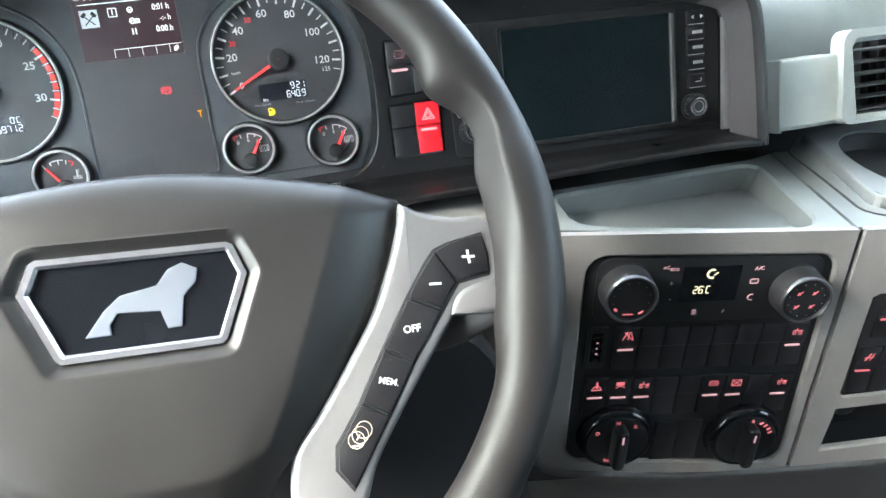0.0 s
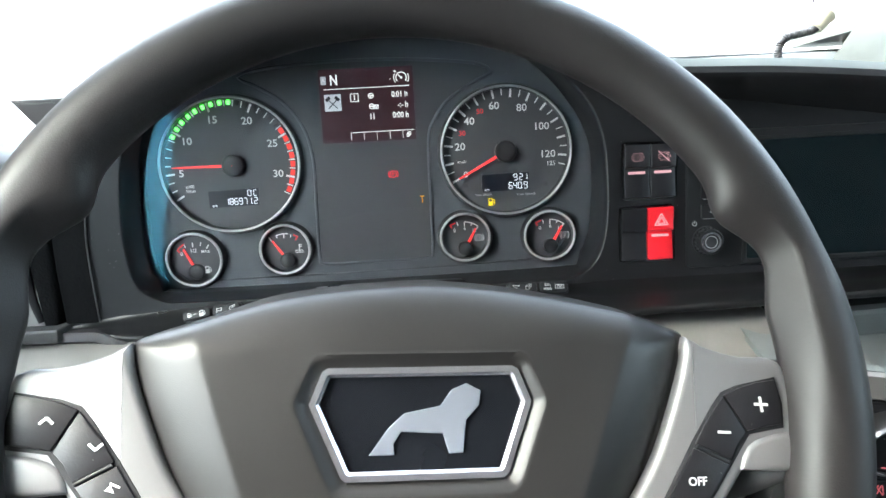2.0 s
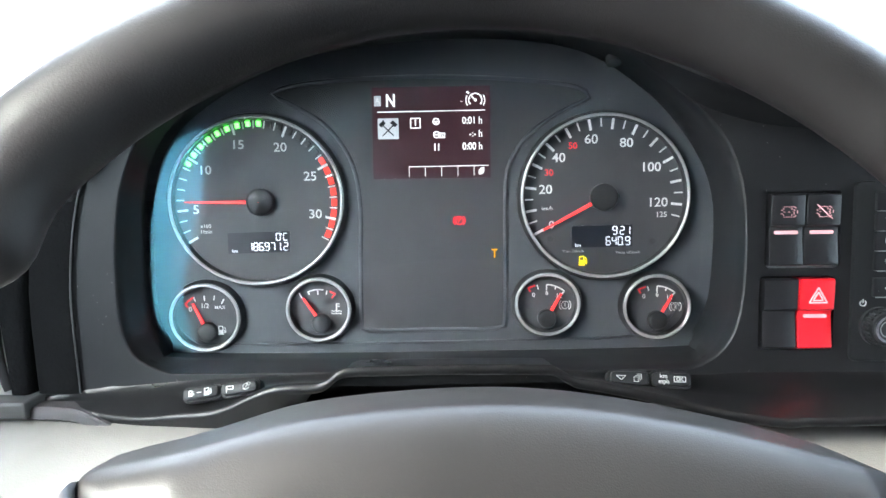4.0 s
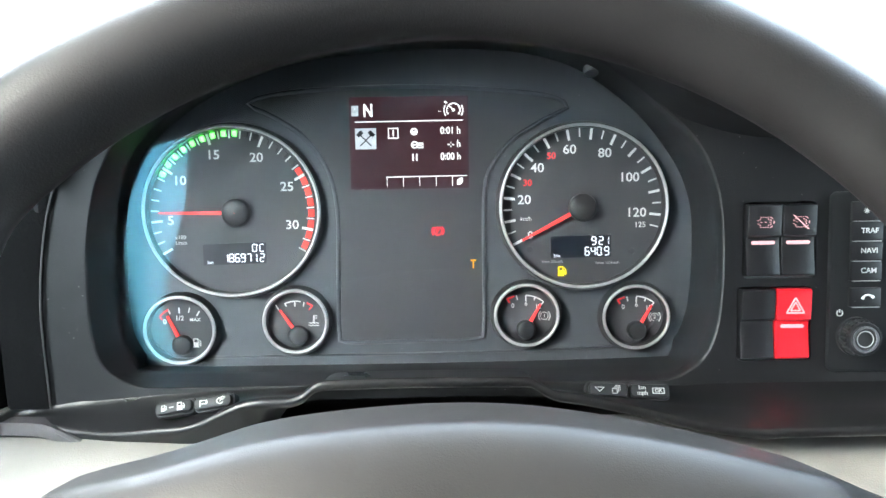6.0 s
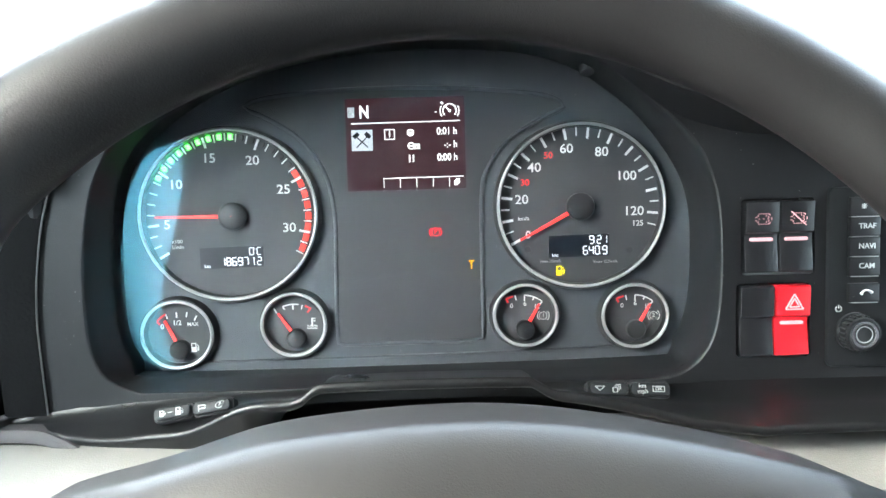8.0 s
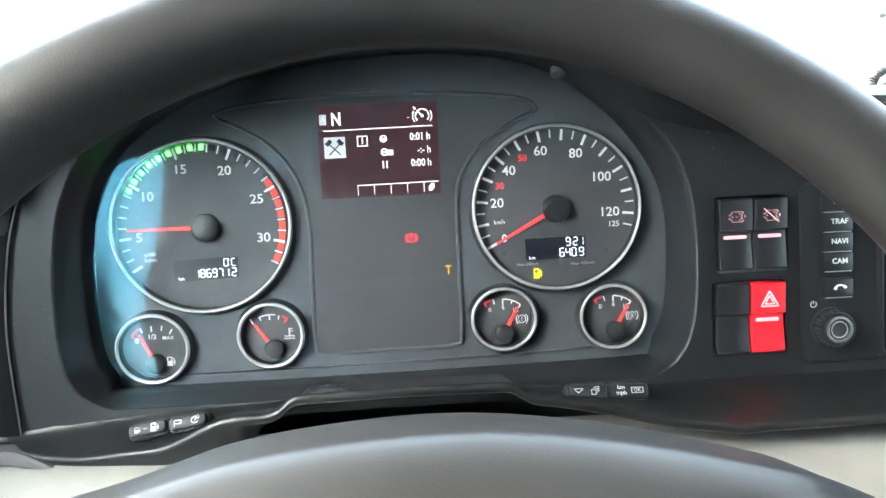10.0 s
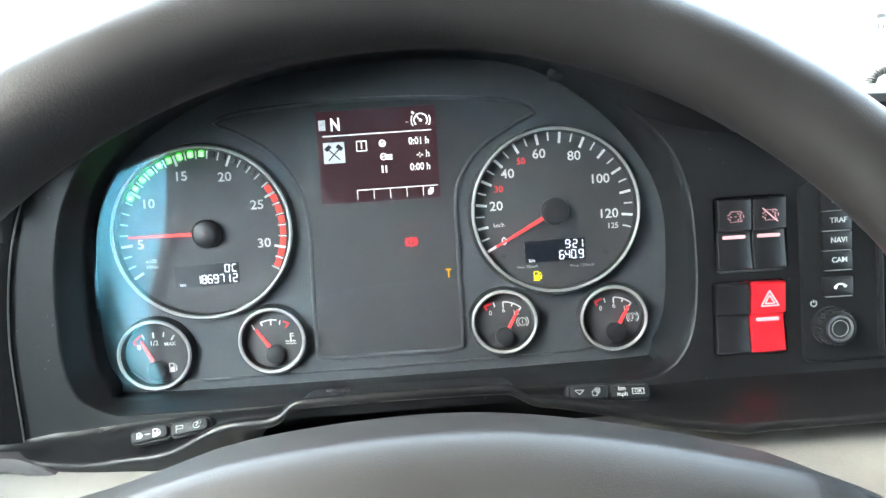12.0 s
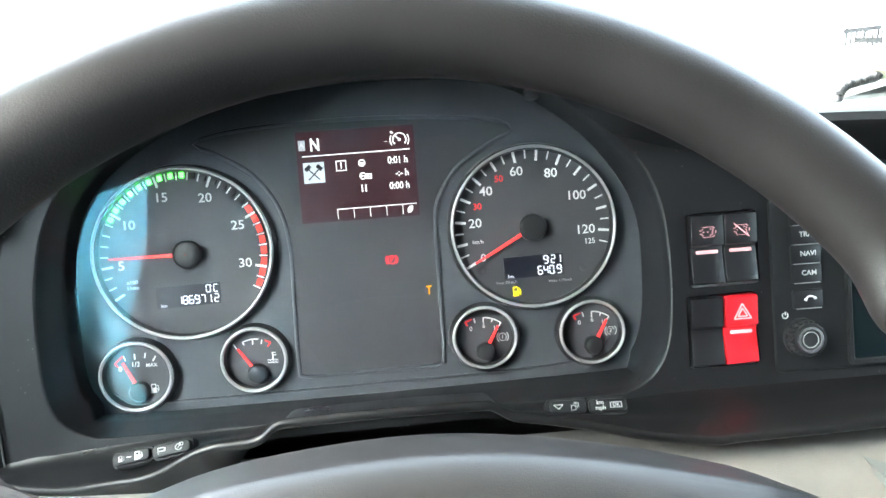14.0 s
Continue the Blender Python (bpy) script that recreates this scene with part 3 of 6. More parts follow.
def outward(line, d, dz):
    out = []
    for i, p in enumerate(line):
        a, b = line[max(0, i - 1)], line[min(len(line) - 1, i + 1)]
        t = (b - a)
        n = Vector((-t.y, t.x, 0)).normalized()
        out.append(p + n * d + Vector((0, 0, dz)))
    return out


edge1 = outward(lip, 0.003, 0.0025)
edge2 = outward(lip, 0.0075, 0.001)
edge3 = outward(lip, 0.014, -0.008)
bm = bmesh.new()
keep = [i for i, p in enumerate(edge3) if p.y > 0.012]
loft(bm, [under, mid, lip, edge1, edge2])
loft(bm, [[l[i] for i in range(keep[-1], N)] for l in (edge2, edge3)])
part("hood", lean(bm), HOOD, dash, "black visor over the dials and the display", smooth=50)
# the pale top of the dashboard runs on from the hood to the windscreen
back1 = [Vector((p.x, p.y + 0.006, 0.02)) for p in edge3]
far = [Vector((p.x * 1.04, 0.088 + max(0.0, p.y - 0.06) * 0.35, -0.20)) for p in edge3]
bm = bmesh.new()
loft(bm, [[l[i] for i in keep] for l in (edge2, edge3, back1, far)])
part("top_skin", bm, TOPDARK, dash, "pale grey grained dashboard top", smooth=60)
# the outer ends of the top, at the door and over the passenger's side
bm = bmesh.new()
loft(bm, [[Vector((x, y, z)) for x in (-0.46, -0.36, -0.26, -0.20)] for y, z in ((-0.11, SW - 0.02), (-0.02, SW - 0.02), (0.008, SW - 0.03), (0.020, 0.0), (0.024, -0.03), (0.024, -0.20))])
part("top_end", bm, DARKGREY, dash, "dark grey end of the dashboard top", smooth=60)
bm = bmesh.new()
loft(bm, [[Vector((x, y, z)) for x in (-0.46, -0.40, -0.30, -0.255)] for y, z in ((-0.120, SW - 0.006), (-0.08, SW - 0.010), (-0.03, SW - 0.014), (-0.012, SW - 0.019))])
part("side_cover", bm, LINING, dash, "pale beige cover at the door end", smooth=60)
# pale pod on the top of the passenger's side, with a dark storage pocket in its front
pod_back = [(0.455, -0.12, 0.040), (0.455, -0.12, 0.070), (0.474, -0.12, 0.097), (0.490, -0.12, 0.115), (0.505, -0.12, 0.121)]
pod_left = [(0.478, -0.06, 0.0), (0.478, -0.06, 0.055), (0.484, -0.075, 0.085), (0.492, -0.095, 0.112), (0.506, -0.10, 0.120)]
pod_ridge = [(0.497, -0.002, 0.0), (0.498, 0.004, 0.043), (0.497, -0.036, 0.075), (0.497, -0.080, 0.108), (0.507, -0.092, 0.118)]
pod_near = [(0.506, 0.006, 0.0), (0.506, 0.010, 0.043), (0.505, -0.028, 0.075), (0.505, -0.072, 0.108), (0.512, -0.088, 0.118)]
bm = bmesh.new()
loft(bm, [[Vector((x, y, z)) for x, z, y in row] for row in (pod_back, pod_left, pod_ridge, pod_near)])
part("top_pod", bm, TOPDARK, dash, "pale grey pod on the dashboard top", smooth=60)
POD = Matrix.Translation((0.506, 0.043, 0.010)) @ Matrix(((1, 0, 0, 0), (0, 0.621, 0.784, 0), (0, -0.784, 0.621, 0), (0, 0, 0, 1)))
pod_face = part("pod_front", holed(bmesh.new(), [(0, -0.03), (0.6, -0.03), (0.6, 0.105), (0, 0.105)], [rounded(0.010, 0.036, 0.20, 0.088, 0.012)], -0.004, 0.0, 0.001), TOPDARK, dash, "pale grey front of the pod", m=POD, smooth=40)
# shade inside the pocket is put into a black sheet at its back
part("pod_pocket", slab(bmesh.new(), rounded(0.006, 0.032, 0.21, 0.092, 0.012), -0.04, -0.030), SHADOW, pod_face, "black sheet for the shade in the storage pocket")
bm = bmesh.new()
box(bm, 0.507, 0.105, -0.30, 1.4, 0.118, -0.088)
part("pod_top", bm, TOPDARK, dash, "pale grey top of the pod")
bm = bmesh.new()
ys = ((-0.125, -0.10), (-0.116, 0.004), (-0.10, 0.012), (-0.06, 0.0), (-0.02, -0.012), (0.012, -0.03), (0.03, -0.055), (0.05, -0.10), (0.082, -0.20))
loft(bm, [[Vector((x, y, z)) for x in (0.500, 0.56, 0.75, 1.0, 1.3, 1.6)] for y, z in ys])
part("right_skin", bm, TOPGREY, dash, "pale grey passenger's side of the dashboard", smooth=60)

# unseen sheet added behind the dashboard to stop windscreen light leaking through
bm = bmesh.new()
box(bm, -0.46, -0.70, -0.14, 1.60, 0.020, -0.13)
part("leak_stop", bm, SHADOW, dash, "unseen black sheet added to stop light behind the dashboard")

# ledge under the dials and the display
l0 = smooth_line([(-0.236, -0.1165, SW + 0.003), (-0.2045, -0.1115, SW + 0.001), (-0.165, -0.107, SW), (-0.10, -0.104, SW), (0.03, -0.1005, SW), (0.15, -0.1045, SW), (0.19, -0.1035, SW), (0.30, -0.1035, SW), (0.40, -0.1035, SW), (0.489, -0.1035, SW)], 160)
l1 = smooth_line([(-0.236, -0.118, 0.056), (-0.205, -0.1175, 0.063), (-0.188, -0.1195, 0.066), (-0.165, -0.1205, 0.070), (-0.140, -0.1180, 0.073), (-0.115, -0.1145, 0.076), (-0.0858, -0.1022, 0.078), (-0.061, -0.1004, 0.078), (-0.0537, -0.0984, 0.078), (-0.049, -0.0941, 0.078), (-0.0446, -0.0915, 0.078), (-0.0327, -0.091, 0.078), (0.0083, -0.09, 0.079), (0.0645, -0.0901, 0.08), (0.0721, -0.0914, 0.08), (0.0794, -0.0957, 0.081), (0.0844, -0.0975, 0.082), (0.0958, -0.099, 0.083), (0.1253, -0.1051, 0.084), (0.152, -0.1117, 0.086), (0.167, -0.114, 0.088), (0.194, -0.1174, 0.089), (0.2005, -0.1165, 0.089), (0.2647, -0.1152, 0.09), (0.311, -0.1138, 0.09), (0.374, -0.1124, 0.09), (0.42, -0.1110, 0.09), (0.46, -0.1106, 0.09), (0.495, -0.1120, 0.088)], 160)


def at_x(line, x):
    """The point of a line that runs to the right at the given x."""
    for p, q in zip(line, line[1:]):
        if q.x >= x:
            return p.lerp(q, max(0.0, min(1.0, (x - p.x) / max(1e-6, q.x - p.x))))
    return line[-1]


l1 = [at_x(l1, -0.236 + 0.731 * i / 260) for i in range(261)]
l0 = [Vector((p.x, at_x(l0, p.x).y, at_x(l0, p.x).z)) for p in l1]
l1b = [p + Vector((0, -0.0006, 0.0012)) for p in l1]
l2 = [p + Vector((0, -0.0020, 0.0021)) for p in l1]
l2b = [p + Vector((0, -0.0038, 0.0020)) for p in l1]
l3 = [p + Vector((0, -0.0056, 0.0006)) for p in l1]
# towards the door the ledge ends in a black apron
l4 = [p + Vector((0, -0.0090, -0.05)).lerp(Vector((0, -0.036, -0.012)), max(0.0, min(1.0, (-0.065 - p.x) / 0.02))) for p in l1]
bm = bmesh.new()
ledge_rows = [l0, [a.lerp(b, 0.12) + Vector((0, -0.0025, 0)) for a, b in zip(l0, l1)], [a.lerp(b, 0.5) + Vector((0, -0.002, 0)) for a, b in zip(l0, l1)], l1, l1b, l2, l2b, l3, l4]
loft(bm, ledge_rows)
part("ledge", lean(bm), LEDGE, dash, "satin black ledge with a rounded front edge", smooth=70)
# grained end panel at the door side, a thin bright seam at its inner edge, a grey frame round it
seam = [(-0.1858, 0.0385), (-0.1951, 0.0215), (-0.2023, -0.0004), (-0.2068, -0.0259), (-0.2090, -0.0514), (-0.2088, -0.0723), (-0.2066, -0.1130)]
bm = bmesh.new()
loft(bm, [[Vector((s + x, y, z)) for s, y in seam] for x, z in ((-0.0008, SW - 0.006), (-0.0012, SW + 0.0026), (-0.0026, SW + 0.0034), (-0.014, SW + 0.0042), (-0.0245, SW + 0.004), (-0.0255, SW - 0.004))])
part("end_panel", lean(bm), GRAINED, dash, "black grained end panel", smooth=50)
bm = bmesh.new()
tube(bm, smooth_line([(x - 0.0002, y, SW + 0.0028) for x, y in seam], 30), 0.0006, 6)
part("seam", lean(bm), FRAMEGREY, dash, "thin pale seam", smooth=60)
bm = bmesh.new()
loft(bm, [[Vector((x, y, z)) for x, y in side] for side, z in (
    (((-0.2345, 0.004), (-0.2345, -0.06), (-0.2345, -0.119), (-0.2345, -0.126)), SW - 0.002),
    (((-0.2350, 0.004), (-0.2352, -0.06), (-0.2352, -0.119), (-0.2352, -0.126)), SW + 0.006),
    (((-0.2380, 0.004), (-0.2380, -0.06), (-0.2370, -0.119), (-0.2370, -0.126)), SW + 0.0085),
    (((-0.2490, 0.004), (-0.2500, -0.06), (-0.2450, -0.112), (-0.2440, -0.126)), SW + 0.0080),
    (((-0.2530, 0.004), (-0.2540, -0.06), (-0.2480, -0.112), (-0.2460, -0.126)), SW + 0.0030),
    (((-0.2560, 0.004), (-0.2570, -0.06), (-0.2500, -0.112), (-0.2470, -0.126)), SW - 0.030))])
part("end_frame", lean(bm), GRAINED, dash, "black grained frame at the door end", smooth=50)
bm = bmesh.new()
tube(bm, smooth_line([(-0.2545, 0.0, SW + 0.004), (-0.2560, -0.05, SW + 0.005), (-0.2535, -0.090, SW + 0.005), (-0.2480, -0.110, SW + 0.005)], 20), 0.0032, 8)
part("end_seal", lean(bm), SHADOW, dash, "black rubber seal", smooth=60)
bm = bmesh.new()
slab(bm, rounded(-0.46, -0.1275, -0.2375, -0.1165, 0.002), 0.02, SW + 0.009, 0.002)
part("trim_strip", bm, FRAMEGREY, dash, "grey trim strip", smooth=40)
bm = bmesh.new()
strip = smooth_line([(-0.2365, -0.1175, 0.066), (-0.215, -0.1172, 0.068), (-0.202, -0.1180, 0.069), (-0.190, -0.1220, 0.071), (-0.168, -0.1315, 0.075), (-0.140, -0.142, 0.078)], 40)
loft(bm, [[Vector((p.x, p.y + dy, p.z + dz)) for p in strip] for dy, dz in ((0.0006, -0.012), (0.0004, -0.0015), (-0.0012, 0.0), (-0.0062, 0.0004), (-0.0074, -0.001), (-0.0078, -0.012))])
part("trim_strip", lean(bm), CHEEK, dash, "grey curved trim strip", smooth=40)

# lower dashboard in warm grey, from the door to the console
bm = bmesh.new()
prof = ((-0.128, 0.030), (-0.132, 0.070), (-0.140, 0.092), (-0.154, 0.104), (-0.18, 0.106), (-0.22, 0.094), (-0.30, 0.060), (-0.36, 0.03))
loft(bm, [[Vector((x, y, z)) for x in [-0.60 + 0.06 * i for i in range(16)]] for y, z in prof])
part("lower_panel", bm, LOWERBEIGE, dash, "warm grey lower dashboard panel", smooth=60)
bm = bmesh.new()
loft(bm, [[Vector((x, y, z)) for x in (-0.60, 0.0, 0.45, 1.5)] for y, z in ((-0.355, 0.028), (-0.42, -0.05), (-0.62, -0.25))])
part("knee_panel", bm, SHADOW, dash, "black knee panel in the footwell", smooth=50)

# ---- steering wheel ----
WO = Vector((0.041, -0.260, -0.118))
WHEEL = face(WO, (0.99366, 0.08771, -0.07033), (0.03123, 0.38563, 0.92213))
wheel = thing("steering_wheel", WHEEL, "dark grey truck steering wheel with silver spokes and black buttons", "steering wheel")
RC, RR = 0.012, 0.2040


def rim_radius(deg):
    """The rim is fattest above the spokes, waisted at the thumb rests."""
    a = abs((deg - 90 + 180) % 360 - 180)
    knots = ((0, 0.0180), (50, 0.0180), (58, 0.0176), (70, 0.0150), (80, 0.0198), (103, 0.0198), (116, 0.0165), (181, 0.0165))
    for (a0, r0), (a1, r1) in zip(knots, knots[1:]):
        if a <= a1:
            f = (a - a0) / (a1 - a0)
            return r0 + (r1 - r0) * f * f * (3 - 2 * f)


bm = bmesh.new()
rings = []
SEG, SIDES = 240, 44
FACET = (math.cos(radians(152)), math.sin(radians(152)))
for i in range(SEG):
    deg = 360 * i / SEG
    r = rim_radius(deg)
    a = abs((deg - 90 + 180) % 360 - 180)
    shift = 0.2230 - 0.0014 * min(1.0, max(0.0, a - 45) / 25) - r - RR
    ring = []
    # below the thumb bump the inner front side is cut to a facet
    w = max(0.0, min(1.0, (a - 60) / 6)) * max(0.0, min(1.0, (98 - a) / 18))
    for j in range(SIDES):
        b = 2 * math.pi * j / SIDES
        cb, sb = math.cos(b), math.sin(b)
        over = max(0.0, cb * FACET[0] + sb * FACET[1] - 0.80) * w
        cb, sb = cb - over * FACET[0], sb - over * FACET[1]
        knob_in = 0.0095 * math.exp(-((a - 62) / 5.0) ** 2) * max(0.0, -math.cos(b)) ** 1.5
        rad = RR + shift + r * cb - knob_in
        ring.append(bm.verts.new((rad * math.cos(radians(deg)), RC + rad * math.sin(radians(deg)), r * 0.92 * sb)))
    rings.append(ring)
for i in range(SEG):
    a, b = rings[i], rings[(i + 1) % SEG]
    for j in range(SIDES):
        bm.faces.new((a[j], a[(j + 1) % SIDES], b[(j + 1) % SIDES], b[j]))
part("rim", bm, RUBBER, wheel, "dark grey grained rim", smooth=180)

HUB_OUT = [(-0.1338, 0.0338), (-0.127, 0.0375), (-0.104, 0.0425), (-0.063, 0.0535), (-0.007, 0.0594), (0.042, 0.0565), (0.101, 0.046), (0.128, 0.0395), (0.1350, 0.0355), (0.1320, 0.0240), (0.1235, 0.0015), (0.1115, -0.0235), (0.0945, -0.0480), (0.0785, -0.0690), (0.0605, -0.0895), (0.042, -0.1090), (0.0, -0.118), (-0.045, -0.110), (-0.068, -0.0880), (-0.0898, -0.0607), (-0.1033, -0.0375), (-0.1143, -0.0190), (-0.1238, 0.0020), (-0.1300, 0.0174)]
hub_out = [(p.x, p.y) for p in smooth_line([(x, y, 0) for x, y in HUB_OUT], 260, closed=True)]
RING_O = [(-0.0514, 0.0060), (-0.0457, 0.0205), (-0.043, 0.0222), (0.042, 0.0222), (0.045, 0.0205), (0.0506, 0.0058), (0.0385, -0.0255), (0.036, -0.0275), (-0.0345, -0.0275), (-0.037, -0.0255)]
HEX = [(-0.0514, 0.0060), (-0.0450, 0.0222), (0.0446, 0.0222), (0.0506, 0.0058), (0.0375, -0.0275), (-0.0360, -0.0275)]


def grown(poly, d, n=8):
    """A convex clockwise outline grown by d, its corners turned into arcs."""
    out = []
    for i in range(len(poly)):
        a, p, b = Vector(poly[i - 1]), Vector(poly[i]), Vector(poly[(i + 1) % len(poly)])
        e1, e2 = (p - a).normalized(), (b - p).normalized()
        t0, t1 = math.atan2(e1.x, -e1.y), math.atan2(e2.x, -e2.y)
        turn = (t1 - t0 + math.pi) % (2 * math.pi) - math.pi
        out += [(p.x + d * math.cos(t0 + turn * k / n), p.y + d * math.sin(t0 + turn * k / n)) for k in range(n + 1)]
    return out


HOLE = grown(HEX, 0.0068)


# the flat front of the cover ends at a crease on each side and along the bottom; outside it the cover falls away
CREASE = [(-0.118, 0.080), (-0.071, -0.055), (-0.056, -0.078), (-0.030, -0.090), (0.028, -0.090), (0.052, -0.080), (0.064, -0.056), (0.118, 0.080)]


def beyond(x, y):
    """How far a point lies outside the crease."""
    worst = 0.0
    for (ax, ay), (bx, by) in zip(CREASE, CREASE[1:]):
        ex, ey = bx - ax, by - ay
        worst = max(worst, -((x - ax) * -ey + (y - ay) * ex) / math.hypot(ex, ey))
    return worst


RINGS = 44
bm = bmesh.new()
levels = []


def hub_z(px, py, edge):
    """The height of the cover's front, rolled off towards its outline."""
    near_edge = min(1.0, max(0.0, 1 - edge / 0.032))
    z = 0.0088 - 0.0022 * max(0.0, py / 0.05) ** 2 - (0.42 if px > 0 else 0.30) * beyond(px, py) - 0.0125 * (1 - math.sqrt(1 - 0.83 * near_edge ** 2))
    return max(z, -0.0095)


for d, dz, top in smooth_line([(0.0, -0.048, 0.0124), (0.0, -0.034, 0.0112), (0.0, -0.026, 0.0102), (0.0, -0.014, 0.0065), (0.0, -0.007, 0.0041), (0.0, -0.003, 0.0025), (0.0, -0.001, 0.0010), (0.0, -0.0003, 0.0003)], 34):
    levels.append([Vector((x, y + top * max(0.0, min(1.0, y / 0.05)), hub_z(x, y, 0.0) + dz)) for x, y in hub_out])
for k in range(RINGS + 1):
    f = (k / RINGS) ** 1.15
    ring = []
    for x, y in hub_out:
        n = ray_on(HOLE, math.atan2(y + 0.003, x))
        px, py = x + (n[0] - x) * f, y + (n[1] - y) * f
        ring.append(Vector((px, py, hub_z(px, py, math.hypot(px - x, py - y)))))
    levels.append(ring)
for f, z in ((0.12, 0.0085), (0.45, 0.0068), (0.88, 0.0046), (1.0, 0.0040), (1.25, 0.0010)):
    ring = []
    for x, y in hub_out:
        a = math.atan2(y + 0.003, x)
        n, r = ray_on(HOLE, a), ray_on(RING_O, a)
        ring.append(Vector((n[0] + (r[0] - n[0]) * f, n[1] + (r[1] - n[1]) * f, z)))
    levels.append(ring)
loft(bm, levels, closed=True)
part("hub_cover", bm, HUB, wheel, "dark grey hub cover", smooth=55)

badge = part("badge", holed(bmesh.new(), RING_O, [inset(RING_O, 0.0042)], 0.0, 0.0062, 0.0014), BRIGHT, wheel, "bright six-sided metal frame", smooth=20)
part("badge_plate", slab(bmesh.new(), inset(RING_O, 0.003), -0.002, 0.0030), GLOSS, badge, "glossy black plate")
# a plain silver mark: a broad block over two stout feet
MARK = [(-0.0245, -0.0166), (-0.0130, -0.0166), (-0.0135, -0.0120), (-0.0100, -0.0066), (0.0090, -0.0078), (0.0118, -0.0166), (0.0182, -0.0164), (0.0200, -0.0020), (0.0262, 0.0044), (0.0272, 0.0110), (0.0205, 0.0146), (0.0136, 0.0118), (0.0082, 0.0046), (-0.0085, 0.0016), (-0.0160, -0.0050)]
part("mark", slab(bmesh.new(), MARK, 0.003, 0.0042, 0.0004, 1), EMBLEM, badge, "plain raised silver mark")

# silver spokes
SPOKE_R = [(0.1335, 0.0360), (0.142, 0.0310), (0.160, 0.0255), (0.180, 0.0235), (0.186, 0.010), (0.1855, -0.012), (0.183, -0.026), (0.172, -0.0265), (0.160, -0.0250), (0.150, -0.036), (0.128, -0.064), (0.105, -0.096), (0.092, -0.120), (0.062, -0.124), (0.0625, -0.0885), (0.0775, -0.0690), (0.0935, -0.0480), (0.1105, -0.0235), (0.1225, 0.0015), (0.1310, 0.0240)]
for s, name in ((1, "spoke"), (-1, "spoke")):
    bm = bmesh.new()
    pts = [(p.x * s, p.y) for p in smooth_line([(x, y, 0) for x, y in SPOKE_R], 90, closed=True)]
    slab(bm, pts, -0.022, -0.002, 0.004, 3)
    part(name, bm, SILVER, wheel, "silver painted spoke", smooth=40)
# lower rear struts behind the spokes
for s in (1, -1):
    bm = bmesh.new()
    tube(bm, smooth_line([(s * 0.10, -0.03, -0.03), (s * 0.15, -0.035, -0.028), (s * 0.185, -0.022, -0.012)], 8), 0.012, 10)
    part("strut", bm, DARKGREY, wheel, smooth=60)

# column behind the hub
bm = bmesh.new()
loft(bm, [[Vector((r * 1.15 * math.cos(a), -0.02 + r * math.sin(a), z)) for a in [2 * math.pi * i / 32 for i in range(32)]] for r, z in ((0.075, -0.03), (0.085, -0.06), (0.08, -0.14), (0.06, -0.24))], closed=True)
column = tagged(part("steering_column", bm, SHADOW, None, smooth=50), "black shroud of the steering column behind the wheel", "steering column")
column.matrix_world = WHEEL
# boot top is raised so black covers the panel shaded by the column
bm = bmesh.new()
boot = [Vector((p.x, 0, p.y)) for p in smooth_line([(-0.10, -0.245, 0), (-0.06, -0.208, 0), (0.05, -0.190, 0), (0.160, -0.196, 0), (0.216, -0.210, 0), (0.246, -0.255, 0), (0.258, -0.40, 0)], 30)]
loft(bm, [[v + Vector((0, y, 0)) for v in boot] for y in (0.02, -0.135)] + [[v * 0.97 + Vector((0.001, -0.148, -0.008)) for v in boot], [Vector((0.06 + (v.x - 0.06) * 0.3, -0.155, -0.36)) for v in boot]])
boot_ob = part("boot", bm, SHADOW, column, "wide black boot round the column, also hiding shaded panel", smooth=50)
boot_ob.matrix_world = DASH

# ---- instrument cluster ----
cluster = thing("instrument_cluster", P0, "truck instrument cluster with six round dials behind a clear cover", "instrument cluster")
plate_line = inset(back_line, -0.003)
part("dial_plate", slab(bmesh.new(), plate_line, -0.02, 0.0), PLATE, cluster, "dark blue-grey dial plate")
CENTRE = [(-0.100, 0.0685), (-0.078, 0.0745), (-0.024, 0.0775), (0.033, 0.0765), (0.087, 0.0715), (0.1035, 0.0655), (0.1030, 0.0615), (0.091, 0.0565), (0.069, 0.043), (0.056, 0.027), (0.0508, 0.010), (0.0500, -0.040), (0.0495, -0.080), (0.043, -0.0865), (0.0, -0.087), (-0.040, -0.0872), (-0.0452, -0.082), (-0.0450, -0.04), (-0.0445, -0.002), (-0.050, 0.025), (-0.065, 0.047), (-0.086, 0.0610)]
centre = [(p.x, p.y) for p in smooth_line([(x, y, 0) for x, y in CENTRE], 110, closed=True)]
part("centre_panel", slab(bmesh.new(), centre, 0.0, 0.0006), PANEL, cluster, "matt black centre panel")
part("panel_rib", tube(bmesh.new(), [(x, y, 0.0004) for x, y in centre], 0.0014, 10, True), PLATE, cluster, smooth=80)
# raised step that frames the lower half of the dials
part("plate_step", tube(bmesh.new(), smooth_line([(-0.172, -0.082, 0.0005), (-0.158, -0.0925, 0.0005), (-0.14, -0.096, 0.0005), (0.0, -0.0955, 0.0005), (0.130, -0.0925, 0.0005), (0.152, -0.084, 0.0005), (0.166, -0.070, 0.0005)], 50), 0.0009, 6), PLATE, cluster, smooth=80)


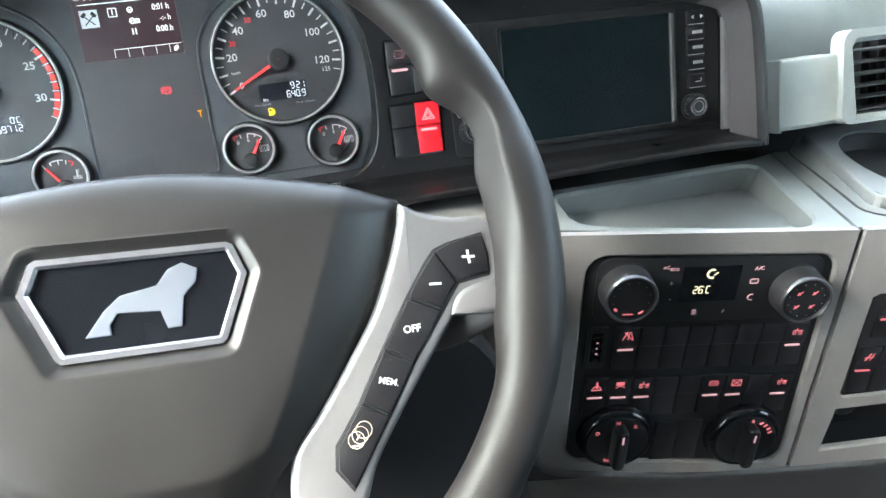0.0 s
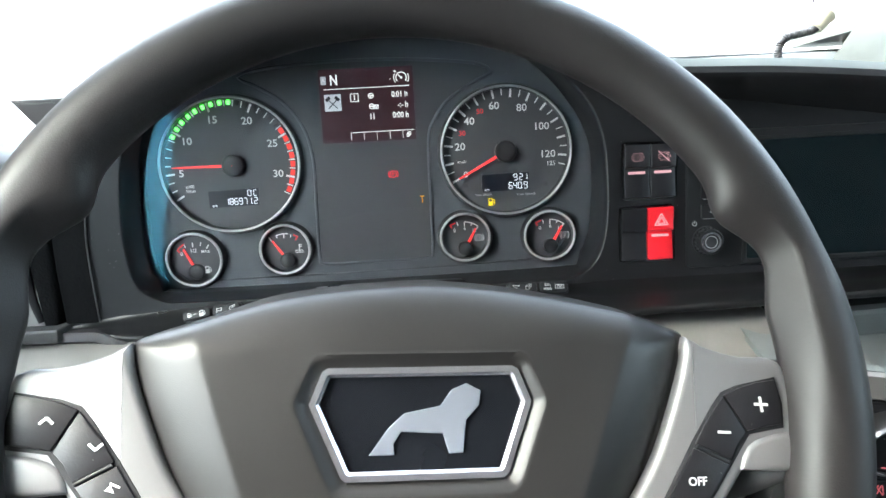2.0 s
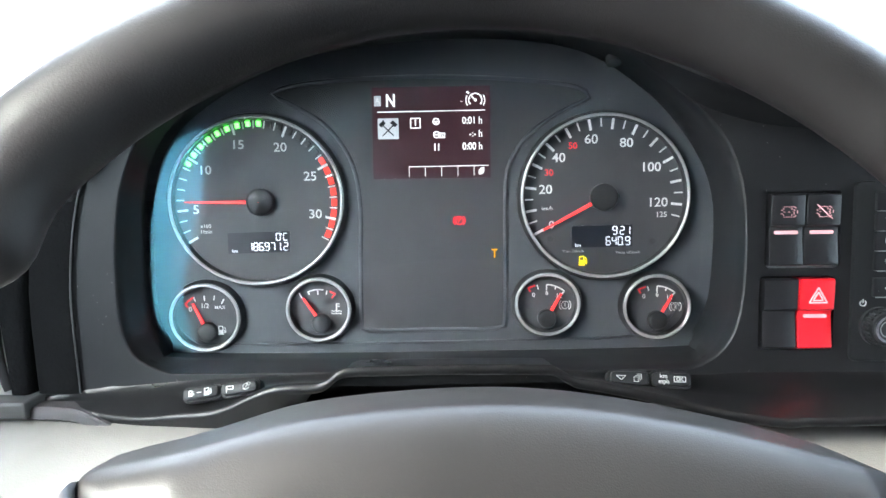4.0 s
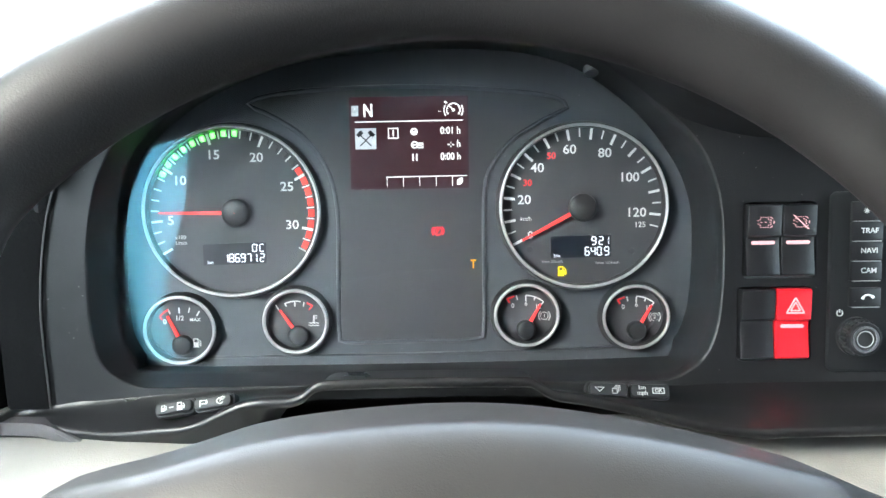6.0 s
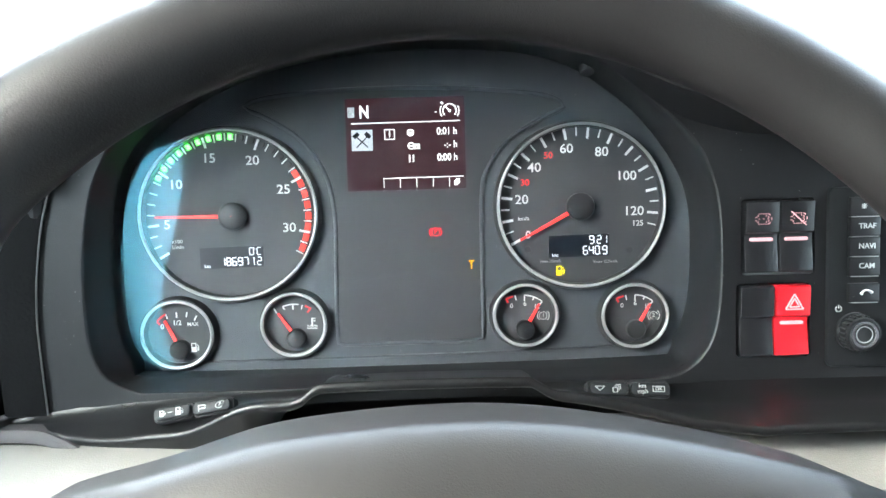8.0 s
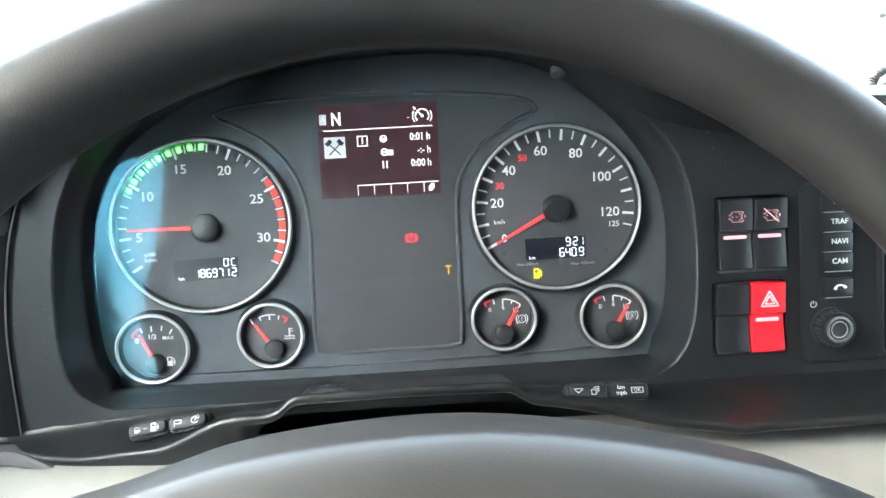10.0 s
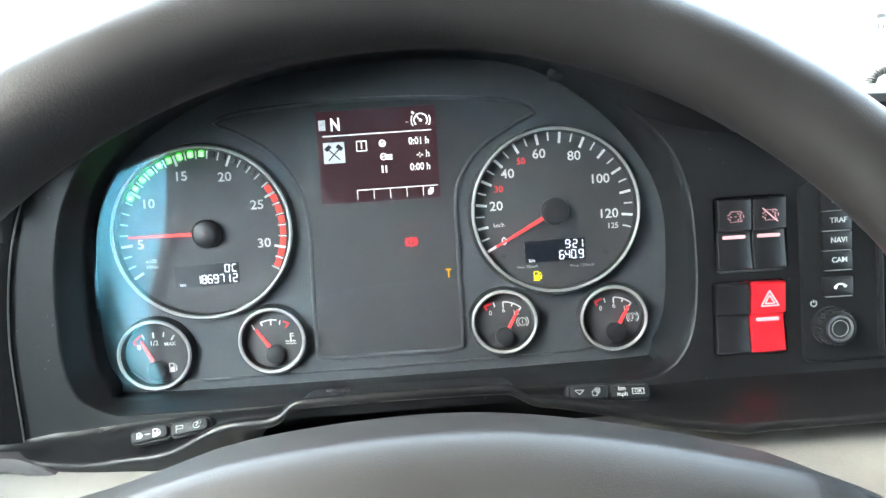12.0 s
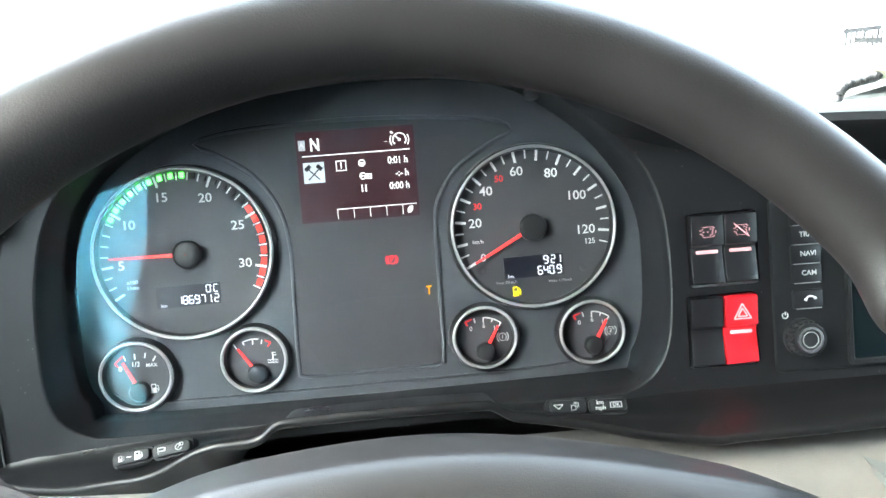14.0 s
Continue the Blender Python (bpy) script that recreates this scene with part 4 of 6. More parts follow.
def dial(name, cx, cy, r, ry, label):
    """A round dial: a sunk grey face in a black collar that carries a turned metal ring. ry: its half height."""
    f = ry / r
    squash = Matrix.Translation((cx, cy, 0)) @ Matrix.Diagonal((1, f, 1, 1)) @ Matrix.Translation((-cx, -cy, 0))

    def turned(profile, n=96):
        bm = lathe(bmesh.new(), profile, cx, cy, n)
        bmesh.ops.transform(bm, matrix=squash, verts=bm.verts)
        return bm

    d = part(name, turned([(r + 0.001, -0.001), (r + 0.001, 0.0008), (0.0001, 0.0008)]), DIAL, cluster, label, smooth=30)
    w = 0.0021 if r > 0.03 else 0.0022
    top = 0.0072
    part("collar", turned([(r + 0.0022, 0.0), (r + 0.0008, top - 0.0012), (r - w - 0.0003, top - 0.0014), (r - w - 0.0006, 0.0008)]), CAP, d, "black collar under the ring", smooth=40)
    part("bezel", turned([(r + 0.0003, top - 0.0016), (r, top - 0.0006), (r - w * 0.28, top), (r - w * 0.6, top - 0.0001), (r - w * 0.9, top - 0.0008), (r - w, top - 0.0022)]), CHROME, d, "satin metal ring", smooth=60)
    return d


def needle(d, cx, cy, deg, reach, cap, w0, w1, z=0.0030):
    x1, y1 = polar(cx, cy, reach, deg)
    bm = bmesh.new()
    bar(bm, cx, cy, x1, y1, w0, z, z + 0.0009, w1)
    part("needle", bm, NEEDLE, d, "red needle")
    part("needle_cap", lathe(bmesh.new(), [(cap, 0.001), (cap, z + 0.0024), (cap * 0.93, z + 0.0032), (cap * 0.75, z + 0.0038), (cap * 0.4, z + 0.0042), (0.0003, z + 0.0043)], cx, cy, 40), CAP, d, "domed black cap", smooth=60)


def tick(d, cx, cy, deg, r0, r1, w, mat=None):
    x0, y0 = polar(cx, cy, r0, deg)
    x1, y1 = polar(cx, cy, r1, deg)
    part("tick_mark", bar(bmesh.new(), x0, y0, x1, y1, w, 0.0008, 0.0011), mat or DIALWHITE, d)


def mark(d, x0, y0, x1, y1, w, mat=None, name="tick_mark"):
    part(name, bar(bmesh.new(), x0, y0, x1, y1, w, 0.0008, 0.0012), mat or DIALWHITE, d)


# rev counter
TX, TY = -0.1126, -0.0014
tach = dial("rev_counter", -0.1120, -0.0003, 0.0574, 0.0550, "grey rev counter dial, needle at idle")
for v in range(2, 33):
    a = 209.4 - (v - 2) * 7.93
    big = v % 5 == 0 or v == 2
    tick(tach, TX, TY, a, 0.0460 if big else 0.0482, 0.0532, 0.0015 if big else 0.0008, DIALWHITE)
for i in range(23):
    a = 209.4 - (7.5 + i) * 7.93
    bm = bmesh.new()
    if i < 15:
        slab(bm, rounded(-0.0018, -0.0015, 0.0018, 0.0015, 0.0005, 3), 0.0008, 0.0016, 0.0003)
    else:
        slab(bm, rounded(-0.0019, -0.0024, 0.0019, 0.0024, 0.0004, 2), 0.0008, 0.0014, 0.0002)
    x, y = polar(TX, TY, 0.0512, a)
    bmesh.ops.transform(bm, matrix=Matrix.Translation((x, y, 0)) @ Matrix.Rotation(radians(a), 4, "Z"), verts=bm.verts)
    part("led_segment", bm, GREEN if i < 9 else (UNLIT if i < 15 else LEDRED), tach, "lit green segment" if i < 9 else ("" if i < 15 else "red segment"))
for v, x, y in ((5, -0.1530, -0.0058), (10, -0.1461, 0.0199), (15, -0.1238, 0.0361), (20, -0.0959, 0.0340), (25, -0.0767, 0.0150), (30, -0.0741, -0.0097)):
    text(str(v), 0.0083, x, y, 0.001, DIALWHITE, tach, "numeral", bold=0.012, squeeze=1.08)
text("x100", 0.0036, -0.1471, -0.0167, 0.001, DIALWHITE, tach)
text("1/min", 0.0036, -0.1470, -0.0203, 0.001, DIALWHITE, tach)
lcd = part("lcd", slab(bmesh.new(), [(-0.1326, -0.0351), (-0.0914, -0.0341), (-0.0912, -0.0204), (-0.1328, -0.0214)], 0.0006, 0.0012), LCD, tach, "black lcd window with white figures")
part("figures", seven(bmesh.new(), "0'C", -0.0930, -0.0264, 0.0046, 0.0012, 0.0026), LCDWHITE, lcd)
part("figures", seven(bmesh.new(), "186971.2", -0.0930, -0.0330, 0.0050, 0.0012, 0.0026), LCDWHITE, lcd)
text("km", 0.0032, -0.1282, -0.0333, 0.0014, LCDWHITE, lcd, bold=0.01)
needle(tach, -0.1096, -0.0012, 179.4, 0.0500, 0.0089, 0.0026, 0.0011)

# speedometer
SX, SY = 0.1135, -0.0011
speedo = dial("speedometer", 0.1137, -0.0004, 0.0539, 0.0526, "grey speedometer dial, needle at zero")
for v in range(0, 126, 5):
    a = 208.0 - 1.785 * v
    big = v % 10 == 0
    tick(speedo, SX, SY, a, 0.0436 if big else 0.0452, 0.0507, 0.0016 if big else 0.0009, DIALWHITE)
for v, x, y in ((20, 0.0763, 0.0041), (40, 0.0848, 0.0244), (60, 0.1055, 0.0359), (80, 0.1280, 0.0333), (100, 0.1437, 0.0176), (120, 0.1483, -0.0051)):
    text(str(v), 0.0083, x, y, 0.001, DIALWHITE, speedo, "numeral", bold=0.012, squeeze=1.06)
text("0", 0.0072, 0.0801, -0.0187, 0.001, DIALWHITE, speedo, "numeral", bold=0.012)
text("125", 0.0050, 0.1508, -0.0129, 0.001, DIALWHITE, speedo, "numeral", bold=0.012)
text("30", 0.0058, 0.0785, 0.0150, 0.001, REDPRINT, speedo, "numeral", bold=0.02)
text("50", 0.0058, 0.0938, 0.0320, 0.001, REDPRINT, speedo, "numeral", bold=0.02)
text("km/h", 0.0036, 0.0773, -0.0080, 0.001, DIALWHITE, speedo)
text("Vmin 25km/h", 0.0026, 0.0941, -0.0360, 0.001, PALE, speedo)
text("Vmax 125km/h", 0.0026, 0.1296, -0.0371, 0.001, PALE, speedo)
lcd = part("lcd", slab(bmesh.new(), [(0.0930, -0.0337), (0.1322, -0.0331), (0.1322, -0.0190), (0.0930, -0.0196)], 0.0006, 0.0012), LCD, speedo, "black lcd window with white figures")
part("figures", seven(bmesh.new(), "9:21", 0.1306, -0.0252, 0.0050, 0.0012, 0.0025), LCDWHITE, lcd)
part("figures", seven(bmesh.new(), "640.9", 0.1306, -0.0321, 0.0052, 0.0012, 0.0026), LCDWHITE, lcd)
text("km", 0.0032, 0.0972, -0.0322, 0.0014, LCDWHITE, lcd, bold=0.01)
for x, y in ((0.0797, -0.0279), (0.1456, -0.0299)):
    part("sensor_dot", lathe(bmesh.new(), [(0.0022, 0.0008), (0.0020, 0.0012), (0.0002, 0.0013)], x, y, 20), PANEL, speedo, smooth=40)


def pump(bm, x, y, s, z=0.0012):
    """A fuel pump sign, s high."""
    holed(bm, rounded(x - s * 0.40, y - s * 0.5, x + s * 0.18, y + s * 0.5, s * 0.06, 2), [rounded(x - s * 0.31, y + s * 0.02, x + s * 0.09, y + s * 0.41, s * 0.03, 1)], z - 0.0001, z + 0.0002)
    bar(bm, x - s * 0.46, y - s * 0.5, x + s * 0.24, y - s * 0.5, s * 0.09, z, z + 0.0002)
    tube(bm, smooth_line([(x + s * 0.2, y + s * 0.02, z), (x + s * 0.33, y - s * 0.05, z), (x + s * 0.33, y - s * 0.34, z), (x + s * 0.43, y - s * 0.36, z), (x + s * 0.45, y + s * 0.1, z), (x + s * 0.28, y + s * 0.34, z)], 14), s * 0.04, 5)
    return bm


part("fuel_warning", pump(bmesh.new(), 0.1003, -0.0421, 0.0058), YELLOW, speedo, "lit yellow fuel sign")
needle(speedo, 0.1134, -0.0011, 208.0, 0.0440, 0.0089, 0.0026, 0.0012)


def arc(bm, cx, cy, r, a0, a1, w, z=0.001):
    pts = [polar(cx, cy, r, a0 + (a1 - a0) * i / 10) for i in range(11)]
    for p, q in zip(pts, pts[1:]):
        bar(bm, *p, *q, w, z, z + 0.0003)
    return bm


# fuel gauge
fuel = dial("fuel_gauge", -0.1487, -0.0768, 0.0236, 0.0225, "small fuel gauge with the needle near empty")
for x0, y0, x1, y1, w in ((-0.1564, -0.0668, -0.1576, -0.0637, 0.0007), (-0.1503, -0.0664, -0.1504, -0.0628, 0.0009), (-0.1441, -0.0660, -0.1434, -0.0628, 0.0007), (-0.1390, -0.0684, -0.1371, -0.0652, 0.0009)):
    mark(fuel, x0, y0, x1, y1, w)
part("red_zone", arc(bmesh.new(), -0.1487, -0.0810, 0.0192, 117, 139, 0.0011), REDPRINT, fuel)
mark(fuel, -0.1634, -0.0686, -0.1615, -0.0706, 0.0010, REDPRINT, "red_zone")
text("0", 0.0046, -0.1601, -0.0721, 0.001, DIALWHITE, fuel, "numeral")
text("1/2", 0.0046, -0.1503, -0.0698, 0.001, DIALWHITE, fuel, "numeral")
text("MAX", 0.0034, -0.1401, -0.0709, 0.001, DIALWHITE, fuel, "numeral")
part("fuel_sign", pump(bmesh.new(), -0.1394, -0.0861, 0.0056), DIALWHITE, fuel)
needle(fuel, -0.1482, -0.0872, 115.5, 0.0215, 0.0064, 0.0024, 0.0014, 0.0025)

# coolant gauge
cool = dial("coolant_gauge", -0.0730, -0.0722, 0.0214, 0.0210, "small coolant temperature gauge with the needle at cold")
for i, (x0, y0, x1, y1, w) in enumerate(((-0.0866, -0.0618, -0.0848, -0.0652, 0.0008), (-0.0808, -0.0606, -0.0797, -0.0630, 0.0008), (-0.0741, -0.0598, -0.0741, -0.0630, 0.0008), (-0.0680, -0.0602, -0.0686, -0.0630, 0.0007))):
    mark(cool, x0, y0, x1, y1, w)
part("scale_arc", arc(bmesh.new(), -0.0735, -0.0780, 0.0185, 80, 113, 0.0008), DIALWHITE, cool)
mark(cool, -0.0662, -0.0608, -0.0625, -0.0626, 0.0010, REDPRINT, "red_zone")
mark(cool, -0.0626, -0.0624, -0.0648, -0.0652, 0.0010, REDPRINT, "red_zone")
bm = bmesh.new()
bar(bm, -0.0619, -0.0745, -0.0619, -0.0688, 0.0009, 0.0010, 0.0013)
for y in (-0.0692, -0.0708):
    bar(bm, -0.0617, y, -0.0597, y, 0.0005, 0.0010, 0.0013)
for y in (-0.0740, -0.0756):
    wave = [(-0.0654 + 0.0068 * i / 12, y + 0.0004 * math.sin(i * 1.57)) for i in range(13)]
    for p, q in zip(wave, wave[1:]):
        bar(bm, *p, *q, 0.0005, 0.0010, 0.0013)
part("coolant_sign", bm, DIALWHITE, cool)
needle(cool, -0.0719, -0.0818, 124.5, 0.0205, 0.0063, 0.0023, 0.0012, 0.0025)

# two brake pressure gauges
for gx, gy, gr, gh, number in ((0.0769, -0.0701, 0.0212, 0.0205, "1"), (0.1474, -0.0722, 0.0217, 0.0210, "2")):
    g = dial("brake_pressure_gauge", gx, gy, gr, gh, "small brake air pressure gauge with the needle near full")
    x, y = (0.0769, -0.0590) if number == "1" else (0.1487, -0.0607)
    mark(g, x - 0.0121, y - 0.0010, x - 0.0074, y + 0.0008, 0.0010, REDPRINT, "red_zone")
    mark(g, x - 0.0121, y - 0.0008, x - 0.0106, y - 0.0034, 0.0010, REDPRINT, "red_zone")
    mark(g, x - 0.0062, y + 0.0012, x - 0.0054, y - 0.0018, 0.0008)
    part("scale_arc", arc(bmesh.new(), x - 0.0006, y - 0.0175, 0.0188, 50, 88, 0.0008), DIALWHITE, g)
    for a, inner in ((88, 0.0150), (69, 0.0166), (50, 0.0150)):
        x0, y0 = polar(x - 0.0006, y - 0.0175, inner, a)
        x1, y1 = polar(x - 0.0006, y - 0.0175, 0.0188, a)
        mark(g, x0, y0, x1, y1, 0.0008)
    text("0", 0.0042, x - 0.0085, y - 0.0056, 0.001, DIALWHITE, g, "numeral")
    text("6", 0.0042, x + 0.0001, y - 0.0043, 0.001, DIALWHITE, g, "numeral")
    text("12", 0.0042, x + 0.0080, y - 0.0063, 0.001, DIALWHITE, g, "numeral")
    bm = bmesh.new()
    sx, sy = x + 0.0120, y - 0.0124
    tube(bm, [(a, b, 0.0010) for a, b in circle(sx, sy, 0.0025, 20)], 0.00022, 5, True)
    arc(bm, sx, sy, 0.0038, 130, 230, 0.0005)
    arc(bm, sx, sy, 0.0038, -50, 50, 0.0005)
    part("brake_sign", bm, DIALWHITE, g)
    text(number, 0.0036, sx, sy, 0.001, DIALWHITE, g, "numeral")
    needle(g, x - 0.0002, y - 0.0208, 60, 0.0190, 0.0061, 0.0024, 0.0013, 0.0025)

# trip screen
part_screen = part("trip_screen", slab(bmesh.new(), rounded(-0.0352, 0.0126, 0.0408, 0.0712, 0.0006), 0.0, 0.0012), SCREEN, cluster, "dark trip computer screen with white signs")


def scr(px, py):
    return -0.0352 + (px - 33) / 632 * 0.0760, 0.0712 - (py - 60) / 483 * 0.0586


ZS = 0.00125
K = 0.0760 / 632
x, y = scr(63, 131)
part("gear_field", slab(bmesh.new(), rounded(x - 18 * K, y - 27 * K, x + 18 * K, y + 27 * K, 0.0002, 1), ZS, ZS + 0.0002), SCREENGREY, part_screen)
text("A", 0.0045, x, y, ZS + 0.0003, WHITE, part_screen, bold=0.03)
text("N", 0.0112, *scr(133, 133), ZS, SCREENWHITE, part_screen, "numeral", bold=0.035, squeeze=0.75)
x0, y0 = scr(62, 189)
x1, y1 = scr(638, 187)
part("screen_line", bar(bmesh.new(), x0, y0, x1, y1, 0.0006, ZS, ZS + 0.0002), SCREENWHITE, part_screen)
x, y = scr(118, 277)
field = part("mode_field", slab(bmesh.new(), rounded(x - 56 * K, y - 55 * K, x + 56 * K, y + 55 * K, 0.0001, 1), ZS, ZS + 0.0002), SCREENGREY, part_screen)
bm = bmesh.new()
for s in (1, -1):
    bar(bm, x - s * 30 * K, y - 38 * K, x + s * 32 * K, y + 22 * K, 0.0008, ZS + 0.0002, ZS + 0.0005)
    bar(bm, x + s * 18 * K, y + 38 * K, x + s * 44 * K, y + 14 * K, 0.0026, ZS + 0.0002, ZS + 0.0005)
part("hammers_sign", bm, LCD, field)
bm = bmesh.new()
x, y = scr(265, 250)
holed(bm, rounded(x - 28 * K, y - 28 * K, x + 28 * K, y + 28 * K, 0.0001, 1), [rounded(x - 23 * K, y - 23 * K, x + 23 * K, y + 23 * K, 0.0001, 1)], ZS, ZS + 0.0002)
part("number_box", bm, SCREENWHITE, part_screen)
text("1", 0.0056, x, y, ZS, SCREENWHITE, part_screen, "numeral", bold=0.03)
for i, (line, py) in enumerate((("0:01 h", 241), ("-:- h", 310), ("0:00 h", 377))):
    text(line, 0.0064, *scr(624, py), ZS, SCREENWHITE, part_screen, "numeral", bold=0.018, squeeze=0.82, align="RIGHT")
bm = bmesh.new()
x, y = scr(376, 243)
tube(bm, [(a, b, ZS + 0.0002) for a, b in circle(x, y, 16 * K, 18)], 0.0004, 5, True)
bar(bm, x - 14 * K, y, x + 14 * K, y, 0.0008, ZS, ZS + 0.0003)
bar(bm, x, y, x, y - 14 * K, 0.0008, ZS, ZS + 0.0003)
x, y = scr(378, 312)
tube(bm, [(a, b, ZS + 0.0002) for a, b in circle(x, y, 16 * K, 18)], 0.0004, 5, True)
bar(bm, x - 14 * K, y, x + 14 * K, y, 0.0008, ZS, ZS + 0.0003)
x, y = scr(408, 316)
holed(bm, rounded(x - 16 * K, y - 14 * K, x + 16 * K, y + 14 * K, 0.0001, 1), [rounded(x - 12 * K, y - 10 * K, x + 12 * K, y + 6 * K, 0.0001, 1)], ZS, ZS + 0.0003)
for dx in (-7, 0, 7):
    bar(bm, x + dx * K, y - 8 * K, x + dx * K, y + 4 * K, 0.0004, ZS, ZS + 0.0003)
for dx in (368, 388):
    a, b = scr(dx, 378)
    bar(bm, a, b - 19 * K, a, b + 19 * K, 0.0009, ZS, ZS + 0.0003)
x0, y0 = scr(225, 480)
x1, y1 = scr(655, 478)
bar(bm, x0, y0, x1, y1, 0.0005, ZS, ZS + 0.0003)
for dx in (227, 314, 402, 490, 577):
    a, b = scr(dx, 505)
    bar(bm, a, b - 26 * K, a, b + 26 * K, 0.0004, ZS, ZS + 0.0003)
x, y = scr(618, 507)
for d in (0, 6, 12):
    holed(bm, rounded(x + (-16 + d) * K, y + (-18 + d) * K, x + (2 + d) * K, y + (6 + d) * K, 0.0001, 1), [rounded(x + (-12 + d) * K, y + (-14 + d) * K, x + (-2 + d) * K, y + (2 + d) * K, 0.0001, 1)], ZS, ZS + 0.0003)
# cruise sign: a small dial between brackets
x, y = scr(587, 134)
arc(bm, x, y, 36 * K, -40, 220, 0.0007, ZS)
for a in range(-30, 220, 48):
    p, q = polar(x, y, 30 * K, a), polar(x, y, 36 * K, a)
    bar(bm, *p, *q, 0.0006, ZS, ZS + 0.0003)
bar(bm, x, y, x - 22 * K, y + 22 * K, 0.0008, ZS, ZS + 0.0003)
slab(bm, circle(x, y, 8 * K, 12), ZS, ZS + 0.0004)
arc(bm, x, y, 50 * K, 150, 215, 0.0007, ZS)
arc(bm, x, y, 50 * K, -35, 30, 0.0007, ZS)
bar(bm, x - 46 * K, y + 46 * K, x - 34 * K, y + 36 * K, 0.0012, ZS, ZS + 0.0003)
bar(bm, x - 80 * K, y - 6 * K, x - 68 * K, y - 6 * K, 0.0004, ZS, ZS + 0.0003)
part("screen_signs", bm, SCREENWHITE, part_screen, "white trip computer signs")

# warning lamps on the plate
bm = bmesh.new()
tube(bm, [(x, y, 0.0009) for x, y in circle(0.0203, -0.0150, 0.0026, 20)], 0.00024, 5, True)
arc(bm, 0.0203, -0.0150, 0.0038, 135, 225, 0.0005, 0.0007)
arc(bm, 0.0203, -0.0150, 0.0038, -45, 45, 0.0005, 0.0007)
lamp = part("parking_brake_lamp", bm, PLAMP, cluster, "lit red parking brake sign")
text("P", 0.0040, 0.0203, -0.0150, 0.0009, PLAMP, lamp, bold=0.0)
text("T", 0.0080, 0.0430, -0.0370, 0.0009, AMBER, cluster, "tachograph_lamp", bold=0.02, squeeze=0.75)["label"] = "lit amber letter lamp"

bm = bmesh.new()
bm.faces.new([bm.verts.new((x, y, 0.0130)) for x, y in recess_line(0.88, -0.0004)])
cover = part("clear_cover", bm, GLASS, cluster, "clear plastic cover that mirrors the side window")
cover.visible_shadow = False

# ---- small push buttons under the dials ----


def flag(bm, x, y, z):
    bar(bm, x - 0.0022, y - 0.0026, x - 0.0022, y + 0.0024, 0.0004, z, z + 0.0003)
    for p, q in (((-0.0022, 0.0022), (0.0024, 0.0018)), ((0.0024, 0.0018), (0.0022, -0.0006)), ((0.0022, -0.0006), (-0.0022, -0.0002))):
        bar(bm, x + p[0], y + p[1], x + q[0], y + q[1], 0.0004, z, z + 0.0003)


def gauge_sign(bm, x, y, z):
    arc(bm, x, y, 0.0022, 60, 330, 0.0004, z)
    bar(bm, x - 0.0004, y - 0.0006, x + 0.0014, y + 0.0018, 0.0004, z, z + 0.0003)
    for a in range(0, 360, 45):
        p, q = polar(x + 0.0018, y + 0.0018, 0.0009, a), polar(x + 0.0018, y + 0.0018, 0.0016, a)
        bar(bm, *p, *q, 0.0003, z, z + 0.0003)


def pages(bm, x, y, z, s=1.0):
    """Three sheets, one behind the other."""
    a, b = 0.0026 * s, 0.0030 * s
    x, y = x - 0.0022 * s, y - 0.0024 * s
    w = 0.0003
    for p, q in (((0, 0), (a, 0)), ((a, 0), (a, b)), ((a, b), (0, b)), ((0, b), (0, 0))):
        bar(bm, x + p[0], y + p[1], x + q[0], y + q[1], w, z, z + 0.0003)
    for d in (0.0009 * s, 0.0018 * s):
        bar(bm, x + d, y + b + d, x + a + d, y + b + d, w, z, z + 0.0003)
        bar(bm, x + a + d, y + b + d, x + a + d, y + d, w, z, z + 0.0003)


def key(x, y, z, turn, w, h, label, draw):
    """A push button lying on the sloping ledge."""
    t = radians(turn)
    h *= 0.84
    b = thing("push_button", face((x, -z, y), (math.cos(t), 0, math.sin(t)), (0, 0.42, 0.9)), label, "button", "push buttons under the dials")
    part("housing", slab(bmesh.new(), rounded(-w / 2 - 0.0012, -h / 2 - 0.0012, w / 2 + 0.0012, h / 2 + 0.0012, 0.003), -0.006, 0.0012, 0.0006), HOOD, b, smooth=40)
    k = part("cap", slab(bmesh.new(), rounded(-w / 2, -h / 2, w / 2, h / 2, 0.0025), 0.0, 0.0042, 0.0012), CONBLACK, b, smooth=40)
    bm = bmesh.new()
    draw(bm)
    part("sign", bm, WHITE, k).scale = (0.86, 0.80 * min(1.0, h / 0.0074), 1)
    return k


def draw_pumps(bm):
    pump(bm, -0.0060, 0.0, 0.0042, 0.0043)
    bar(bm, -0.0024, 0, 0.0006, 0, 0.0004, 0.0042, 0.0045)
    pump(bm, 0.0052, 0.0, 0.0056, 0.0043)


def draw_flag(bm):
    flag(bm, -0.0060, 0.0, 0.0042)
    gauge_sign(bm, 0.0052, 0.0, 0.0042)


def draw_pages(bm):
    for p, q in (((-0.009, 0.0014), (-0.003, 0.0014)), ((-0.003, 0.0014), (-0.006, -0.0016)), ((-0.006, -0.0016), (-0.009, 0.0014))):
        bar(bm, *p, *q, 0.0004, 0.0042, 0.0045)
    pages(bm, 0.0048, 0.0, 0.0042, 1.1)


def draw_ok(bm):
    holed(bm, rounded(0.0014, -0.0020, 0.0092, 0.0020, 0.0003, 1), [rounded(0.0018, -0.0016, 0.0088, 0.0016, 0.0002, 1)], 0.0042, 0.0045)


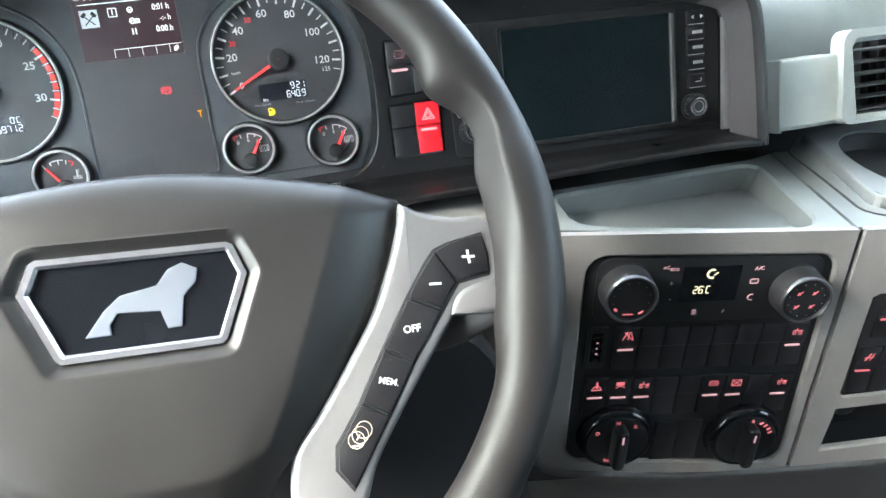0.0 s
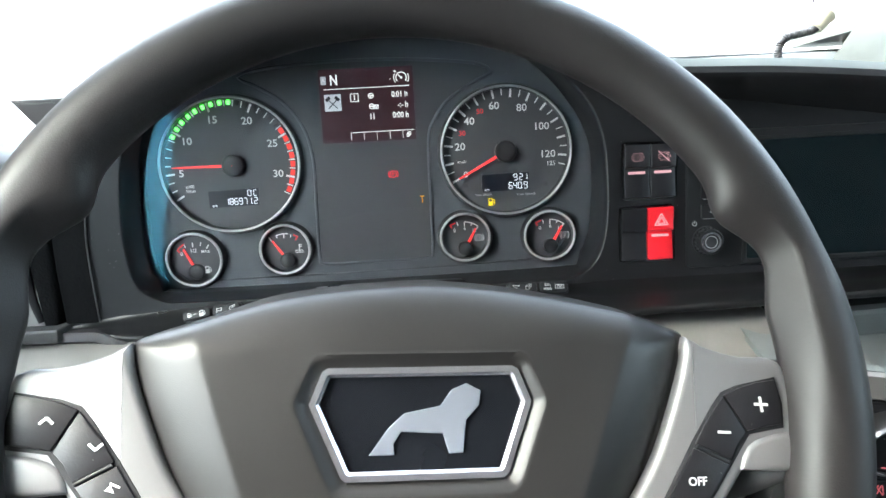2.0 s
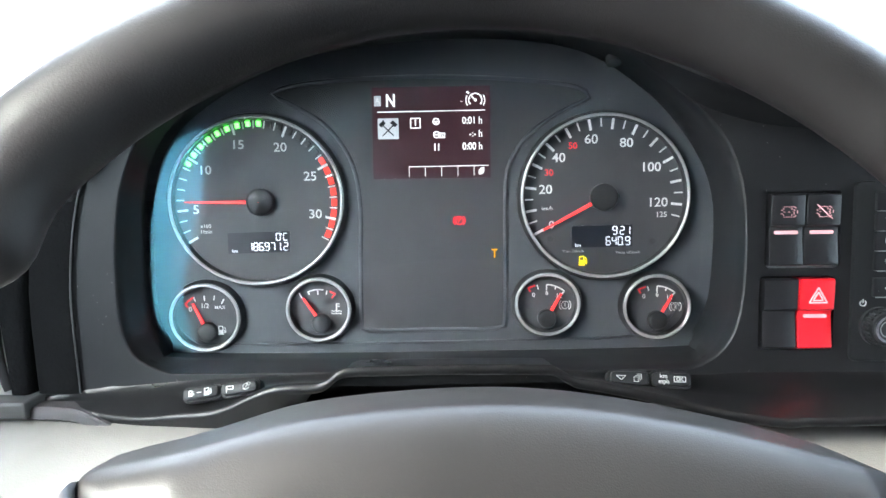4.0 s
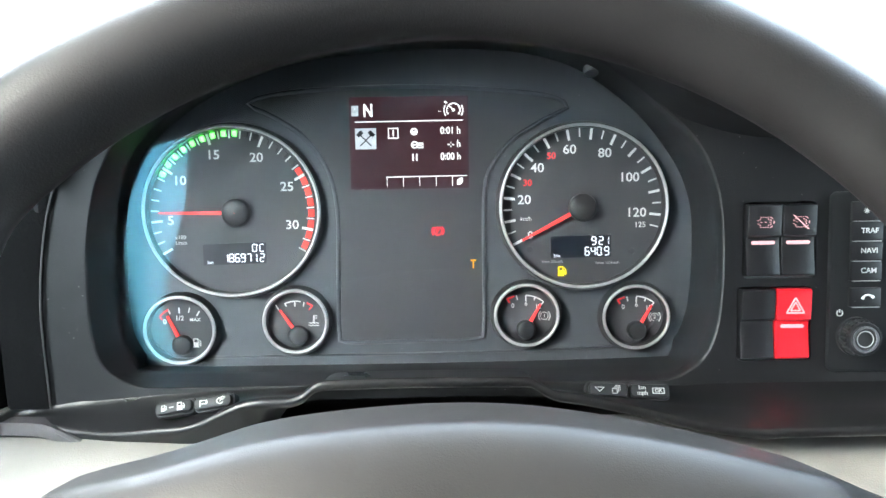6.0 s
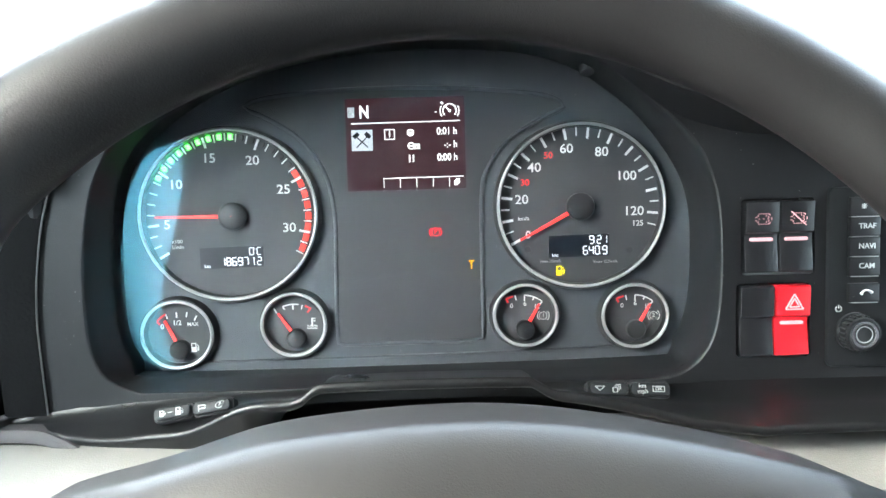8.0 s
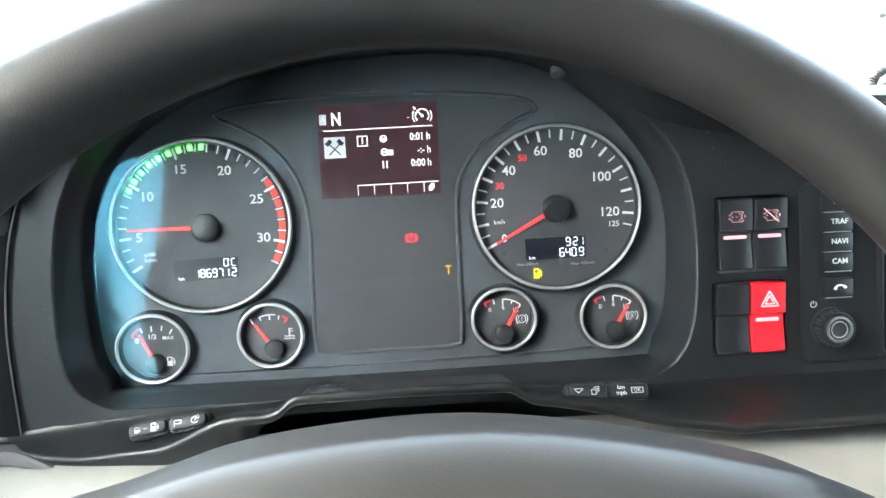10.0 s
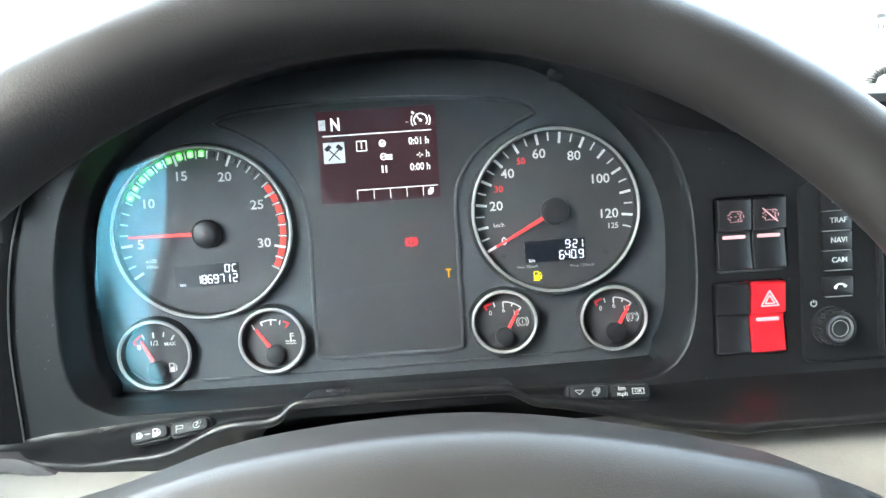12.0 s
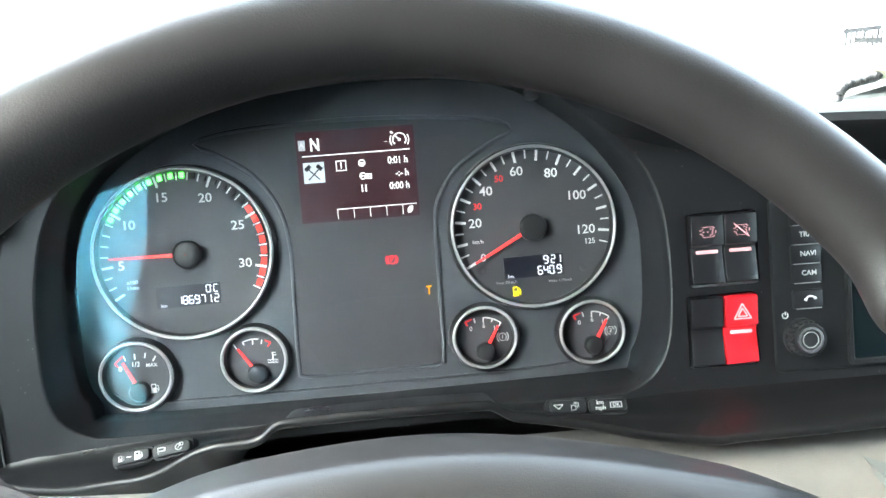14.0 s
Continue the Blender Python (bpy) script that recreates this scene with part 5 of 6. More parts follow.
key(-0.1292, -0.1105, 0.062, 8.5, 0.0212, 0.0080, "black push button with two white pump signs", draw_pumps)
key(-0.1068, -0.1078, 0.062, 8.5, 0.0212, 0.0080, "black push button with white flag and gauge signs", draw_flag)
key(0.1155, -0.1035, 0.062, -2, 0.0215, 0.0088, "black push button with white arrow and page signs", draw_pages)
kk = key(0.1385, -0.1045, 0.062, -2, 0.0215, 0.0088, "black push button with white unit letters", draw_ok)
text("km", 0.0034, -0.0044, 0.0016, 0.0043, WHITE, kk)
text("mph", 0.0034, -0.0044, -0.0014, 0.0043, WHITE, kk)
text("OK", 0.0028, 0.0046, 0.0, 0.0043, WHITE, kk)

# ---- rocker switches ----


def rocker(x0, x1, y0, y1, m, name, label, body, lamp=None, group="rocker switches beside the dials", height=0.0045):
    """A two-level rocker: the upper half stands out more than the lower."""
    s = thing(name, m, label, "switch", group)
    w, h = x1 - x0, y1 - y0
    split = y0 + h * 0.54
    bm = bmesh.new()
    prof = ((y0, -0.004), (y0, height * 0.55), (y0 + 0.001, height * 0.72), (split - 0.003, height * 0.30), (split, height * 0.42), (split + 0.0012, height * 0.85), (y1 - 0.001, height), (y1, height * 0.8), (y1, -0.004))
    b = 0.0008
    rows = [[Vector((x, y, z - d)) for x, d in ((x0, 0.0012), (x0 + b * 0.4, 0.0003), (x0 + b, 0), (x1 - b, 0), (x1 - b * 0.4, 0.0003), (x1, 0.0012))] for y, z in prof]
    loft(bm, rows)
    for i in (0, -1):
        bm.faces.new([bm.verts.new(r[i]) for r in rows])
    k = part("rocker", bm, body, s, smooth=35)
    if lamp:
        part("light_bar", slab(bmesh.new(), rounded(x0 + w * 0.16, split - 0.0041, x1 - w * 0.16, split - 0.0021, 0.0008, 3), 0.0, height * 0.44), lamp, k, "glowing bar")
    return k


def soot_sign(bm, x, y, z, crossed):
    """A particle filter sign: a dotted box with fumes."""
    for k in range(5):
        d = -0.0030 + 0.0015 * k
        for sy in (-0.0036, 0.0036):
            bar(bm, x + d - 0.0004, y + sy, x + d + 0.0004, y + sy, 0.0005, z, z + 0.0003)
        if k % 2 == 0:
            bar(bm, x + d - 0.0005, y, x + d + 0.0005, y, 0.0005, z, z + 0.0003)
    for dy in (-0.0022, 0.0022):
        for dx in (-0.0036, 0.0018):
            bar(bm, x + dx, y + dy - 0.0005, x + dx, y + dy + 0.0005, 0.0005, z, z + 0.0003)
    for r, spans in ((0.0040, ((-62, -38), (-14, 14), (38, 62))), (0.0024, ((-50, -20), (20, 50)))):
        for a0, a1 in spans:
            arc(bm, x + 0.0014, y, r, a0, a1, 0.0005, z)
    for dy in (-0.0012, 0.0012):
        bar(bm, x - 0.0054, y + dy, x - 0.0042, y + dy, 0.0005, z, z + 0.0003)
    if crossed:
        bar(bm, x - 0.0050, y + 0.0050, x + 0.0050, y - 0.0050, 0.0006, z, z + 0.0004)


M_SW = face((0, -SW + 0.001, 0))
for x0, x1, crossed in ((0.1970, 0.2163, False), (0.2169, 0.2362, True)):
    k = rocker(x0, x1, -0.0411, -0.0001, M_SW, "rocker_switch", "black rocker switch with a pink exhaust filter sign" + (" crossed out" if crossed else ""), SWITCH, PINK)
    bm = bmesh.new()
    soot_sign(bm, 0, 0, 0.0044, crossed)
    bmesh.ops.scale(bm, verts=bm.verts, vec=(0.86, 0.80, 1))
    bmesh.ops.translate(bm, verts=bm.verts, vec=((x0 + x1) / 2, -0.0103, 0))
    part("sign", bm, PINK, k, "pink glowing sign")
rocker(0.1944, 0.2138, -0.0891, -0.0486, M_SW, "rocker_switch", "plain black rocker switch beside the hazard switch", SWITCH)
k = rocker(0.2144, 0.2339, -0.0891, -0.0486, M_SW, "hazard_switch", "bright red hazard warning switch with a white triangle", HAZARD, PINK, height=0.0055)
bm = bmesh.new()
for s, w in ((0.0062, 0.0008), (0.0034, 0.0007)):
    tri = [polar(0.2241, -0.0592, s * 0.94, a) for a in (90, 210, 330)]
    for i in range(3):
        bar(bm, *tri[i], *tri[(i + 1) % 3], w, 0.0054, 0.0057)
part("warning_triangle", bm, PINK, k, "pale pink double triangle")

# ---- navigation display ----
M_NAV = face((0, -SW, 0))
nav = thing("navigation_display", M_NAV, "black dashboard display, switched off, with keys and two knobs", "display")
part("housing", slab(bmesh.new(), rounded(0.2440, -0.0970, 0.4795, 0.0065, 0.004), -0.03, 0.0028, 0.0012), NAVGREY, nav, "black housing", smooth=40)
part("screen_frame", holed(bmesh.new(), rounded(0.2865, -0.0945, 0.4395, 0.0010, 0.002), [rounded(0.2895, -0.0912, 0.4340, -0.0022, 0.001)], 0.0, 0.0058, 0.001), RECESS, nav, smooth=30)
part("glass", slab(bmesh.new(), rounded(0.2890, -0.0918, 0.4345, -0.0016, 0.001), 0.0, 0.0048), DISPLAY, nav, "dark switched-off screen glass")
part("side_strip", slab(bmesh.new(), rounded(0.4345, -0.0905, 0.4372, -0.0030, 0.0006), 0.004, 0.0072, 0.0005), FRAMEGREY, nav, "grey strip beside the glass")
for side, x0, x1, names in (("l", 0.2545, 0.2720, ("sun", "TRAF", "NAVI", "CAM", "phone")), ("r", 0.4500, 0.4662, ("arrows", "", "", "", "back"))):
    for i, word in enumerate(names):
        top = (0.0007 - i * 0.0113 - (0.0037 if i == 4 else 0)) if side == "l" else -0.0024 - i * 0.0122 - (0.0028 if i == 4 else 0)
        b = part("key", slab(bmesh.new(), rounded(x0, top - 0.0110, x1, top, 0.0008, 2), 0.0, 0.0052, 0.0008), SWITCH, nav, smooth=40)
        part("key_edge", slab(bmesh.new(), rounded(x0 + 0.0015, top - 0.0113, x1 - 0.001, top - 0.0108, 0.0002, 1), 0.0030, 0.0054), CHROME, b)
        cx, cy = (x0 + x1) / 2 + 0.001, top - 0.0052
        if word in ("TRAF", "NAVI", "CAM"):
            text(word, 0.0042, cx, cy, 0.0053, WHITE, b, bold=0.02)
        elif word == "phone":
            part("sign", tube(bmesh.new(), smooth_line([(cx - 0.0032, cy - 0.0012, 0.0053), (cx - 0.0014, cy + 0.0010, 0.0053), (cx + 0.0014, cy + 0.0010, 0.0053), (cx + 0.0032, cy - 0.0004, 0.0053)], 10), lambda s: 0.0009 if s < 0.15 or s > 0.85 else 0.0006, 6), WHITE, b)
        elif word == "back":
            bm = bmesh.new()
            bar(bm, cx - 0.003, cy - 0.001, cx + 0.0015, cy - 0.001, 0.0005, 0.0052, 0.0055)
            arc(bm, cx + 0.0015, cy + 0.0003, 0.0013, -90, 90, 0.0005, 0.0052)
            part("sign", bm, WHITE, b)
        elif word == "arrows":
            bm = bmesh.new()
            for s in (-1, 1):
                slab(bm, [(cx + s * 0.0055, cy), (cx + s * 0.0030, cy + 0.0016), (cx + s * 0.0030, cy - 0.0016)][::s], 0.0052, 0.0055)
            part("sign", bm, WHITE, b)
        elif word == "sun":
            bm = bmesh.new()
            for a in range(0, 180, 45):
                p, q = polar(cx - 0.002, cy, 0.0016, a), polar(cx - 0.002, cy, -0.0016, a)
                bar(bm, *p, *q, 0.0004, 0.0052, 0.0055)
            part("sign", bm, WHITE, b)
        else:
            bm = bmesh.new()
            bar(bm, cx - 0.0045, cy, cx + 0.0045, cy, 0.0026, 0.0052, 0.0054)
            part("worn_word", bm, PALE, b)
for cx, cy in ((0.2592, -0.0762), (0.4548, -0.0808)):
    k = part("knob", lathe(bmesh.new(), [(0.0112, 0.002), (0.0112, 0.0050), (0.0098, 0.0056), (0.0098, 0.0110), (0.0092, 0.0124), (0.0082, 0.0128), (0.0076, 0.0124), (0.0002, 0.0122)], cx, cy, 40), CONBLACK, nav, "black knob", smooth=40)
    bm = bmesh.new()
    for i in range(22):
        a = 360 * i / 22
        x0, y0 = polar(cx, cy, 0.0100, a)
        tube(bm, [(x0, y0, 0.0058), (x0, y0, 0.0112)], 0.0008, 6)
    part("grip_ribs", bm, CONBLACK, k, "ribbed black grip", smooth=60)
    part("knob_ring", lathe(bmesh.new(), [(0.0077, 0.0120), (0.0075, 0.0130), (0.0062, 0.0132), (0.0058, 0.0122)], cx, cy, 40), BRIGHT, k, "bright ring", smooth=40)
    part("knob_ring", lathe(bmesh.new(), [(0.0048, 0.0122), (0.0047, 0.0126), (0.0043, 0.0126), (0.0042, 0.0122)], cx, cy, 40), PALE, k, smooth=40)
bm = bmesh.new()
arc(bm, 0.2500, -0.0628, 0.0017, 125, 415, 0.0005, 0.0029)
bar(bm, 0.2500, -0.0626, 0.2500, -0.0606, 0.0005, 0.0029, 0.0032)
part("power_sign", bm, WHITE, nav)
# grey cheek that closes the display's bay
cheek = range(N - 20, N)
bm = bmesh.new()
loft(bm, [[under[i].lerp(lip[i], f) + Vector((-0.0012, 0, 0.0)) for i in cheek] for f in (0.12, 0.5, 0.96)])
part("cheek", bm, CHEEK, dash, "grey cheek beside the display", smooth=60)
part("cheek_edge", slab(bmesh.new(), [(0.4822, -0.1040), (0.4885, -0.1040), (0.4895, -0.050), (0.4890, -0.008), (0.4835, -0.004), (0.4830, -0.050)], SW - 0.004, SW + 0.0055, 0.0012), KEYGREY, dash, "pale grey edge strip", smooth=40)
part("light_sensor", lathe(bmesh.new(), [(0.0048, -0.003), (0.0045, 0.0012), (0.0030, 0.0022), (0.0002, 0.0022)], 0, 0, 24), DARKGREY, dash, m=Matrix.Translation((0.1156, 0.0815, 0.018)) @ Matrix.Rotation(radians(70), 4, "X"), smooth=40)

# ---- steering wheel buttons ----
ZB = -0.0020


def wheel_button(pts, label, s=1):
    return part("button", slab(bmesh.new(), [(x * s, y) for x, y in (pts if s > 0 else pts[::-1])], -0.010, ZB + 0.0016, 0.0008), SWITCH, wheel, label, smooth=40)


B1 = [(0.1542, 0.0046), (0.1620, 0.0080), (0.1720, 0.0105), (0.1818, 0.0116), (0.1836, 0.0010), (0.1828, -0.0098), (0.1740, -0.0108), (0.1640, -0.0126)]
B2 = [(0.1534, 0.0040), (0.1630, -0.0132), (0.1580, -0.0185), (0.1536, -0.0258), (0.1364, -0.0178), (0.1420, -0.0092), (0.1480, -0.0022)]
B3 = [(0.1352, -0.0196), (0.1522, -0.0278), (0.1345, -0.0506), (0.1198, -0.0428)]
B4 = [(0.1186, -0.0446), (0.1333, -0.0526), (0.1176, -0.0756), (0.1044, -0.0678)]
B5 = [(0.1032, -0.0698), (0.1164, -0.0776), (0.1040, -0.0960), (0.0945, -0.1085), (0.0880, -0.0990), (0.0893, -0.0880)]
for s in (1, -1):
    off = Matrix.Translation((-0.0023 if s > 0 else -0.0010, 0.0018, 0)) @ Matrix.Diagonal((0.98, 1, 1, 1))
    # dark tray in which the keys lie
    pts = [(x * s, y) for x, y in [(0.1530, 0.0062), (0.1620, 0.0094), (0.1828, 0.0130), (0.1850, 0.0), (0.1840, -0.0115), (0.1655, -0.0142), (0.1550, -0.0275), (0.1345, -0.0535), (0.1175, -0.0785), (0.0945, -0.1108), (0.0862, -0.0990), (0.0877, -0.0870), (0.1019, -0.0686), (0.1174, -0.0430), (0.1352, -0.0165), (0.1470, -0.0006)]]
    part("key_tray", slab(bmesh.new(), pts if s > 0 else pts[::-1], -0.012, -0.0016, 0.0004), HOOD, wheel, m=off, smooth=40)
    ks = [wheel_button(b, "black key", s) for b in (B1, B2, B3, B4, B5)]
    for k in ks:
        k.matrix_local = off
    for x0, y0, x1, y1 in ((0.1370, -0.0190, 0.1524, -0.0266), (0.1194, -0.0440, 0.1334, -0.0514), (0.1040, -0.0690, 0.1166, -0.0764)):
        part("key_ridge", tube(bmesh.new(), [(x0 * s, y0, ZB + 0.0012), (x1 * s, y1, ZB + 0.0012)], 0.0011, 8), CONBLACK, wheel, m=off, smooth=60)
    z = ZB + 0.0017
    if s > 0:
        bm = bmesh.new()
        bar(bm, 0.1690, 0.0000, 0.1762, -0.0004, 0.0013, z, z + 0.0003)
        bar(bm, 0.1724, 0.0035, 0.1727, -0.0038, 0.0013, z + 0.0001, z + 0.0004)
        part("plus_sign", bm, WHITE, ks[0])
        part("minus_sign", bar(bmesh.new(), 0.1482, -0.0126, 0.1550, -0.0130, 0.0013, z, z + 0.0003), WHITE, ks[1])
        text("OFF", 0.0054, 0.1352, -0.0350, z, WHITE, ks[2], bold=0.025)
        t = text("MEM.", 0.0048, 0.1190, -0.0600, z, WHITE, ks[3], bold=0.025)
        t.rotation_euler = (0, 0, radians(-17))
        bm = bmesh.new()
        for dx, dy in ((0, 0), (0.0022, 0.0022), (0.0044, 0.0044)):
            tube(bm, [(x, y, z) for x, y in circle(0.0985 + dx, -0.0860 + dy, 0.0042, 22)], 0.00022, 5, True)
        bar(bm, 0.0985, -0.0860, 0.1005, -0.0836, 0.0007, z, z + 0.0003)
        bar(bm, 0.0955, -0.0888, 0.1015, -0.0888, 0.0010, z, z + 0.0003)
        part("dials_sign", bm, CREAM, ks[4], "cream sign of three dials")
    else:
        for i, (cx, cy, up) in enumerate(((-0.1668, 0.0002, 1), (-0.1448, -0.0112, -1))):
            bm = bmesh.new()
            bar(bm, cx - 0.0030, cy - 0.0012 * up, cx, cy + 0.0014 * up, 0.0012, z, z + 0.0003)
            bar(bm, cx, cy + 0.0014 * up, cx + 0.0030, cy - 0.0012 * up, 0.0012, z + 0.0001, z + 0.0004)
            part("arrow_sign", bm, WHITE, ks[i])
        t = text("OK", 0.0050, -0.1330, -0.0362, z, WHITE, ks[2], bold=0.02)
        t.rotation_euler = (0, 0, radians(14))
        bm = bmesh.new()
        slab(bm, [(-0.1392, -0.0296), (-0.1352, -0.0306), (-0.1370, -0.0272)], z, z + 0.0003)
        bar(bm, -0.1372, -0.0266, -0.1330, -0.0284, 0.0009, z, z + 0.0003)
        tube(bm, smooth_line([(-0.1302, -0.0398, z), (-0.1310, -0.0424, z), (-0.1285, -0.0446, z)], 8), 0.0009, 6)
        part("media_sign", bm, WHITE, ks[2])
        t = text("ESC", 0.0044, -0.1168, -0.0610, z, WHITE, ks[3], bold=0.02)
        t.rotation_euler = (0, 0, radians(24))
        bm = bmesh.new()
        tube(bm, smooth_line([(-0.1245, -0.0545, z), (-0.1225, -0.0520, z), (-0.1198, -0.0530, z)], 8), 0.0010, 6)
        slab(bm, [(-0.1140, -0.0672), (-0.1110, -0.0648), (-0.1106, -0.0690)], z, z + 0.0003)
        part("media_sign", bm, WHITE, ks[3])
# silver thumb pieces between the keys and the rim
for s in (1, -1):
    pts = [(0.1655, -0.0150), (0.1740, -0.0126), (0.1842, -0.0114), (0.1858, -0.0200), (0.1845, -0.0300), (0.1740, -0.0300), (0.1560, -0.0290), (0.1575, -0.0228), (0.1610, -0.0180)]
    pts = [(x * s, y) for x, y in pts]
    part("thumb_piece", slab(bmesh.new(), pts if s > 0 else pts[::-1], -0.020, -0.0005, 0.003, 3), SILVER, wheel, "silver thumb piece", smooth=50).scale = (0.98, 1, 1)

# ---- centre console ----
CON_R, CON_U = (0.98960, -0.10444, -0.09895), (0.06920, -0.25749, 0.96380)
CON = face((0.42, -0.13, -0.26), CON_R, CON_U)
console = thing("centre_console", CON, "warm grey centre console with a black control panel", "console")
panel_line = grown([(-0.0935, 0.0628), (0.0722, 0.0577), (0.0768, -0.1278), (-0.0930, -0.1128)], 0.0158)
front = [(-0.138, 0.098), (0.098, 0.0935), (0.1015, -0.153), (0.05, -0.154), (-0.06, -0.147), (-0.118, -0.137), (-0.134, -0.126), (-0.139, -0.108)]
bm = bmesh.new()
holed(bm, front, [panel_line], -0.006, 0.0, 0.0018)
part("front_panel", bm, GREIGE, console, "warm grey front panel", smooth=30)
part("control_panel", slab(bmesh.new(), inset(panel_line, 0.0004), -0.02, -0.0030, 0.001), CONBLACK, console, "matt black control panel", smooth=40)
part("lower_lip", tube(bmesh.new(), smooth_line([(-0.138, -0.104, 0.0), (-0.134, -0.127, 0.0), (-0.115, -0.140, 0.0), (-0.05, -0.149, 0.0), (0.05, -0.156, 0.0), (0.30, -0.150, 0.0)], 40), 0.0035, 8), DARKGREY, console, smooth=80)
bm = bmesh.new()
loft(bm, [[Vector((x, y, z)) for x in (-0.16, 0.0, 0.15, 0.40, 0.8)] for y, z in ((-0.150, 0.0), (-0.165, -0.012), (-0.20, -0.03), (-0.36, -0.05))])
part("lower_cover", bm, DARKGREY, console, "dark grey lower cover", smooth=60)
# side of the console towards the driver
bm = bmesh.new()
loft(bm, [[Vector((-0.138, y, z)) for y in (0.098, 0.0, -0.11)] for z in (-0.002, -0.06, -0.16)])
part("side_panel", bm, GREIGE, console, smooth=50)

ZC = -0.0030


def slope(x, y):
    """Rows on the panel run slightly downhill."""
    return x, y - 0.022 * x


def con_rocker(cx, cy, w, h, lamp, sign):
    m = CON @ Matrix.Translation((0, 0, ZC))
    k = rocker(cx - w / 2, cx + w / 2, cy - h / 2, cy + h / 2, m, "rocker_switch", "black console rocker switch with a glowing red sign" if lamp else "plain black console rocker switch", SWITCH, PINK if lamp else None, "rocker switches on the console", 0.0030)
    if lamp:
        bm = bmesh.new()
        z, y, sx = 0.0031, 0.0, cx
        cx = 0.0
        if sign == 0:
            for a, b in (((-0.005, -0.004), (-0.001, 0.005)), ((0.0, -0.004), (0.001, 0.005)), ((0.005, -0.004), (0.002, 0.005)), ((-0.004, 0.005), (0.005, -0.005))):
                bar(bm, cx + a[0], y + a[1], cx + b[0], y + b[1], 0.0007, z, z + 0.0003)
        elif sign == 1:
            bar(bm, cx - 0.005, y + 0.001, cx + 0.005, y + 0.001, 0.0008, z, z + 0.0003)
            for dx in (-0.003, 0.003):
                tube(bm, [(a, b, z) for a, b in circle(cx + dx, y - 0.002, 0.0015, 10)], 0.0003, 4, True)
            bar(bm, cx - 0.001, y + 0.001, cx - 0.001, y + 0.004, 0.0008, z, z + 0.0003)
        elif sign == 2:
            bar(bm, cx, y - 0.003, cx, y + 0.005, 0.0018, z, z + 0.0003)
            arc(bm, cx, y - 0.005, 0.0045, 20, 160, 0.0007, z)
            bar(bm, cx - 0.005, y - 0.005, cx + 0.005, y - 0.005, 0.0007, z, z + 0.0003)
        elif sign == 3:
            slab(bm, rounded(cx - 0.0045, y + 0.0005, cx + 0.0035, y + 0.0045, 0.0008, 2), z, z + 0.0003)
            arc(bm, cx, y - 0.005, 0.0045, 20, 160, 0.0007, z)
        elif sign == 4:
            tube(bm, [(a, b, z) for a, b in circle(cx, y, 0.0030, 16)], 0.0003, 4, True)
            arc(bm, cx, y, 0.0045, 130, 230, 0.0006, z)
            arc(bm, cx, y, 0.0045, -50, 50, 0.0006, z)
            bar(bm, cx - 0.001, y - 0.001, cx + 0.0015, y + 0.002, 0.0006, z, z + 0.0003)
        else:
            holed(bm, rounded(cx - 0.005, y - 0.004, cx + 0.005, y + 0.004, 0.0004, 1), [rounded(cx - 0.0043, y - 0.0033, cx + 0.0043, y + 0.0033, 0.0003, 1)], z, z + 0.0003)
            bar(bm, cx - 0.004, y - 0.003, cx + 0.004, y + 0.003, 0.0007, z, z + 0.0003)
            bar(bm, cx - 0.004, y + 0.003, cx + 0.004, y - 0.003, 0.0007, z + 0.0001, z + 0.0004)
        bmesh.ops.transform(bm, matrix=Matrix.Translation((sx, cy + h * 0.315, 0)) @ Matrix.Diagonal((0.86, 0.84, 1, 1)), verts=bm.verts)
        part("sign", bm, REDBACK, k, "glowing red sign")


for i in range(8):
    cx, cy = slope(-0.0690 + 0.02027 * i, -0.0095)
    con_rocker(cx, cy, 0.0194, 0.0420, i in (0, 7), {0: 0, 7: 1}.get(i))
for i in range(9):
    cx, cy = slope(-0.0890 + 0.0202 * i, -0.0590)
    con_rocker(cx, cy - 0.0008 * i * 0.3, 0.0194, 0.0410, i in (0, 1, 2, 5, 6, 8), {0: 2, 1: 3, 2: 1, 5: 4, 6: 5, 8: 1}.get(i))
for i in range(2):
    con_rocker(-0.0205 + 0.0215 * i, -0.1115, 0.0205, 0.044, False, 0)
# dimmer wheel left of the first row
dim = thing("dimmer_wheel", CON @ Matrix.Translation((-0.0935, -0.0050, ZC)), "small ribbed black dimmer wheel on the console", "dimmer")
part("frame", holed(bmesh.new(), rounded(-0.0085, -0.021, 0.0085, 0.019, 0.002), [rounded(-0.0048, -0.015, 0.0048, 0.013, 0.001)], 0, 0.0022, 0.0006), SWITCH, dim, smooth=30)
bm = bmesh.new()
for j in range(7):
    tube(bm, [(-0.0045, -0.013 + j * 0.0043, 0.001), (0.0045, -0.013 + j * 0.0043, 0.001)], 0.0016, 6)
part("wheel", bm, GLOSS, dim, smooth=60)
bm = bmesh.new()
for j in range(3):
    bar(bm, -0.0008, -0.006 + j * 0.0055, 0.0008, -0.006 + j * 0.0055, 0.0012, 0.0026, 0.003)
part("marks", bm, PINK, dim)

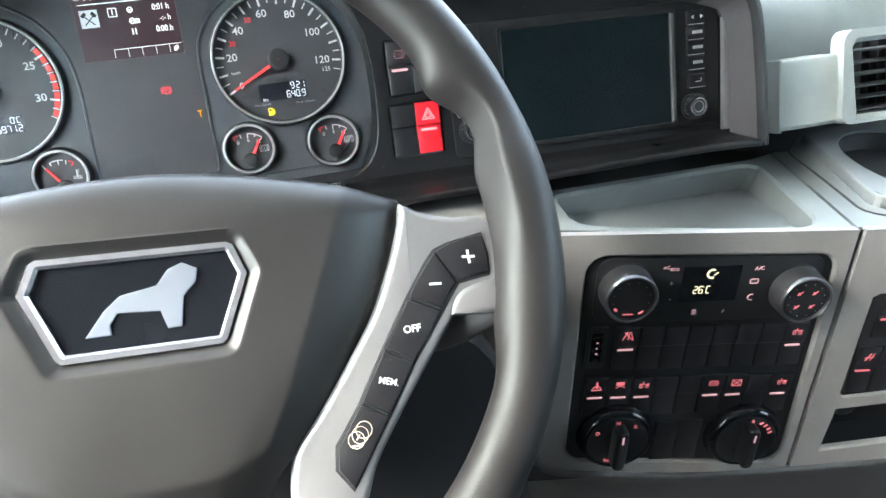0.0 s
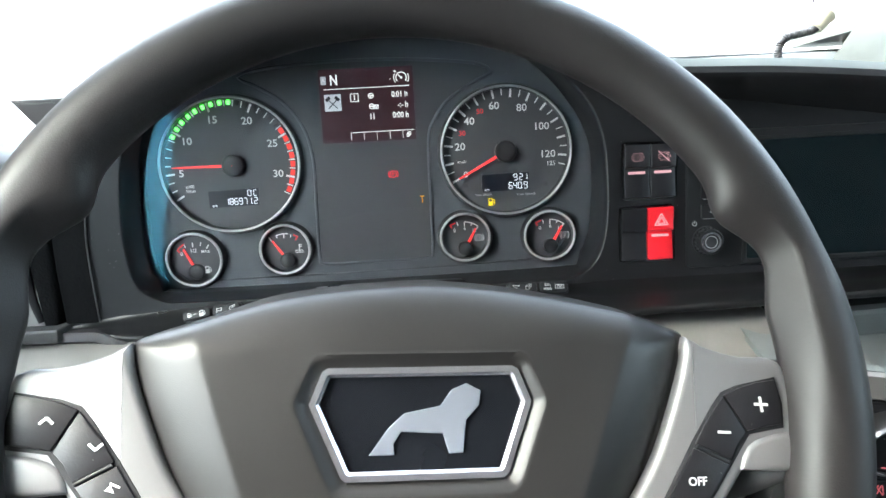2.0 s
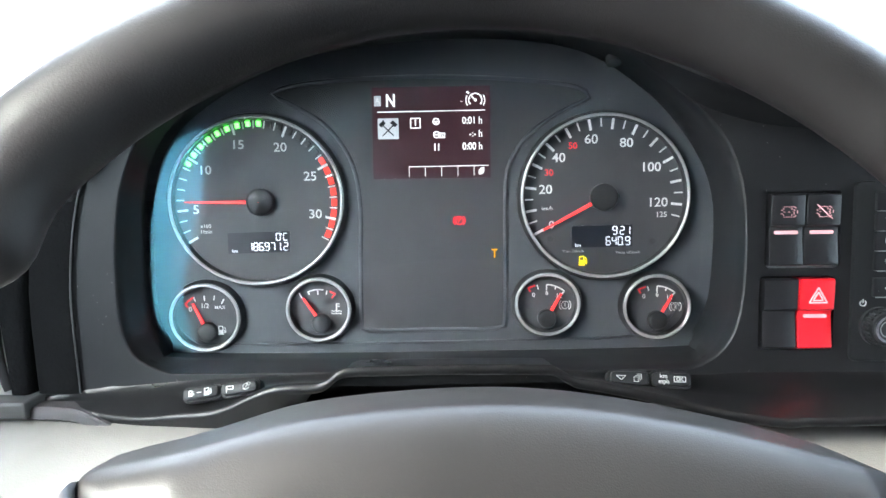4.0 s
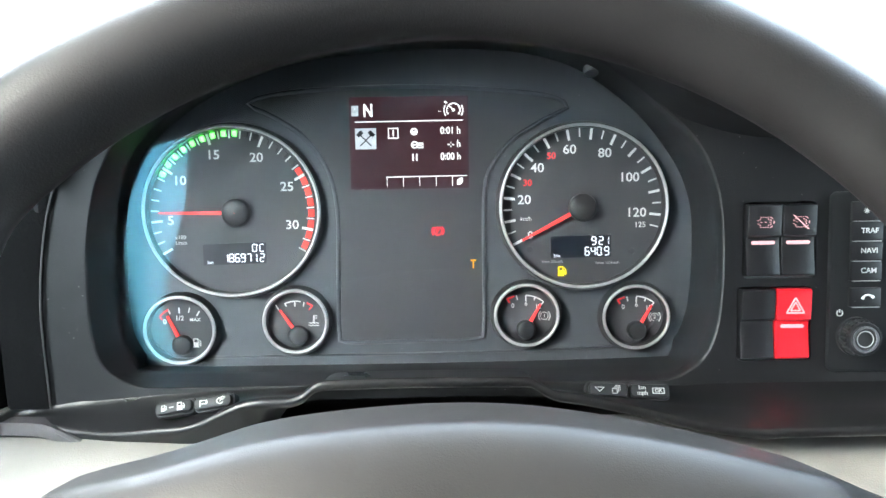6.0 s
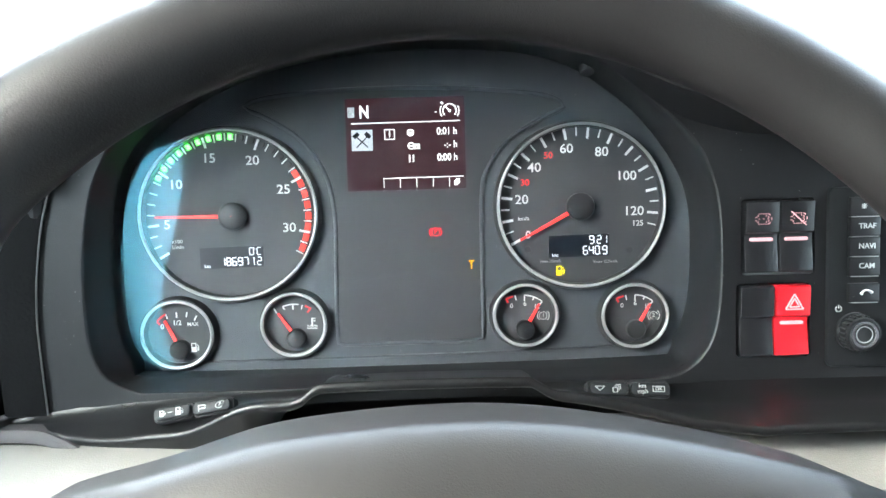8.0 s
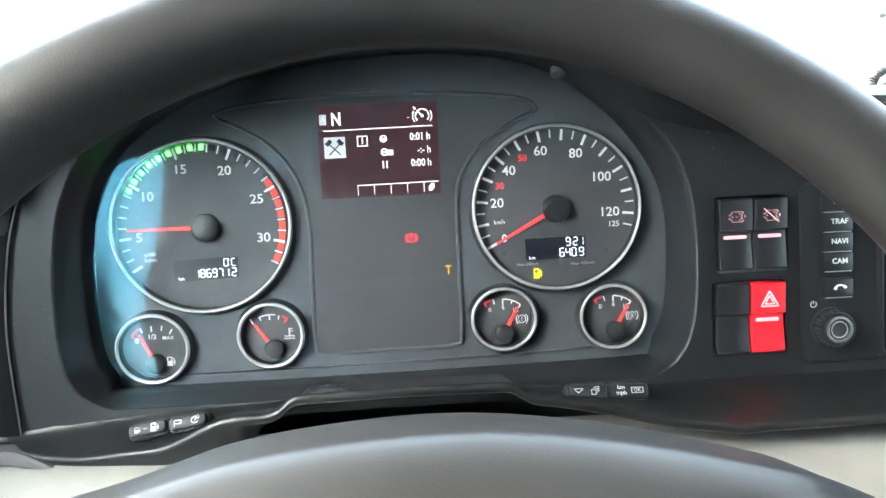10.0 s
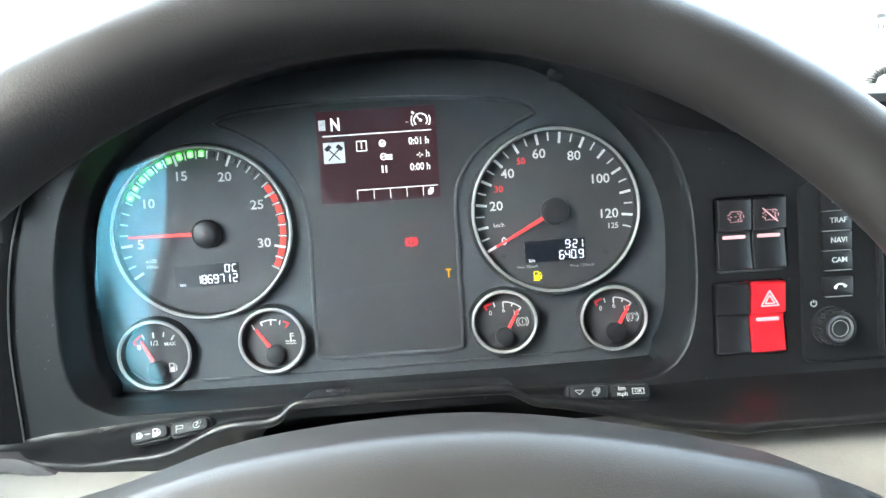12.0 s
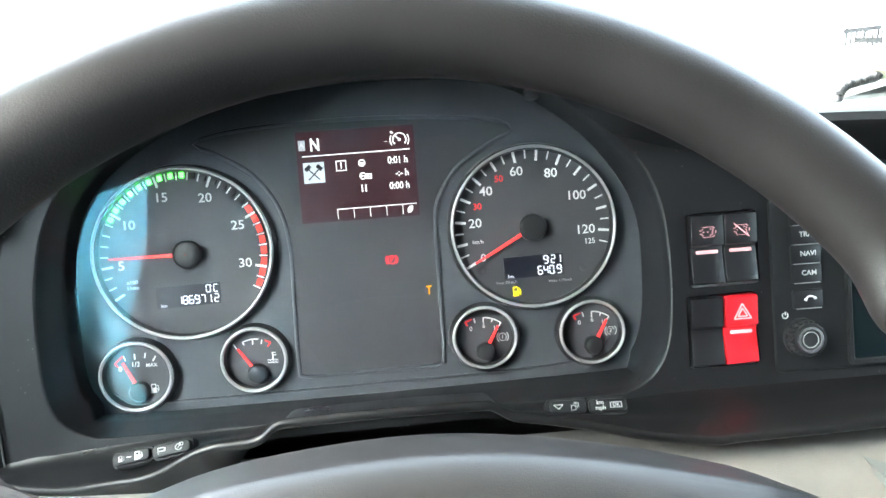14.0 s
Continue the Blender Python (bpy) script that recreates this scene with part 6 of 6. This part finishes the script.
# climate controls
clim = thing("climate_control", CON @ Matrix.Translation((0, 0, ZC)), "black climate control panel with a lit display and two knobs", "climate control")
part("fascia", slab(bmesh.new(), [(x, y - 0.022 * x) for x, y in rounded(-0.1005, 0.0160, 0.0795, 0.0735, 0.011)], 0.0, 0.0018, 0.0008), CONBLACK, clim, smooth=40)
disp = part("display", slab(bmesh.new(), rounded(-0.0330, 0.0350, 0.0130, 0.0665, 0.001), 0.0, 0.0021), GLOSS, clim, "dark display window")
z = 0.0022
part("figures", seven(bmesh.new(), "26'C", -0.0095, 0.0428, 0.0062, z), CREAMLIGHT, disp, "cream lit figures")
bm = bmesh.new()
arc(bm, -0.0102, 0.0600, 0.0036, 60, 300, 0.0016, z)
bar(bm, -0.0085, 0.0585, -0.0055, 0.0612, 0.0012, z, z + 0.0003)
part("air_sign", bm, CREAMLIGHT, disp, "cream lit air sign")
text("AC", 0.0036, -0.0470, 0.0668, z, PINK, clim)
text("ECO", 0.0036, -0.0405, 0.0650, z, PINK, clim)
text("+", 0.0058, -0.0413, 0.0525, z, WHITE, clim)
text("-", 0.0058, -0.0401, 0.0384, z, WHITE, clim)
text("A/C", 0.0046, 0.0270, 0.0630, z, PINK, clim)
text("P", 0.0044, 0.0054, 0.0247, z, WHITE, clim)
bm = bmesh.new()
holed(bm, rounded(0.0215, 0.0495, 0.0285, 0.0540, 0.001, 2), [rounded(0.0222, 0.0502, 0.0278, 0.0533, 0.0006, 1)], z, z + 0.0003)
arc(bm, 0.0255, 0.0372, 0.0026, 60, 300, 0.0008, z)
for dy in (-0.0018, 0, 0.0018):
    bar(bm, -0.0205, 0.0254 + dy, -0.0170, 0.0254 + dy, 0.0006, z, z + 0.0003)
part("signs", bm, PINK, clim, "pink signs")
for cx, cy, spokes in ((-0.0778, 0.0505, False), (0.0598, 0.0428, True)):
    k = part("knob", lathe(bmesh.new(), [(kr * 0.89, kz) for kr, kz in [(0.0250, 0.0), (0.0246, 0.0020), (0.0232, 0.0030), (0.0226, 0.0180), (0.0222, 0.0195), (0.0200, 0.0195), (0.0195, 0.0180), (0.0002, 0.0180)]], cx, cy, 56), CONBLACK, clim, "black knob face", smooth=40)
    part("knob_skirt", lathe(bmesh.new(), [(kr * 0.89, kz) for kr, kz in [(0.0236, 0.0022), (0.0231, 0.0165)]], cx, cy, 56), KNOBMETAL, k, "brushed metal skirt", smooth=60)
    part("knob_rim", lathe(bmesh.new(), [(kr * 0.89, kz) for kr, kz in [(0.0229, 0.0165), (0.0228, 0.0192), (0.0219, 0.0202), (0.0206, 0.0200), (0.0199, 0.0186)]], cx, cy, 56), KNOBMETAL, k, "bright rim", smooth=50)
    bm = bmesh.new()
    for j in range(12):
        x, y = polar(cx, cy, 0.0142, 30 * j + 15)
        slab(bm, circle(x, y, 0.0004, 6), 0.0186, 0.0189)
    part("dots", bm, PALE, k)
    bm = bmesh.new()
    if spokes:
        for a in (45, 135, 225, 315):
            x, y = polar(cx, cy, 0.0085, a)
            bar(bm, x - 0.0020, y - 0.0014, x + 0.0020, y + 0.0017, 0.0008, 0.0186, 0.0189)
            bar(bm, x - 0.0018, y + 0.0014, x + 0.0004, y - 0.0016, 0.0005, 0.0186, 0.0189)
    else:
        bar(bm, cx - 0.0122, cy - 0.0078, cx - 0.0102, cy - 0.0098, 0.0020, 0.0186, 0.0189)
        bar(bm, cx - 0.0055, cy - 0.0132, cx + 0.0025, cy - 0.0134, 0.0010, 0.0186, 0.0189)
        bar(bm, cx + 0.0068, cy - 0.0130, cx + 0.0104, cy - 0.0108, 0.0018, 0.0186, 0.0189)
    part("knob_signs", bm, REDBACK, k, "red glowing signs")

# two rotary selectors at the foot of the panel
for cx, cy, label, marks in ((-0.0672, -0.1000, "black rotary gear selector with red letters", ((150, "D"), (95, "N"), (50, "R"), (258, "Pmax"))), (0.0490, -0.1068, "black rotary light switch with red signs", ((85, "0"),))):
    rot = thing("rotary_selector", CON @ Matrix.Translation((cx, cy, ZC)), label, "rotary switch", "rotary selectors on the console")
    part("base", lathe(bmesh.new(), [(0.0335, 0.0), (0.0332, 0.0016), (0.0318, 0.0085), (0.0300, 0.0108), (0.0288, 0.0114), (0.0268, 0.0112)], 0, 0, 56), GLOSS, rot, "glossy black skirt", smooth=50)
    part("dial", lathe(bmesh.new(), [(0.0272, 0.0100), (0.0268, 0.0112), (0.0258, 0.0116), (0.0150, 0.0100), (0.0002, 0.0100)], 0, 0, 56), CONBLACK, rot, "black dial", smooth=35)
    bm = bmesh.new()
    slab(bm, rounded(-0.0056, -0.0240, 0.0056, 0.0200, 0.005), 0.0090, 0.0230, 0.003, 3)
    part("grip", bm, CONBLACK, rot, "raised grip bar", smooth=45)
    part("pointer", slab(bmesh.new(), rounded(-0.0008, 0.0080, 0.0008, 0.0160, 0.0004, 1), 0.0228, 0.0233), PINK, rot, "pale pointer mark")
    for a, word in marks:
        x, y = polar(0, 0, 0.0215, a)
        text(word, 0.0050, x, y, 0.0118, REDBACK, rot, bold=0.01)
    if len(marks) == 1:
        bm = bmesh.new()
        for a in (62, 48, 34, 22):
            x, y = polar(0, 0, 0.0215, a)
            bar(bm, x - 0.0016, y - 0.0010, x + 0.0016, y + 0.0010, 0.0018, 0.0116, 0.0119)
        part("signs", bm, REDBACK, rot)

# passenger's side of the console, past the seam
side = thing("side_console", CON, "warm grey passenger's side console with switches and a socket bay", "console")
bm = bmesh.new()
outer = [(0.1035, 0.0935), (0.40, 0.092), (0.40, -0.146), (0.1065, -0.152)]
sw_bay = [(0.1290, 0.0310), (0.1350, 0.0345), (0.26, 0.034), (0.26, -0.062), (0.1340, -0.0710), (0.1305, -0.0680)]
slot = [(0.1320, -0.0860), (0.26, -0.076), (0.26, -0.122), (0.1300, -0.1330)]
holed(bm, outer, [sw_bay, slot], -0.006, 0.0, 0.0015)
part("front_panel", bm, GREIGE, side, "warm grey front panel", smooth=30)
part("switch_bay", slab(bmesh.new(), inset(sw_bay, 0.0004), -0.02, -0.002), HOOD, side, "black switch bay")
# a black sheet gives the socket bay its dark depth
part("socket_bay", slab(bmesh.new(), inset(slot, 0.0004), -0.04, -0.03), SHADOW, side, "black sheet at the back of the socket bay")
part("socket", lathe(bmesh.new(), [(0.011, -0.03), (0.011, -0.014), (0.0095, -0.012), (0.0085, -0.014), (0.008, -0.028)], 0.151, -0.094, 28), KNOBMETAL, side, "metal power socket", smooth=40)
for j, y in enumerate((0.0180, -0.0400)):
    for i in range(5):
        m = CON @ Matrix.Translation((0, 0, -0.002))
        cx = 0.1490 + 0.0212 * i - 0.006 * j
        k = rocker(cx - 0.0100, cx + 0.0100, y - 0.026, y + 0.012 if j == 0 else y + 0.022, m, "rocker_switch", "black side console rocker switch with a red sign", SWITCH, REDBACK if i < 1 else None, "rocker switches on the side console", 0.003)
        if i < 1:
            bm = bmesh.new()
            yy = (y + 0.004) if j == 0 else y + 0.012
            bar(bm, cx - 0.004, yy, cx + 0.004, yy, 0.0008, 0.0031, 0.0034)
            bar(bm, cx - 0.003, yy - 0.003, cx + 0.001, yy + 0.004, 0.0012, 0.0031, 0.0034)
            bar(bm, cx + 0.001, yy - 0.003, cx + 0.004, yy + 0.004, 0.0008, 0.0031, 0.0034)
            part("sign", bm, REDBACK, k)

# ---- tray on top of the console ----
TR_O, TR_X, TR_N = Vector((0.42, -0.10, -0.155)), Vector((0.9938, -0.055, -0.1076)), Vector((0.0925, -0.2252, 0.9699))
TR_U = TR_N.cross(TR_X)
TRAYF = face(TR_O, TR_X, TR_U)


tray = thing("console_tray", TRAYF, "shallow dark grey storage tray on the console", "tray")
o_pts = [(-0.150, -0.036), (-0.0097, -0.0513), (0.100, -0.0574), (0.1078, -0.0537), (0.1473, 0.1244), (0.1180, 0.1075), (-0.100, 0.0415), (-0.150, 0.0200)]
p_pts = [(-0.1030, 0.020), (-0.1023, -0.0165), (-0.0985, -0.0260), (-0.0900, -0.0322), (-0.0047, -0.0435), (0.0678, -0.0480), (0.0820, -0.0430), (0.0895, -0.0310), (0.1115, 0.0760), (0.1120, 0.0860), (0.1050, 0.0915), (0.095, 0.0905), (-0.090, 0.0330), (-0.1000, 0.0290)]
bm = bmesh.new()
holed(bm, o_pts, [p_pts], -0.004, 0.0, 0.0025)
floor_pts = [((x - 0.02) * 0.985 + 0.02, (y - 0.02) * 0.98 + 0.02) for x, y in p_pts]
k = len(p_pts)
a = [bm.verts.new((*p, -0.0035)) for p in p_pts]
b = [bm.verts.new((x, y + 0.005 * max(0.0, min(1.0, y / 0.03)), -0.017 - 0.085 * max(0.0, y + 0.03))) for x, y in floor_pts]
for i in range(k):
    bm.faces.new((a[i], a[(i + 1) % k], b[(i + 1) % k], b[i]))
bm.faces.new(b)
part("body", bm, TRAY, tray, "dark grey tray with a sunk floor", smooth=35)
part("front_edge", tube(bmesh.new(), [(*p, -0.0020) for p in o_pts[:4]], 0.0012, 8), SHADOW, tray, "dark joint along the front edge", smooth=60)
# black sheet put where only shade lies between tray and ledge lip
part("back_shade", slab(bmesh.new(), [(-0.155, 0.0215), (-0.100, 0.0430), (0.1180, 0.1090), (0.1480, 0.1260), (0.1480, 0.170), (-0.155, 0.170)], -0.014, -0.012), SHADOW, tray, "black sheet for the shade behind the tray")

# surface right of the tray and the cup holder on it
shelf = thing("side_shelf", TRAYF, "grey shelf beside the console tray", "shelf")
s_pts = [(0.1105, -0.0545), (0.45, -0.08), (0.45, 0.17), (0.1500, 0.1255)]
part("top", holed(bmesh.new(), s_pts, [[(0.250 + 0.080 * math.cos(a), 0.040 + 0.078 * math.sin(a)) for a in [2 * math.pi * i / 40 for i in range(40)]]], -0.003, 0.0005, 0.001), TRAY, shelf, smooth=40)
cup = thing("cup_holder", TRAYF, "grey plastic cup holder with a round well on the side shelf", "cup holder")


FOOT = [(0.1660, 0.1170), (0.1540, 0.0560), (0.1405, -0.0070), (0.1375, -0.0220), (0.1430, -0.0325), (0.1560, -0.0385), (0.22, -0.046), (0.35, -0.055), (0.35, 0.180), (0.26, 0.164), (0.2050, 0.1450), (0.1760, 0.1320)]
foot = [(p.x, p.y) for p in smooth_line([(x, y, 0) for x, y in FOOT], 90, closed=True)]


def cup_step(y):
    """The step of the base climbs towards the back."""
    return 0.0042 + 0.055 * max(0.0, y + 0.03)


def cup_top(y):
    return 0.0135 + 0.055 * max(0.0, y)


well = [(0.252 + 0.073 * math.cos(2 * math.pi * i / 64), 0.034 + 0.095 * math.sin(2 * math.pi * i / 64)) for i in range(64)]
rim_line = inset(foot, 0.0115)
bm = bmesh.new()
loft(bm, [[Vector((x, y, cup_step(y) * f + e)) for x, y in (inset(foot, d) if d else foot)] for d, f, e in ((0.0, 0.0, -0.001), (0.0004, 0.0, 0.0008), (0.0030, 1.0, -0.0008), (0.0038, 1.0, 0.0), (0.0050, 1.0, 0.0), (0.0058, 1.0, -0.0014))], closed=True)
part("base", bm, CUPGREY, cup, "grey stepped base", smooth=22)
part("base_gap", slab(bmesh.new(), inset(foot, -0.0016), 0.0, 0.0012), SHADOW, cup, "dark gap round the base")
bm = bmesh.new()
loft(bm, [[Vector((x, y, cup_step(y) - 0.002 + (cup_top(y) - cup_step(y) + 0.002) * f)) for x, y in inset(foot, d)] for d, f in ((0.0072, 0.0), (0.0086, 0.86), (0.0095, 0.97), (0.0115, 1.0))], closed=True)
def out_at(line, cx, cy, a):
    """Where a ray at angle a leaves an outline."""
    best = 0.0
    dx, dy = math.cos(a), math.sin(a)
    for (px, py), (qx, qy) in zip(line, line[1:] + line[:1]):
        ex, ey = qx - px, qy - py
        den = dx * ey - dy * ex
        if abs(den) > 1e-12:
            t, u = ((px - cx) * ey - (py - cy) * ex) / den, ((px - cx) * dy - (py - cy) * dx) / den
            if 0 <= u <= 1:
                best = max(best, t)
    return cx + dx * best, cy + dy * best


turns = [2 * math.pi * i / 96 for i in range(96)]
brim = [out_at(rim_line, 0.252, 0.034, a) for a in turns]
lip_w = [out_at(well, 0.252, 0.034, a) for a in turns]
loft(bm, [[Vector((x, y, cup_top(y))) for x, y in brim], [Vector((x + (u - x) * 0.97, y + (v - y) * 0.97, cup_top(y + (v - y) * 0.97))) for (x, y), (u, v) in zip(brim, lip_w)]] + [[Vector((x, y, cup_top(y) + dz)) for x, y in lip_w] for dz in (-0.0006, -0.004)], closed=True)
bmesh.ops.remove_doubles(bm, verts=bm.verts, dist=0.00005)
part("body", bm, CUPGREY, cup, "grey body with a round well", smooth=22)
# wall and floor of the well are black all over, unlike the grey body
bm = bmesh.new()
loft(bm, [[Vector((0.252 + (x - 0.252) * f, 0.034 + (y - 0.034) * f, cup_top(y) * w + dz)) for x, y in lip_w] for f, w, dz in ((0.996, 1.0, -0.0022), (0.98, 1.0, -0.006), (0.93, 0.0, -0.06), (0.02, 0.0, -0.06))], closed=True)
part("well_inside", bm, SHADOW, cup, "black inside of the well", smooth=40)

# ---- air vent on the passenger's side ----
VENT = face((0.679, -0.062, -0.075), (1, 0, 0), (0, 0.0, 1))
vent = thing("air_vent", VENT, "pale grey air vent with black slats", "air vent")
part("frame", holed(bmesh.new(), rounded(-0.091, -0.039, 0.085, 0.0415, 0.010), [[(-0.0735, -0.0315), (0.070, -0.0315), (0.070, 0.0305), (-0.0765, 0.0305), (-0.0795, 0.0275)]], -0.010, 0.006, 0.004), TOPGREY, vent, "pale grey rounded frame", smooth=40)
# a black sheet closes the vent and darkens the gaps between the slats
part("throat", slab(bmesh.new(), rounded(-0.052, -0.034, 0.074, 0.033, 0.004), -0.036, -0.030), SHADOW, vent, "black sheet behind the slats")
for j in range(6):
    y = -0.0290 + j * 0.0102
    bm = bmesh.new()
    loft(bm, [[Vector((x, y + dy, zz)) for x in (-0.0790, 0.0715)] for dy, zz in ((0.0, 0.0), (0.0008, 0.001), (0.0016, 0.0), (0.0026, -0.018), (0.0012, -0.018), (0.0, 0.0))])
    part("slat", bm, DARKGREY, vent)
for j in range(1, 8):
    part("vane", slab(bmesh.new(), rounded(-0.068 + j * 0.017, -0.034, -0.0665 + j * 0.017, 0.032, 0.0004, 1), -0.0295, -0.020), SHADOW, vent)
trim = thing("trim_cover", face((0.560, -0.060, -0.0825), (1, 0, 0), (0, 0.0, 1)), "pale satin trim cover beside the air vent", "trim")
bm = bmesh.new()
loft(bm, [[Vector((x, y + 0.02 * max(0, x), zz)) for x in (-0.0270, 0.0, 0.036)] for y, zz in ((-0.0310, -0.05), (-0.0305, -0.004), (-0.027, 0.0), (0.0, 0.0025), (0.0270, 0.001), (0.0295, -0.001), (0.030, -0.012), (0.030, -0.05))])
part("cover", bm, TOPGREY, trim, smooth=40)
bm = bmesh.new()
loft(bm, [[Vector((x, y, zz)) for y in (-0.0310, 0.0, 0.0305)] for x, zz in ((-0.0325, -0.05), (-0.0320, 0.000), (-0.0305, 0.0040), (-0.0285, 0.0040), (-0.0268, 0.000), (-0.0268, -0.02))])
part("edge", bm, TOPGREY, trim, "raised rounded edge", smooth=50)

# ---- left end ----
ign = thing("ignition_lock", face((-0.2195, -0.1035, -0.1570), (1, 0, 0), (0, 0.75, 0.66)), "round grey ignition lock rim in the lower panel", "lock")
part("rim", lathe(bmesh.new(), [(0.0152, -0.006), (0.0150, 0.0016), (0.0140, 0.0026), (0.0126, 0.0018), (0.0118, -0.004)], 0, 0, 40), DARKGREY, ign, smooth=50)
part("core", lathe(bmesh.new(), [(0.0122, -0.003), (0.0090, -0.0015), (0.0002, -0.0015)], 0, 0, 32), GREIGE, ign, smooth=50)

# ---- cable and sticker at the windscreen ----
cable = thing("ribbed_cable", DASH, "grey ribbed cable sleeve rising from the dashboard top", "cable")
line = smooth_line([(0.409, 0.134, 0.076), (0.409, 0.134, 0.086), (0.416, 0.134, 0.096), (0.432, 0.135, 0.100), (0.445, 0.136, 0.103), (0.455, 0.138, 0.112)], 70)
part("sleeve", tube(bmesh.new(), line, lambda s: 0.0042 + 0.0006 * math.sin(s * 240), 10), DARKGREY, cable, smooth=60)
part("plug", tube(bmesh.new(), smooth_line([(0.447, 0.136, 0.104), (0.452, 0.137, 0.110), (0.460, 0.139, 0.118)], 8), lambda s: 0.007 + 0.003 * s, 10), material("yellowed_plug", (0.42, 0.40, 0.30), 0.6), cable, "yellowed plastic plug", smooth=60)
sticker = thing("windscreen_sticker", face((0.444, 0.150, 0.140), (1, 0, 0), (0, 0.05, 1)), "dark worn sticker with unreadable marks on the windscreen", "sticker")
rnd = random.Random(11)
bm = bmesh.new()
for j in range(9):
    x = -0.016 + j * 0.004
    bar(bm, x, -0.007 + rnd.uniform(-0.003, 0.004), x + rnd.uniform(0.001, 0.004), 0.008 + rnd.uniform(-0.004, 0.002), rnd.uniform(0.0014, 0.0026), 0, 0.0004)
bar(bm, -0.017, 0.006, 0.018, 0.008, 0.004, 0.0001, 0.0005)
bar(bm, -0.008, -0.002, 0.018, -0.004, 0.005, 0.0001, 0.0005)
part("marks", bm, DARKGREY, sticker)
# wiper at the foot of the windscreen
wiper = thing("wiper", DASH, "black wiper arm resting at the foot of the windscreen", "wiper")
part("arm", tube(bmesh.new(), smooth_line([(0.20, 0.24, 0.088), (0.34, 0.24, 0.092), (0.50, 0.245, 0.090)], 16), 0.004, 8), SHADOW, wiper, smooth=60)
part("blade", tube(bmesh.new(), [(0.10, 0.235, 0.083), (0.36, 0.235, 0.087)], 0.003, 6), SHADOW, wiper, smooth=60)
